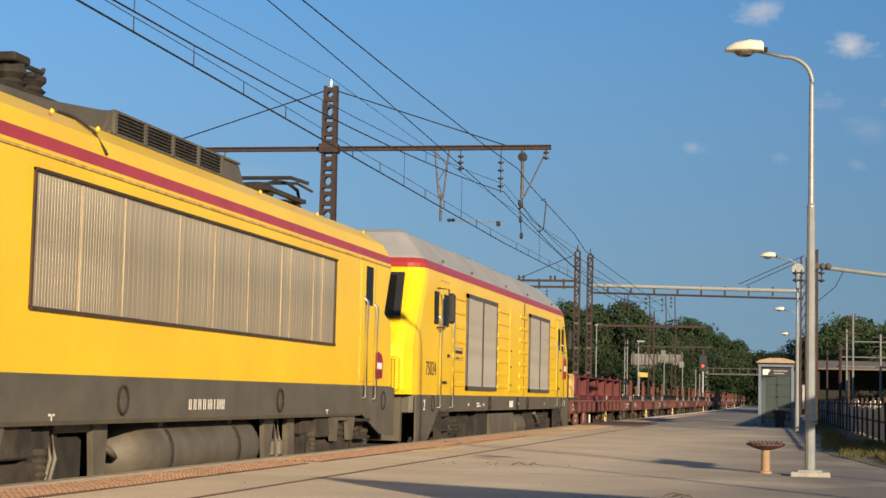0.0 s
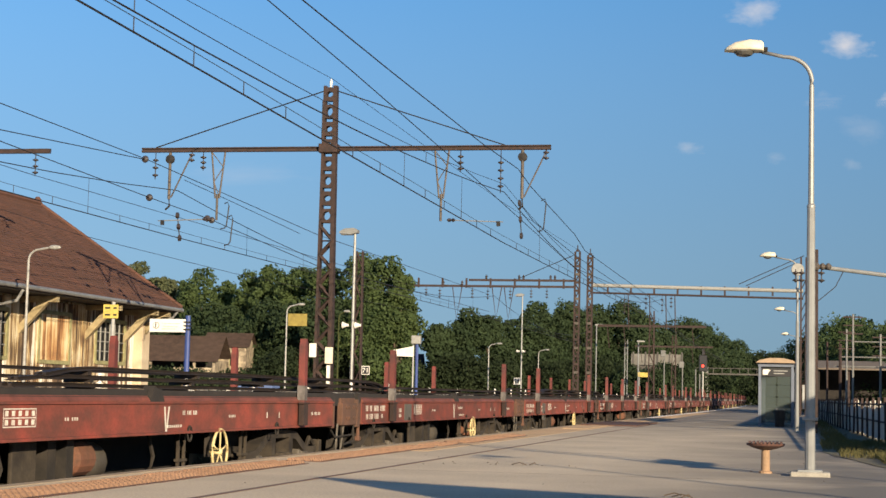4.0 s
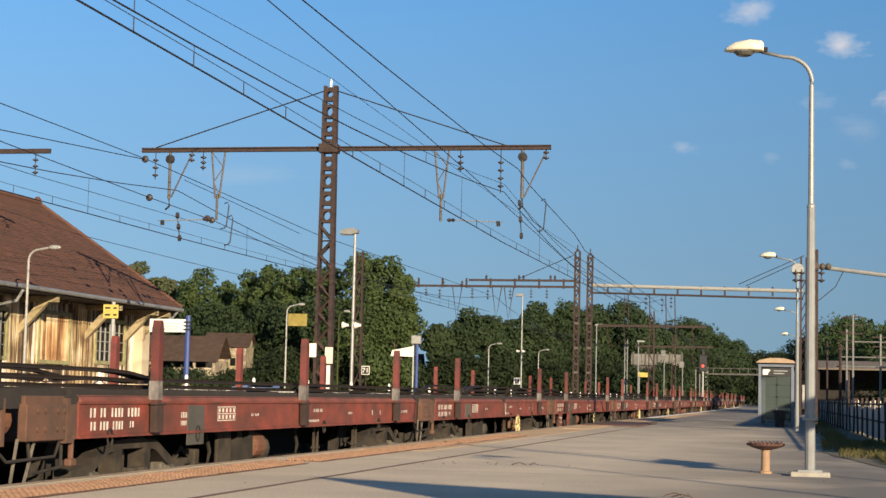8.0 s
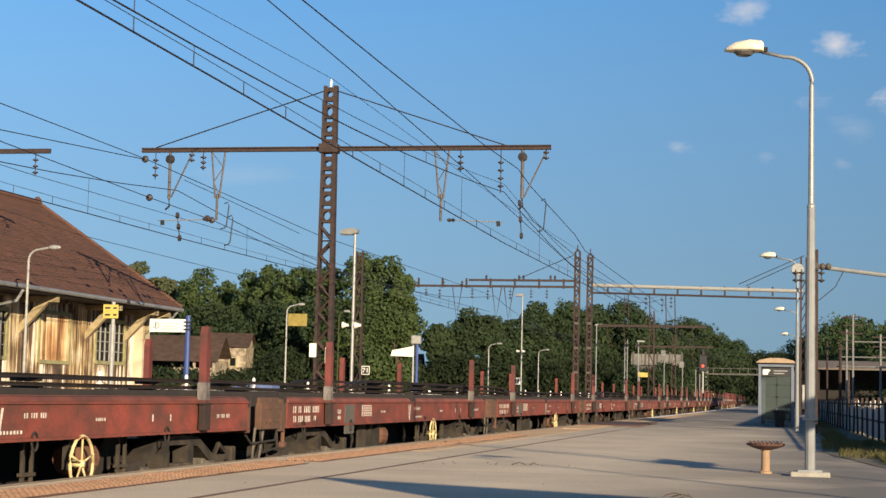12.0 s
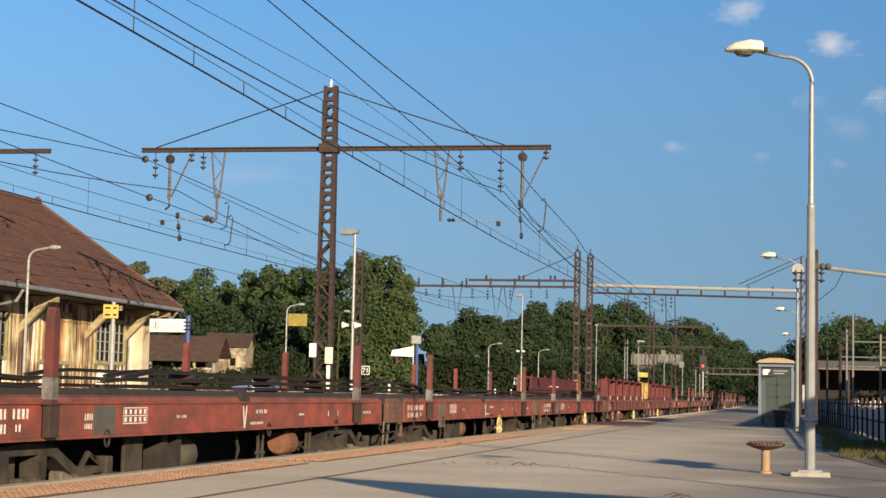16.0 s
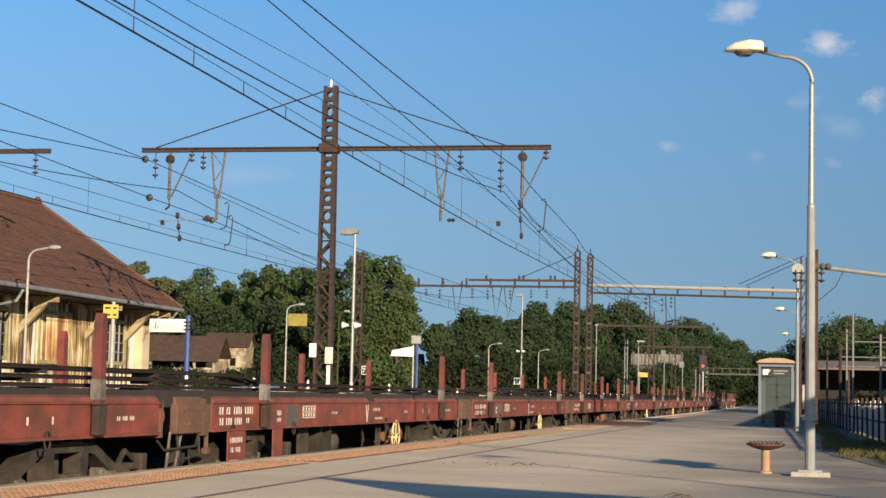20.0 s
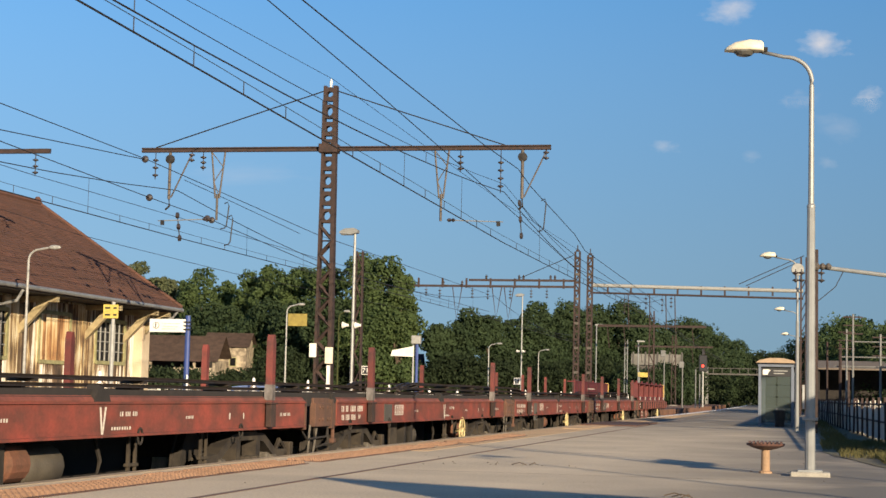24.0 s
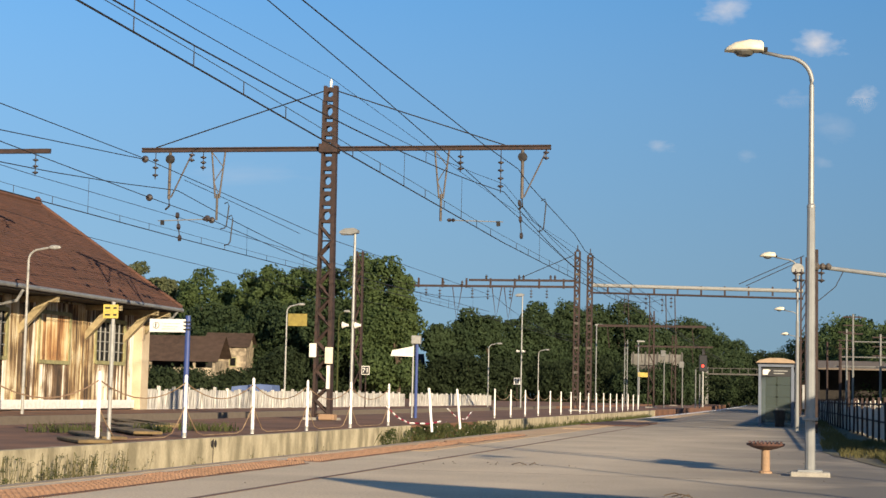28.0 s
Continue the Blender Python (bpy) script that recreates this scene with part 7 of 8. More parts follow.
        g = part("grille_frame", B((W, W + 0.035, a, a + 0.09, 1.42, 3.27), (W, W + 0.035, b - 0.09, b, 1.42, 3.27), (W, W + 0.035, a, b, 1.42, 1.50), (W, W + 0.035, a, b, 3.19, 3.27), (W, W + 0.038, (a + b) / 2 - 0.06, (a + b) / 2 + 0.06, 1.42, 3.27)), "grille", e, "brushed steel grille door")
        part("backing", B((W - 0.03, W + 0.002, a + 0.05, b - 0.05, 1.45, 3.25)), "lgrey", g)
        q = a + 0.11
        fin = None
        while q < b - 0.11:
            if abs(q - (a + b) / 2) > 0.07:
                if "fin" not in SHARED:
                    SHARED["fin"] = part("fin", prism([(W, 0.0), (W + 0.028, 0.012), (W + 0.028, 0.022), (W, 0.034)], "z", 1.50, 3.19), "grille", g)
                    SHARED["fin"].location = (0, q, 0)
                else:
                    again(SHARED["fin"], pose(0, q, 0), g)
            q += 0.045
    # writing
    lettering("lettering", "75034", 0.34, "black", e, pose(W + 0.003, 0.72, 1.66, 90, 0, 90), "black painted running number")
    lettering("lettering", "2", 0.26, "signwhite", e, pose(W + 0.016, 0.55, 1.06, 90, 0, 90))
    lettering("lettering", "1", 0.26, "signwhite", e, pose(W + 0.016, L - 0.75, 1.06, 90, 0, 90))
    part("builder_plate", B((W, W + 0.012, 3.12, 3.92, 1.98, 2.22)), "yellowdirty", e)
    part("builder_word", B((W + 0.012, W + 0.016, 3.2, 3.85, 2.08, 2.15), (W + 0.012, W + 0.016, 3.3, 3.5, 2.0, 2.05)), "black", e)
    for y in (0.35, 4.6, 6.2, 10.6, 14.6):
        part("stencil", B((W + 0.002, W + 0.006, y, y + 0.10, 1.12, 1.17)), "mark", e)
    part("label_plate", B((W + 0.001, W + 0.008, 9.4, 9.85, 1.08, 1.22)), "signwhite", e)
    part("stencil", B((W + 0.002, W + 0.006, 5.5, 5.9, 1.10, 1.13), (W + 0.002, W + 0.006, 5.5, 5.8, 1.15, 1.18)), "mark", e)
    for y in (1.3, 6.9, 10.4, 11.9, 17.7):
        part("jack_ring", ring_bm(W + 0.016, y, 1.17, 0.12), "under", e)
    # under the floor
    part("fuel_tank", prism([(-1.25, 0.95), (-1.28, 0.5), (-1.0, 0.26), (1.0, 0.26), (1.28, 0.5), (1.25, 0.95)], "y", 7.9, 11.0), "tank", e, "dusty fuel tank")
    part("air_tank", lathe([(0.05, -0.85), (0.25, -0.8), (0.33, -0.65), (0.33, 0.65), (0.25, 0.8), (0.05, 0.85)], 18, "y", (0.95, 12.0, 0.62)), "tank", e)
    part("battery_box", B((-1.25, 1.25, 6.4, 7.7, 0.34, 1.0), bevel=0.03), "under", e)
    part("cabinet", B((-1.2, 1.2, 12.9, 13.4, 0.4, 1.0), bevel=0.03), "under", e)
    loco_bogie(e, 3.9, 2.6, 0.56)
    loco_bogie(e, L - 3.9, 2.6, 0.56)
    return on_train(e, -20.55)


def electric():
    """Long-flanked yellow electric with a wide louvre panel, roof gear and folded pantographs."""
    L = 16.7
    e = thing("electric_locomotive", 0, 0, 0, "yellow electric locomotive with a long steel louvre panel", "locomotive", "locomotives")
    W = 1.45
    part("sole", skin([(1.00, W - 0.02, 0.0, L, 0.12), (1.04, W, 0.0, L, 0.12), (1.44, W, 0.0, L, 0.12)], 6, True), "lgrey", e, "dark grey sole bar")
    part("body", skin([(1.44, W, 0.0, L, 0.30), (2.30, W, -0.02, L + 0.02, 0.30), (2.42, W, 0.05, L - 0.05, 0.28), (2.55, W, 0.55, L - 0.55, 0.2), (3.20, W, 0.20, L - 0.20, 0.2), (3.33, W - 0.005, 0.15, L - 0.15, 0.2)], 10), "yellow", e, "glossy yellow body shell")
    part("stripe", skin([(3.33, W - 0.005, 0.15, L - 0.15, 0.2), (3.45, W - 0.03, 0.15, L - 0.15, 0.2)], 10), "lstripe", e, "dark red stripe")
    part("roof_edge", skin([(3.45, W - 0.03, 0.15, L - 0.15, 0.2), (3.62, W - 0.11, 0.25, L - 0.25, 0.2), (3.80, W - 0.36, 0.5, L - 0.5, 0.2), (3.86, W - 0.55, 0.6, L - 0.6, 0.2)], 10, True), "yellow", e, "rounded yellow roof edge")
    part("gutter_strip", B((W - 0.02, W + 0.012, 0.5, L - 0.4, 3.27, 3.295)), "yellowdirty", e)
    # louvre panel: ribbed at the front, smoother worn sheets after it
    a, b = L - 12.98, L - 3.62
    g = part("louvre_frame", B((W, W + 0.02, a - 0.04, a, 1.98, 3.15), (W, W + 0.02, b, b + 0.03, 1.98, 3.15), (W, W + 0.03, a - 0.04, b + 0.03, 1.965, 1.995), (W, W + 0.035, a - 0.04, b + 0.03, 3.125, 3.15)), "louvrerim", e, "brown panel frame")
    part("backing", B((W - 0.03, W + 0.001, a, b, 1.98, 3.13)), "lgrey", g)
    rng = random.Random(41)
    q, n = a + 0.02, 0
    while q < b - 0.10:
        key = "efin" if n < 28 or rng.random() < 0.06 else "esheet"
        if key not in SHARED:
            d, w = (0.003, 0.0575) if key == "efin" else (0.0025, 0.1197)
            SHARED[key] = part("louvre", prism([(W, 0.0), (W + d, 0.0025), (W + d, w - 0.0025), (W, w)], "z", 1.99, 3.13), "steelbeige", g)
            SHARED[key].location = (0, q, 0)
        else:
            again(SHARED[key], pose(0, q, 0), g)
        q += 0.060 if key == "efin" else 0.120
        n += 1
    for f in (0.10, 0.205, 0.36, 0.475, 0.60, 0.735, 0.775, 0.885, 0.93):
        part("divider", B((W + 0.002, W + 0.014, a + (b - a) * f, a + (b - a) * f + 0.022, 1.99, 3.12), bevel=0.004), "steelbeige", g)
    # door, rails
    for y in (L - 1.9, 1.9):
        s = -1 if y > L / 2 else 1
        d = part("cab_door", B((W - 0.004, W + 0.012, y - 0.30, y + 0.52, 1.5, 3.24), bevel=0.006), "yellow", e)
        part("door_window", B((W + 0.008, W + 0.02, y - 0.04, y + 0.36, 2.62, 3.19), bevel=0.01), "glass", d, "dark door window")
        part("seal", B((W - 0.003, W + 0.005, y - 0.335, y - 0.30, 1.46, 3.25), (W - 0.003, W + 0.005, y + 0.525, y + 0.56, 1.46, 3.25)), "yellowdirty", d)
        grab(e, W, y - 0.12, 1.24, 2.78)
        grab(e, W, y + 0.47, 1.22, 2.72)
        for q in range(3):
            part("step", B((W - 0.1, W + 0.04, y - 0.28, y + 0.28, 0.42 + q * 0.25, 0.46 + q * 0.25)), "under", e)
    logo_plate(e, 0.42, 0.40, pose(W + 0.006, L - 1.25, 1.55, 90, 0, 90))
    for y in (L - 10.95, L - 6.0, L - 0.75):
        part("jack_ring", ring_bm(W + 0.016, y, 1.22, 0.12), "under", e)
    part("stencil", stencil_loco(W + 0.004, L - 9.17, 1.12), "mark", e, "white stencilled figures")
    for y in (L - 12.55, L - 3.9):
        part("stencil", B((W + 0.002, W + 0.006, y, y + 0.12, 1.08, 1.10), (W + 0.002, W + 0.006, y + 0.05, y + 0.07, 1.04, 1.10)), "mark", e)
    # ends
    for y, s in ((0.0, 1), (L, -1)):
        for sx in (1, -1):
            part("corner_skirt", prism([(y, 1.42), (y + s * 2.1, 1.42), (y + s * 2.0, 1.02), (y + s * 0.95, 0.72), (y + s * 0.02, 0.68)], "x", sx * W - 0.02, sx * W + 0.012), "lgrey", e)
        part("buffer_beam", B((-1.25, 1.25, y - 0.06, y + 0.06, 0.6, 1.42)), "lgrey", e)
        for x in (-0.88, 0.88):
            bf = part("buffer", buffer_bm(), "under", e)
            bf.matrix_basis = pose(x, y - s * 0.05, 1.05, 0, 0, 0 if s > 0 else 180)
        part("lamp_box", B((0.8, 1.1, y - 0.1, y + 0.1, 1.5, 1.85), bevel=0.04), "black", e)
    # roof gear: louvred hood, fairing, folded pantographs
    h = part("roof_hood", prism([(L - 10.52, 3.82), (L - 10.28, 4.09), (L - 10.20, 4.11), (L - 6.55, 4.11), (L - 6.38, 4.06), (L - 6.12, 3.82)], "x", -0.95, 0.96), "lgrey", e, "dark louvred roof hood with a sloping nose")
    part("hood_lip", B((0.955, 0.985, L - 10.3, L - 6.4, 4.075, 4.10), (0.955, 0.985, L - 10.4, L - 6.3, 3.845, 3.875)), "lgrey", h)
    for k in range(5):
        y = L - 10.22 + k * 0.80
        part("hood_post", B((0.955, 0.99, y - 0.07, y, 3.86, 4.09)), "lgrey", h)
        if k < 4:
            for j in range(5):
                part("slat", B((0.958, 0.982, y + 0.01, y + 0.72, 3.89 + j * 0.037, 3.908 + j * 0.037)), "under", h)
    part("roof_duct", prism([(L - 13.4, 3.80), (L - 13.3, 3.90), (L - 11.7, 3.95), (L - 10.40, 4.07), (L - 10.40, 3.80)], "x", -0.6, 0.93), "lgrey", e, "dark sloping roof duct")
    for y in (L - 3.85, L - 15.2):
        p = new("pantograph")
        p.parent = e
        p.location = (0.22, y, 3.90)
        p["label"] = "folded dark pantograph"
        for x in (-0.5, 0.5):
            part("arm", T([(x, -0.75, 0.16), (x * 0.8, 0.0, 0.30), (x * 0.9, 0.45, 0.33), (x, 0.75, 0.26), (x, 0.88, 0.08)], 0.025, 6), "under", p)
            part("insulator", lathe([(0.05, 0.0), (0.08, 0.04), (0.05, 0.07), (0.08, 0.11), (0.05, 0.14)], 10, "z", (x, -0.7, -0.02)), "under", p)
            part("insulator", lathe([(0.05, 0.0), (0.08, 0.04), (0.05, 0.07), (0.08, 0.11), (0.05, 0.14)], 10, "z", (x, 0.7, -0.02)), "under", p)
        part("shoe", T([(-0.85, 0.1, 0.28), (-0.6, 0.1, 0.36), (0.6, 0.1, 0.36), (0.85, 0.1, 0.28)], 0.03, 6), "under", p)
        for x in (-0.2, 0.25):
            part("spring_box", B((x - 0.1, x + 0.12, -0.45, 0.1, 0.1, 0.24), bevel=0.02), "under", p)
        part("collector", T([(-0.8, 0.55, 0.22), (-0.55, 0.55, 0.34), (0.55, 0.55, 0.34), (0.78, 0.55, 0.22)], 0.022, 6), "under", p)
        part("base_frame", B((-0.6, 0.6, -0.85, -0.78, 0.08, 0.14), (-0.6, 0.6, 0.78, 0.85, 0.08, 0.14), (-0.58, -0.52, -0.8, 0.8, 0.08, 0.14), (0.52, 0.58, -0.8, 0.8, 0.08, 0.14)), "under", p)
    for x, y, h in ((0.62, L - 11.85, 0.34), (0.62, L - 11.45, 0.26), (0.2, L - 12.1, 0.36), (0.3, L - 11.5, 0.30)):
        part("breaker", lathe([(0.10, 0.0), (0.15, 0.05), (0.10, 0.09), (0.15, 0.14), (0.10, 0.18), (0.15, 0.23), (0.11, h)], 12, "z", (x, y, 3.94)), "under", e)
    part("breaker_head", B((0.5, 0.75, L - 12.05, L - 11.72, 4.26, 4.34), (0.5, 0.72, L - 11.6, L - 11.3, 4.18, 4.24), bevel=0.015), "under", e)
    part("breaker_arm", T([(0.6, L - 11.9, 4.30), (0.62, L - 11.2, 4.30), (0.62, L - 11.18, 4.34)], 0.025, 6), "under", e)
    part("breaker_base", B((0.0, 0.88, L - 12.5, L - 11.2, 3.90, 3.99)), "under", e)
    part("cable_duct", T([(0.92, L - 11.5, 3.88), (1.10, L - 11.47, 3.82), (1.27, L - 11.46, 3.70), (1.36, L - 11.47, 3.57), (1.43, L - 11.48, 3.47)], 0.016, 6), "under", e)
    for y in (L - 12.3, L - 11.3, L - 6.4, L - 3.9, L - 1.4):
        part("lifting_eye", lathe([(0.015, -0.02), (0.03, 0.0), (0.015, 0.02)], 10, "x", (W - 0.20, y, 3.74)), "yellow", e)
    part("horn", T([(0.55, L - 1.5, 3.92), (0.55, L - 1.1, 3.94)], 0.05, 8, 0.09), "chrome", e)
    # under the floor: long air tank with domed ends, hangers, lockers, bogies
    part("air_tank", lathe([(0.02, -2.12), (0.16, -2.08), (0.28, -1.98), (0.355, -1.82), (0.38, -1.62), (0.38, 1.62), (0.355, 1.82), (0.28, 1.98), (0.16, 2.08), (0.02, 2.12)], 26, "y", (0.98, L - 8.2, 0.67)), "tank", e, "long dusty air tank with domed ends", smooth=True)
    for y in (L - 9.35, L - 7.2):
        part("tank_strap", lathe([(0.383, -0.04), (0.395, -0.03), (0.395, 0.03), (0.383, 0.04)], 26, "y", (0.98, y, 0.67)), "under", e)
        part("tank_hanger", B((1.1, 1.2, y - 0.08, y + 0.08, 0.98, 1.03), (1.12, 1.26, y - 0.14, y - 0.02, 0.94, 1.02)), "tank", e)
    part("tank_pipe", T([(1.05, L - 10.7, 0.86), (1.20, L - 10.6, 0.72), (1.16, L - 10.4, 0.66), (1.0, L - 10.25, 0.67)], 0.035, 8), "tank", e, smooth=True)
    part("frame_plate", prism([(L - 11.22, 1.03), (L - 10.86, 1.03), (L - 10.92, 0.25), (L - 11.06, 0.18), (L - 11.3, 0.22), (L - 11.15, 0.45)], "x", 1.22, 1.28), "tank", e)
    part("frame_plate", prism([(L - 6.0, 1.03), (L - 5.6, 1.03), (L - 5.75, 0.3), (L - 5.9, 0.3)], "x", 1.2, 1.26), "tank", e)
    part("frame_plate", prism([(L - 5.05, 1.03), (L - 4.75, 1.03), (L - 4.72, 0.3), (L - 4.98, 0.22)], "x", 1.2, 1.27), "tank", e)
    part("top_rail", B((1.18, 1.26, L - 12.0, L - 11.1, 0.92, 1.02), bevel=0.01), "tank", e)
    for y in (L - 12.05, L - 11.95, L - 5.45, L - 5.3):
        part("brake_pipe", T([(1.2, y, 1.02), (1.24, y + 0.03, 0.7), (1.18, y - 0.04, 0.3)], 0.022, 6), "tank", e)
    # dark box added to fill the shaded space under the floor
    part("underfloor_case", B((-0.7, 0.58, L - 12.4, L - 4.4, 0.42, 1.0), bevel=0.03), "under", e)
    part("valve_box", B((0.9, 1.18, L - 11.95, L - 11.2, 0.35, 0.88), bevel=0.04), "under", e)
    for y in (L - 5.55, L - 5.25):
        part("valve", lathe([(0.03, -0.12), (0.08, -0.08), (0.08, 0.08), (0.03, 0.12)], 10, "z", (1.2, y, 0.62)), "tank", e)
    for c, s in ((L - 2.8, 1), (2.8, -1)):
        # inverted bracket over the bogie, plates along its side, sprung axle housings
        part("side_bracket", prism([(c - 0.66, 1.02), (c + 0.66, 1.02), (c + 0.52, 0.66), (c + 0.32, 0.66), (c + 0.26, 0.94), (c - 0.26, 0.94), (c - 0.32, 0.66), (c - 0.52, 0.66)], "x", 1.34, 1.40), "tank", e, "dusty inverted bracket")
        for k in (-1, 0, 1):
            part("side_plate", B((1.20, 1.325, c + k * 1.0 - 0.46, c + k * 1.0 + 0.44, 0.26, 0.68), bevel=0.02), "bogie", e)
        for q in (c - 1.4, c + 1.4):
            part("axle_housing", B((1.14, 1.30, q - 0.30, q + 0.34, 0.76, 0.98), (1.12, 1.24, q - 0.24, q + 0.30, 0.25, 0.5), bevel=0.03), "bogie", e)
            part("spring", lathe([(0.09, 0.50), (0.11, 0.52), (0.09, 0.54), (0.11, 0.57), (0.09, 0.60), (0.11, 0.63), (0.09, 0.66), (0.11, 0.69), (0.09, 0.72), (0.11, 0.75), (0.10, 0.80)], 12, "z", (1.27, q + 0.1, 0)), "bogie", e)
        part("sole_box", B((1.15, 1.36, c - 0.9 * s - 0.35, c - 0.9 * s + 0.35, 0.72, 1.01), bevel=0.02), "bogie", e)
    loco_bogie(e, L - 2.8, 2.8, 0.6)
    loco_bogie(e, 2.8, 2.8, 0.6)
    return on_train(e, -20.55 - 1.65 - L)


def stencil_loco(x, y, z):
    bm = bmesh.new()
    q = y
    for n in (2, 2, 2, 2, 3, 1, 5):
        for k in range(n):
            bm.faces.new([bm.verts.new((x, a, b)) for a, b in ((q, z), (q + 0.036, z), (q + 0.036, z + 0.11), (q, z + 0.11))])
            q += 0.054
        q += 0.038
    return bm


electric()
diesel()
for i in range(48):
    if i in TROUGHS:
        trough_wagon(i, TROUGHS[i])
    else:
        flat_wagon(i)
        rail_load(i)

# seconds, y of the first wagon's front end: the train gathers speed a little, then runs evenly
RUN = [(0.0, 48.2), (1.2, 14.2), (2.0, -9.08), (3.0, -38.65), (6.0, -127.4), (8.0, -186.5), (10.0, -245.1), (12.0, -303.6), (15.0, -391.3), (18.0, -479.2), (20.0, -538.05), (24.0, -656.35), (26.0, -715.7), (28.0, -775.0)]


def run_at(t):
    """Where the first wagon's front end is: a smooth curve through RUN."""
    n = len(RUN)
    k = max(i for i in range(n - 1) if RUN[i][0] <= t)
    def slope(i):
        a, b = RUN[max(i - 1, 0)], RUN[min(i + 1, n - 1)]
        return (b[1] - a[1]) / (b[0] - a[0])
    (t0, y0), (t1, y1) = RUN[k], RUN[k + 1]
    h = t1 - t0
    s = (t - t0) / h
    return y0 * (1 + 2 * s) * (1 - s) ** 2 + slope(k) * h * s * (1 - s) ** 2 + y1 * s * s * (3 - 2 * s) + slope(k + 1) * h * s * s * (s - 1)


def motions():
    """The train rolls towards the camera and past it; it follows the line's far bend."""
    for e, back in PLACES:
        rows = []
        for k in range(29):
            y = run_at(float(k)) + back
            slope = -1.1e-4 * max(0.0, y - 75.0)
            rows.append((float(k), pose(TRACK_X + bend(y), y, RAIL_Z, 0, 0, -math.degrees(math.atan(slope)))))
        walk(e, rows)
    drift()


# ---- things on the near platform ----
st = thing("perch_seat", -0.36, 19.25, 0, "low round slatted brown seat on a short post", "seat")
part("post", lathe([(0.075, 0.0), (0.075, 0.02), (0.05, 0.03), (0.046, 0.26), (0.06, 0.28)], 14), "seatpost", st, "ochre steel post")
part("bowl", lathe([(0.05, 0.255), (0.13, 0.275), (0.205, 0.305), (0.215, 0.33), (0.20, 0.332), (0.12, 0.30), (0.03, 0.29)], 22), "seat", st, "brown pressed steel bowl")
for k in range(9):
    x = -0.17 + k * 0.0425
    w = math.sqrt(max(0.001, 0.205 ** 2 - x * x))
    part("slat", B((x - 0.012, x + 0.012, -w, w, 0.325, 0.352), bevel=0.003), "seat", st)


def shelter():
    e = thing("platform_shelter", -1.2, 54.0, 0, "small glazed shelter with blue-grey frame and tan domed roof", "shelter")
    W, D, H = 1.0, 7.2, 1.86
    for x in (0, W):
        for y in (0, D / 2, D):
            part("post", B((x - 0.04, x + 0.04, y - 0.04, y + 0.04, 0, H)), "shelter_frame", e)
    part("head_rail", B((-0.05, W + 0.05, -0.05, 0.05, H, H + 0.12), (-0.05, 0.05, 0, D, H, H + 0.12)), "shelter_frame", e, "blue-grey head rail")
    part("notice_band", B((0.05, W - 0.04, -0.02, 0.02, H - 0.30, H - 0.04)), "black", e, "dark notice band")
    part("emblem", prism([(0.09, H - 0.25), (0.24, H - 0.25), (0.27, H - 0.17), (0.34, H - 0.10), (0.24, H - 0.08), (0.09, H - 0.09)], "y", -0.035, -0.022), "signwhite", e)
    part("line", B((0.42, 0.85, -0.03, -0.021, H - 0.14, H - 0.11), (0.42, 0.75, -0.03, -0.021, H - 0.22, H - 0.19)), "paintgrey", e)
    for k in range(2):
        g = part("pane", B((0.05 + k * W / 2, 0.02 + (k + 1) * W / 2 - 0.03, -0.006, 0.006, 0.12, H - 0.32)), "shelter_glass", e)
        g.visible_shadow = False
    for k in range(4):
        g = part("pane", B((W - 0.006, W + 0.006, 0.06 + k * D / 4, (k + 1) * D / 4 - 0.05, 0.12, H - 0.05)), "shelter_glass", e)
        g.visible_shadow = False
        g = part("pane", B((0.05 + 0 * k, W - 0.05, D - 0.006 + 0.001 * k, D + 0.006 + 0.001 * k, 0.12 + k * 0.42, 0.50 + k * 0.42)), "shelter_glass", e)
        g.visible_shadow = False
    part("roof", prism([(-0.12, H + 0.12), (W + 0.12, H + 0.12), (W + 0.02, H + 0.20), (W * 0.72, H + 0.27), (W * 0.3, H + 0.27), (-0.02, H + 0.20)], "y", -0.2, D + 0.2), "shelter_roof", e, "tan domed roof")
    b = part("bench", B((0.35, 0.85, 1.0, 5.0, 0.42, 0.47)), "under", e)
    part("bench_leg", B((0.55, 0.65, 1.2, 1.3, 0, 0.42), (0.55, 0.65, 4.6, 4.7, 0, 0.42)), "under", b)
    part("bin", lathe([(0.14, 0.0), (0.16, 0.5), (0.14, 0.52)], 12, "z", (0.62, -0.35, 0)), "under", e)


shelter()


def board_fence():
    """Uneven pale boards behind dark steel posts and two rails, along the platform's back."""
    e = thing("platform_fence", 1.88, 26.0, 0, "grey weathered board fence with dark steel rails", "fence", rz=1.12)
    rng = random.Random(3)
    for k in range(180):
        o = shared("fboard%d" % (k % 5), "board", lambda: B((0.0, 0.03, 0.0, 0.315, 0.05, (0.72, 0.75, 0.70, 0.86, 0.74)[k % 5]), bevel=0.004), "fencec", e, pose(rng.uniform(-0.01, 0.01), 0.335 * k, rng.uniform(-0.03, 0.02), rng.uniform(-1.0, 1.0), 0, 0))
        if k % 6 == 0:
            shared("fpost", "post", lambda: B((-0.10, -0.05, -0.03, 0.03, -0.05, 0.92)), "rust", e, pose(0, 0.335 * k, 0, 0, rng.uniform(-2, 2), 0))
    for z in (0.42, 0.78):
        part("rail", T([(-0.04, 0, z), (-0.04, 60.2, z)], 0.022, 5), "rust", e)


board_fence()


def open_shed():
    e = thing("open_shed", 1.6, 104.0, 0, "low dark open shed with a dull brown roof", "shed")
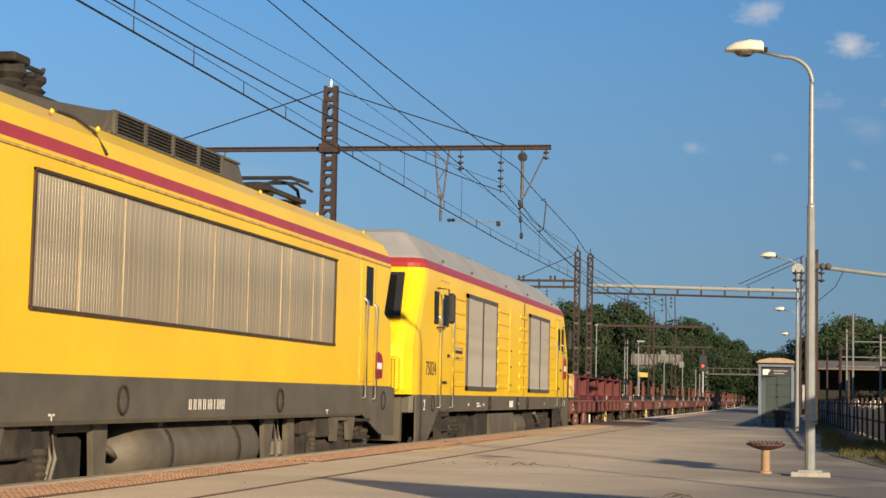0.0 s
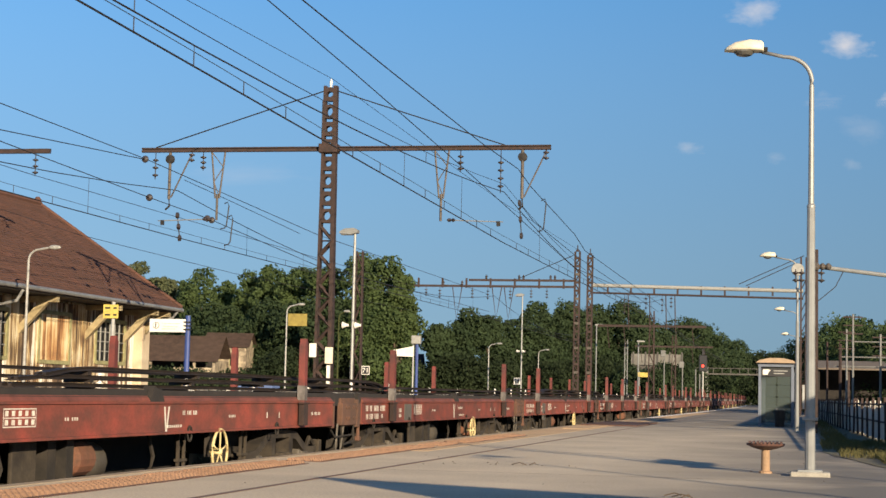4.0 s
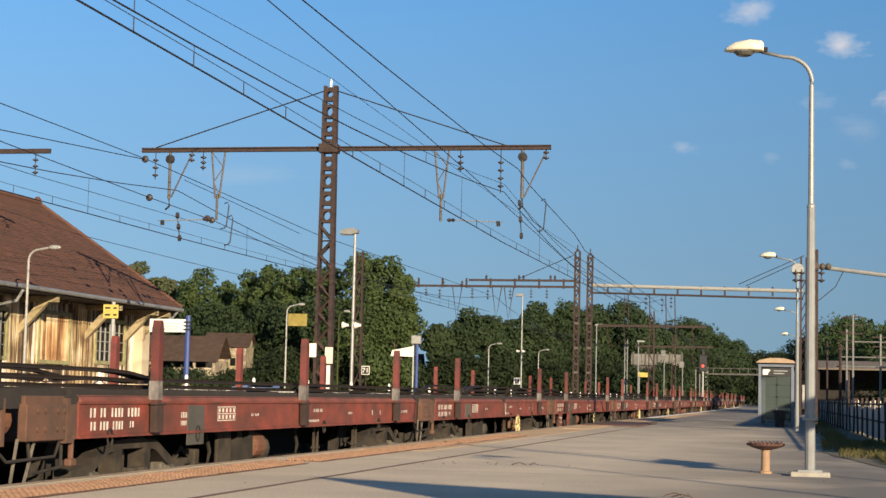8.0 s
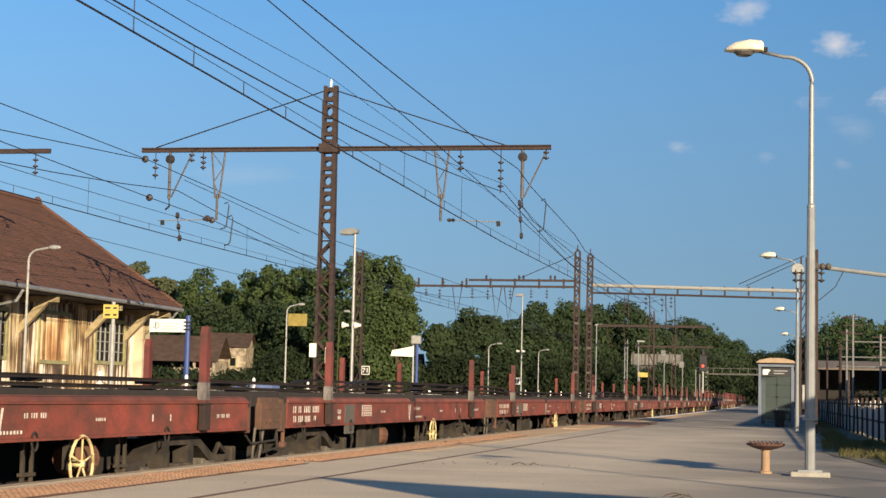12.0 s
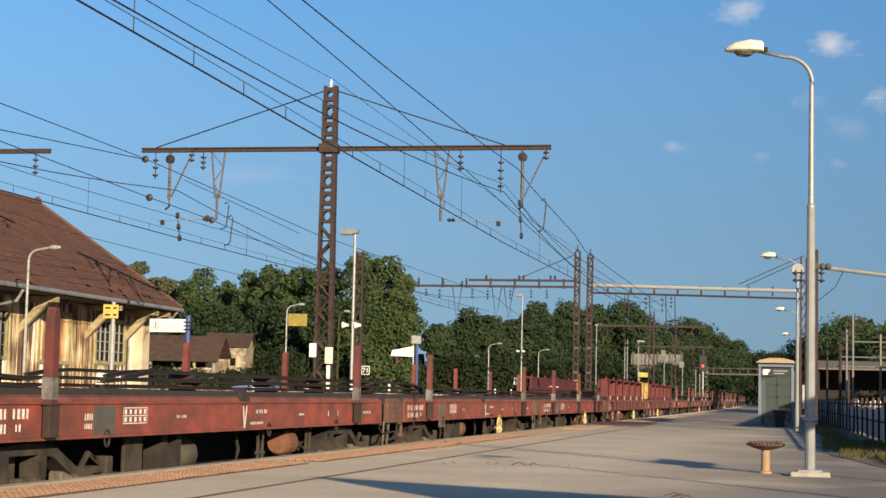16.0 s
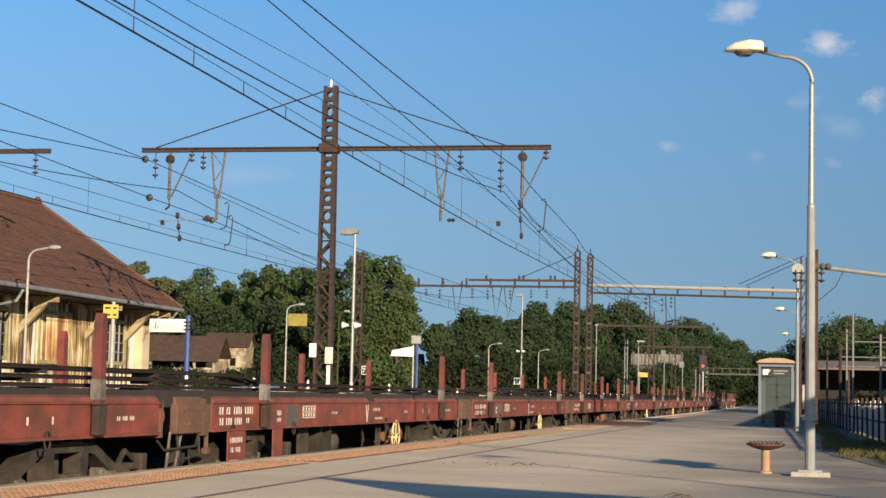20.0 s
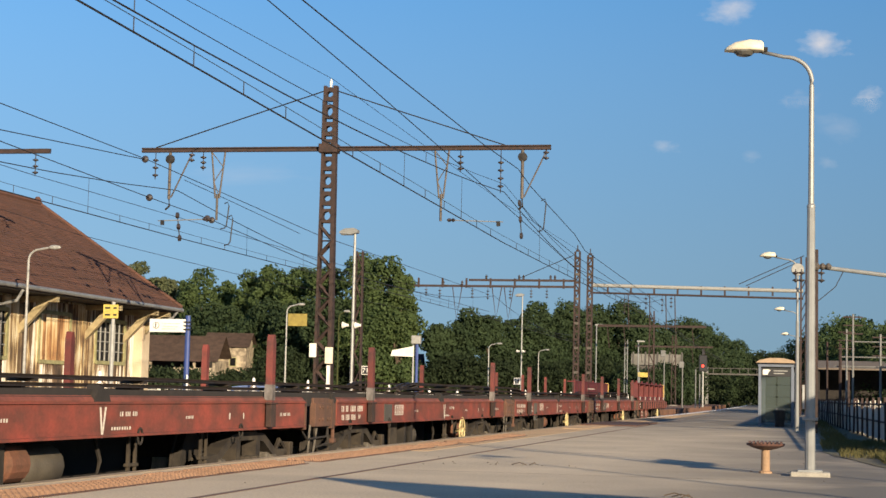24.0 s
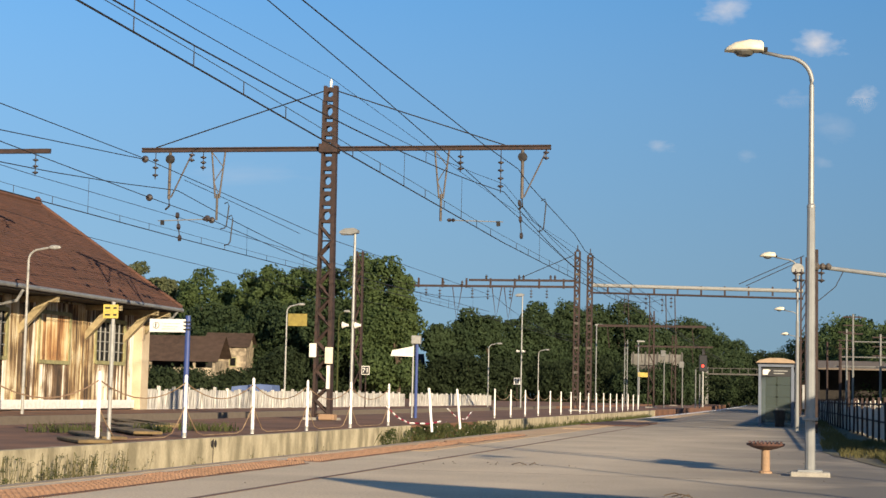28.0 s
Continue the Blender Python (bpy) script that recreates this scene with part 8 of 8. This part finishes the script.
    part("roof", prism([(-1.0, 2.72), (-1.0, 2.82), (3.2, 3.35), (3.2, 3.25)], "x", -0.5, 11.0), "sleeper", e, "dull brown sheet roof")
    # walls coloured near black in place of the shade inside the shed
    part("back_wall", B((-0.5, 11, 2.9, 3.1, -0.7, 3.2)), "deck", e)
    part("end_wall", B((-0.5, -0.4, -0.6, 2.9, -0.7, 2.7)), "deck", e)
    for x in (1.2, 4.0, 7.0, 10.0):
        part("post", B((x, x + 0.14, -0.7, -0.55, -0.7, 2.7)), "rust", e)


open_shed()

# poles and pipes behind the fence
for x, y, h, cross in ((1.18, 75.0, 3.4, 0), (1.75, 75.0, 3.3, 0), (1.97, 74.0, 3.9, 0.35), (2.2, 73.0, 4.5, 0.4), (3.0, 66, 3.4, 0.3)):
    e = thing("steel_pole", x, y, -0.7, "grey steel pole with short crossbars behind the fence", "pole", "poles behind the fence")
    part("pole", T([(0, 0, 0), (0, 0, h + 0.7)], 0.045, 6), "polegrey" if cross else "rust", e)
    if cross:
        for k in range(3):
            part("crossbar", B((-cross, cross, -0.03, 0.03, h + 0.55 - k * 0.35, h + 0.6 - k * 0.35)), "rust", e)
pr = thing("pipe_rack", 1.5, 75.2, -0.7, "thin grey pipes on posts behind the fence", "pipe rack")
for x in (0.2, 1.9, 3.6):
    part("post", T([(x, 0, 0), (x, 0, 4.1)], 0.03, 5), "rust", pr)
for z, a, b in ((4.12, 0.7, 3.7), (3.46, 0.2, 3.7), (3.05, 0.0, 3.7)):
    part("pipe", T([(a, 0, z), (b, 0.4, z)], 0.03, 5), "polegrey", pr)

# unseen boards and a lamp, added beside the camera to throw shadows ahead
s = thing("notice_board", 5.37, 3.22, 0, "unseen grey board on two posts, added for its shadow", "notice board", rz=-24)
for x in (-1.5, 1.5):
    part("post", T([(x, 0, 0), (x, 0, 3.4)], 0.04, 8), "paintgrey", s)
part("board", B((-2.2, 1.6, -0.03, 0.03, 2.3, 3.4), bevel=0.01), "paintgrey", s)
s = thing("platform_sign", 3.52, 14.44, 0, "unseen long grey board on a tall post, added for its shadow", "sign", "platform signs")
part("post", T([(0, 0, 0), (0, 0, 3.6)], 0.035, 8), "paintgrey", s)
part("board", B((-0.02, 0.02, -0.77, 0.77, 1.98, 2.32), bevel=0.008), "paintgrey", s)
street_lamp(6.24, 6.45, 4.7, 0.46, True, "grey platform lamp beside the camera", "platform lamps", 0.40, rz=180)
tagged(part("forecourt", B((1.56, 10.0, -20.0, 18.3, -0.7, -0.001)), "asphalt"), "plain grey asphalt forecourt beside the platform", "forecourt", kind="structure")


# ---- weeds and grass ----
def blades(name, spots, n, hmin, hmax, width, material, label, lean=0.35, seed=1):
    """Many thin blades round the spots (x, y, z, rx, ry)."""
    rng = np.random.default_rng(seed)
    pick = rng.integers(0, len(spots), n)
    S = np.array(spots, float)[pick]
    base = S[:, :3] + np.stack([rng.uniform(-1, 1, n) * S[:, 3], rng.uniform(-1, 1, n) * S[:, 4], np.zeros(n)], 1)
    h = rng.uniform(hmin, hmax, n)
    a = rng.uniform(0, 2 * np.pi, n)
    side = np.stack([np.cos(a), np.sin(a), np.zeros(n)], 1) * width
    tip = base + np.stack([rng.normal(0, lean, n) * h, rng.normal(0, lean, n) * h, h], 1)
    mid = (base + tip) / 2 + np.stack([np.zeros(n), np.zeros(n), 0.12 * h], 1)
    v = np.stack([base - side, base + side, mid + side * 0.8, tip, mid - side * 0.8], 1).reshape(-1, 3)
    me = bpy.data.meshes.new(name)
    me.from_pydata(v.tolist(), [], np.arange(5 * n).reshape(n, 5).tolist())
    me.materials.append(M[material])
    return tagged(new(name, me), label, "weeds", kind="stuff")


def wall_plants():
    """Thin-stemmed plants with small leaves and seed heads in front of the edge wall."""
    rng = random.Random(12)
    stems = bmesh.new()
    lobes = []
    for k in range(150):
        y = rng.gauss(20.3, 1.5) if k < 110 else rng.uniform(16, 36)
        x, h = -9.20 + rng.uniform(-0.05, 0.14), rng.uniform(0.12, 0.50) * (1.0 if y < 24 else 0.55)
        lean = rng.uniform(-0.10, 0.10)
        tube(stems, [(x, y, -0.72), (x, y + lean * 0.3, -0.55 + h * 0.5), (x + 0.02, y + lean, -0.55 + h)], 0.004, 3)
        for f in (0.45, 0.7, 0.95):
            if rng.random() < 0.75:
                lobes.append((x + rng.uniform(-0.03, 0.05), y + lean * f + rng.uniform(-0.04, 0.04), -0.55 + h * f, rng.uniform(0.02, 0.05)))
        lobes.append((x, y, -0.60 + rng.uniform(0, 0.12), rng.uniform(0.05, 0.10)))
    tagged(part("weed_stems", stems, "grass"), "thin dry weed stems before the edge wall", "weeds", kind="stuff")
    for m, n, s, sd, label in (("weed", 4200, 0.013, 31, "small weed leaves before the edge wall"), ("leafdark", 2600, 0.012, 32, "dark weed leaves before the edge wall"), ("mark", 420, 0.008, 33, "pale seed heads before the edge wall")):
        me = leaf_cloud(lobes, n, s, sd)
        me.materials.append(M[m])
        tagged(new("weed_leaves", me), label, "weeds", kind="stuff")


wall_plants()
blades("weeds", [(-9.2, 38 + i * 1.5, -0.4, 0.25, 1.2) for i in range(9)] + [(-9.1, 50, -0.45, 0.2, 3)], 600, 0.12, 0.45, 0.006, "weed", "tall weeds on the broken bank", seed=3)


def bank_plants():
    rng = random.Random(14)
    lobes = [(-9.15 + rng.uniform(-0.22, 0.15), 37.3 + 14 * rng.random() ** 0.8, -0.45 + rng.uniform(0, 0.36), rng.uniform(0.05, 0.16)) for k in range(130)]
    for m, n, s, sd in (("weed", 6500, 0.028, 41), ("leafdark", 5000, 0.026, 42), ("mark", 260, 0.018, 43)):
        me = leaf_cloud(lobes, n, s, sd)
        me.materials.append(M[m])
        tagged(new("weed_leaves", me), "leafy weeds on the broken bank", "weeds", kind="stuff")


bank_plants()
blades("weeds", [(-9.1, 54 + i * 3.0, -0.55, 0.2, 2.0) for i in range(18)], 2200, 0.15, 0.45, 0.014, "weed", "weeds along the far edge wall", seed=4)
blades("grass", [(0.75, 31.5, 0.0, 0.35, 2.5), (1.25, 33, 0, 0.35, 1.3), (1.0, 27.5, 0, 0.4, 2.5), (1.3, 24.0, 0, 0.2, 1.6), (0.75, 38, 0, 0.22, 5), (0.75, 55, 0, 0.25, 15), (0.8, 75, 0, 0.25, 20)], 4500, 0.04, 0.14, 0.008, "grass", "dry grass strip behind the platform", seed=5)
blades("weeds", [(-10.9, 30.5, 0.0, 0.5, 0.4), (-12.2, 27.0, 0.0, 0.5, 0.6), (-11.2, 28.5, 0, 0.3, 0.3)], 700, 0.05, 0.20, 0.010, "weed", "tuft of weeds on the island platform", seed=6)
tagged(part("verge", B((0.45, 3.2, 31.5, 150, -0.5, 0.012)), "ground"), "bare earth verge with dry grass", "verge", kind="structure")


def patch(name, outline, material, label, category, z=0.008, seed=0):
    """A thin layer on the platform with an uneven rim."""
    bm = bmesh.new()
    vs = []
    for (xa, ya), (xb, yb) in zip(outline, outline[1:] + outline[:1]):
        for k in range(10):
            f = k / 10
            x, y = xa + (xb - xa) * f, ya + (yb - ya) * f
            vs.append(bm.verts.new((x + 0.07 * noise.noise((x * 2.1, y * 0.9, seed)), y + 0.25 * noise.noise((x * 1.7, y * 0.7, seed + 9)), z)))
    bm.faces.new(vs)
    bmesh.ops.triangulate(bm, faces=bm.faces[:])
    bmesh.ops.recalc_face_normals(bm, faces=bm.faces)
    return tagged(part(name, bm, material), label, category, kind="structure")


patch("verge", [(1.5, 18.8), (1.5, 31.4), (0.5, 31.4), (0.32, 28.1), (1.02, 21.9)], "ground", "bare earth verge with dry grass", "verge")
# plain wall added out of view beside the platform, to shade its far part
tagged(part("wall_station", B((4.2, 4.6, 44.0, 84.0, -0.7, 2.71)), "plaster"), "plain rendered station wall beside the platform", "wall", kind="structure")


def debris():
    """Crumbs, small stones and twigs scattered on the platform."""
    rng = random.Random(21)
    bm = bmesh.new()
    for k in range(60):
        x, y = rng.uniform(-4.9, 0.6), 11 + 26 * rng.random() ** 1.3
        if rng.random() < 0.4:
            x, y = -3.4 + rng.gauss(0, 0.5), 19.5 + rng.gauss(0, 0.25)
        r = rng.uniform(0.006, 0.015)
        ring = [bm.verts.new((x + r * math.cos(a) * rng.uniform(0.7, 1.2), y + r * math.sin(a) * rng.uniform(0.7, 1.2), 0.0)) for a in [2 * math.pi * j / 5 for j in range(5)]]
        top = bm.verts.new((x, y, r * rng.uniform(0.5, 0.9)))
        for j in range(5):
            bm.faces.new((ring[j], ring[(j + 1) % 5], top))
    for x, y, a in ((-1.07, 14.0, 0.4), (-1.0, 13.9, -0.5), (-0.92, 13.8, 0.9), (-3.2, 19.2, 0.2), (-3.0, 19.25, 1.0)):
        tube(bm, [(x, y, 0.012), (x + 0.09 * math.cos(a), y + 0.09 * math.sin(a), 0.035), (x + 0.17 * math.cos(a + 0.3), y + 0.17 * math.sin(a + 0.3), 0.012)], 0.005, 4)
    bmesh.ops.recalc_face_normals(bm, faces=bm.faces)
    tagged(part("debris", bm, "bark"), "dark crumbs, stones and twigs on the platform", "debris", kind="stuff")


debris()


# ---- clouds ----
def cloud_material(most):
    """Thin evening cloud; most: how dense it gets in its heart."""
    m = bpy.data.materials.new("cloud")
    m.use_nodes = True
    nt = m.node_tree
    N, L = nt.nodes, nt.links
    N.remove(N["Principled BSDF"])
    tc = N.new("ShaderNodeTexCoord")
    ln = N.new("ShaderNodeVectorMath")
    ln.operation = "LENGTH"
    L.new(tc.outputs["Object"], ln.inputs[0])
    ns = N.new("ShaderNodeTexNoise")
    ns.inputs["Scale"].default_value, ns.inputs["Detail"].default_value, ns.inputs["Roughness"].default_value = 1.6, 8, 0.62
    oi = N.new("ShaderNodeObjectInfo")
    ad = N.new("ShaderNodeVectorMath")
    ad.operation = "ADD"
    sc = N.new("ShaderNodeVectorMath")
    sc.operation = "SCALE"
    sc.inputs[0].default_value = (37, 21, 11)
    L.new(oi.outputs["Random"], sc.inputs["Scale"])
    L.new(tc.outputs["Object"], ad.inputs[0])
    L.new(sc.outputs[0], ad.inputs[1])
    L.new(ad.outputs[0], ns.inputs["Vector"])
    mr = N.new("ShaderNodeMapRange")
    mr.inputs["From Min"].default_value, mr.inputs["From Max"].default_value = 0.0, 1.0
    mr.inputs["To Min"].default_value, mr.inputs["To Max"].default_value = 0.42, -0.36
    L.new(ln.outputs["Value"], mr.inputs[0])
    sm = N.new("ShaderNodeMath")
    sm.operation = "ADD"
    L.new(ns.outputs["Fac"], sm.inputs[0])
    L.new(mr.outputs[0], sm.inputs[1])
    rp = N.new("ShaderNodeValToRGB")
    rp.color_ramp.elements[0].position, rp.color_ramp.elements[1].position = 0.48, 0.98
    rp.color_ramp.elements[1].color = (most, most, most, 1)
    L.new(sm.outputs[0], rp.inputs[0])
    tr = N.new("ShaderNodeBsdfTransparent")
    em = N.new("ShaderNodeEmission")
    em.inputs[0].default_value, em.inputs[1].default_value = (0.92, 0.86, 0.84, 1), 0.55
    mx = N.new("ShaderNodeMixShader")
    L.new(rp.outputs[0], mx.inputs[0])
    L.new(tr.outputs[0], mx.inputs[1])
    L.new(em.outputs[0], mx.inputs[2])
    L.new(mx.outputs[0], N["Material Output"].inputs[0])
    return m


CLOUD = {q: cloud_material(q) for q in (0.72, 0.55, 0.26, 0.13)}
CLOUDS = []
# bearing offsets in metres on a plane 2,000 m off, with half width and half height
EYE_AXIS = VIEW.to_3x3()
for px, py, w, h, q in ((1345, 18, 86, 48, 0.55), (1508, 80, 88, 50, 0.72), (1465, 184, 62, 30, 0.26), (1590, 180, 52, 40, 0.55), (1535, 228, 90, 50, 0.13), (1228, 262, 50, 24, 0.26), (1378, 280, 34, 20, 0.13), (1515, 292, 36, 20, 0.13), (440, 310, 240, 44, 0.13)):
    way = EYE_AXIS @ Vector(((px - 784) / 3000, (441 - py) / 3000, -1))
    at = Vector((0, 0, 0.8)) + way * 2000
    me = bpy.data.meshes.new("cloud")
    me.from_pydata([(-1, -1, 0), (1, -1, 0), (1, 1, 0), (-1, 1, 0)], [], [(0, 1, 2, 3)])
    me.materials.append(CLOUD[q])
    c = tagged(new("cloud", me), "small thin white evening cloud" if py < 240 else "faint wisp of evening cloud", "cloud", "clouds")
    c.scale = (w * 2000 / 3000, h * 2000 / 3000, 1)
    c.visible_shadow = False
    CLOUDS.append((c, at, 0.0 if px < 1000 else 1.0))


def drift():
    turn = VIEW.to_3x3().to_4x4()
    for c, at, s in CLOUDS:
        step = EYE_AXIS @ Vector((-60 / 3000 * 2000, 4 / 3000 * 2000, 0)) * s
        walk(c, [(0.0, Matrix.Translation(at) @ turn), (28.0, Matrix.Translation(at + step) @ turn)])


motions()
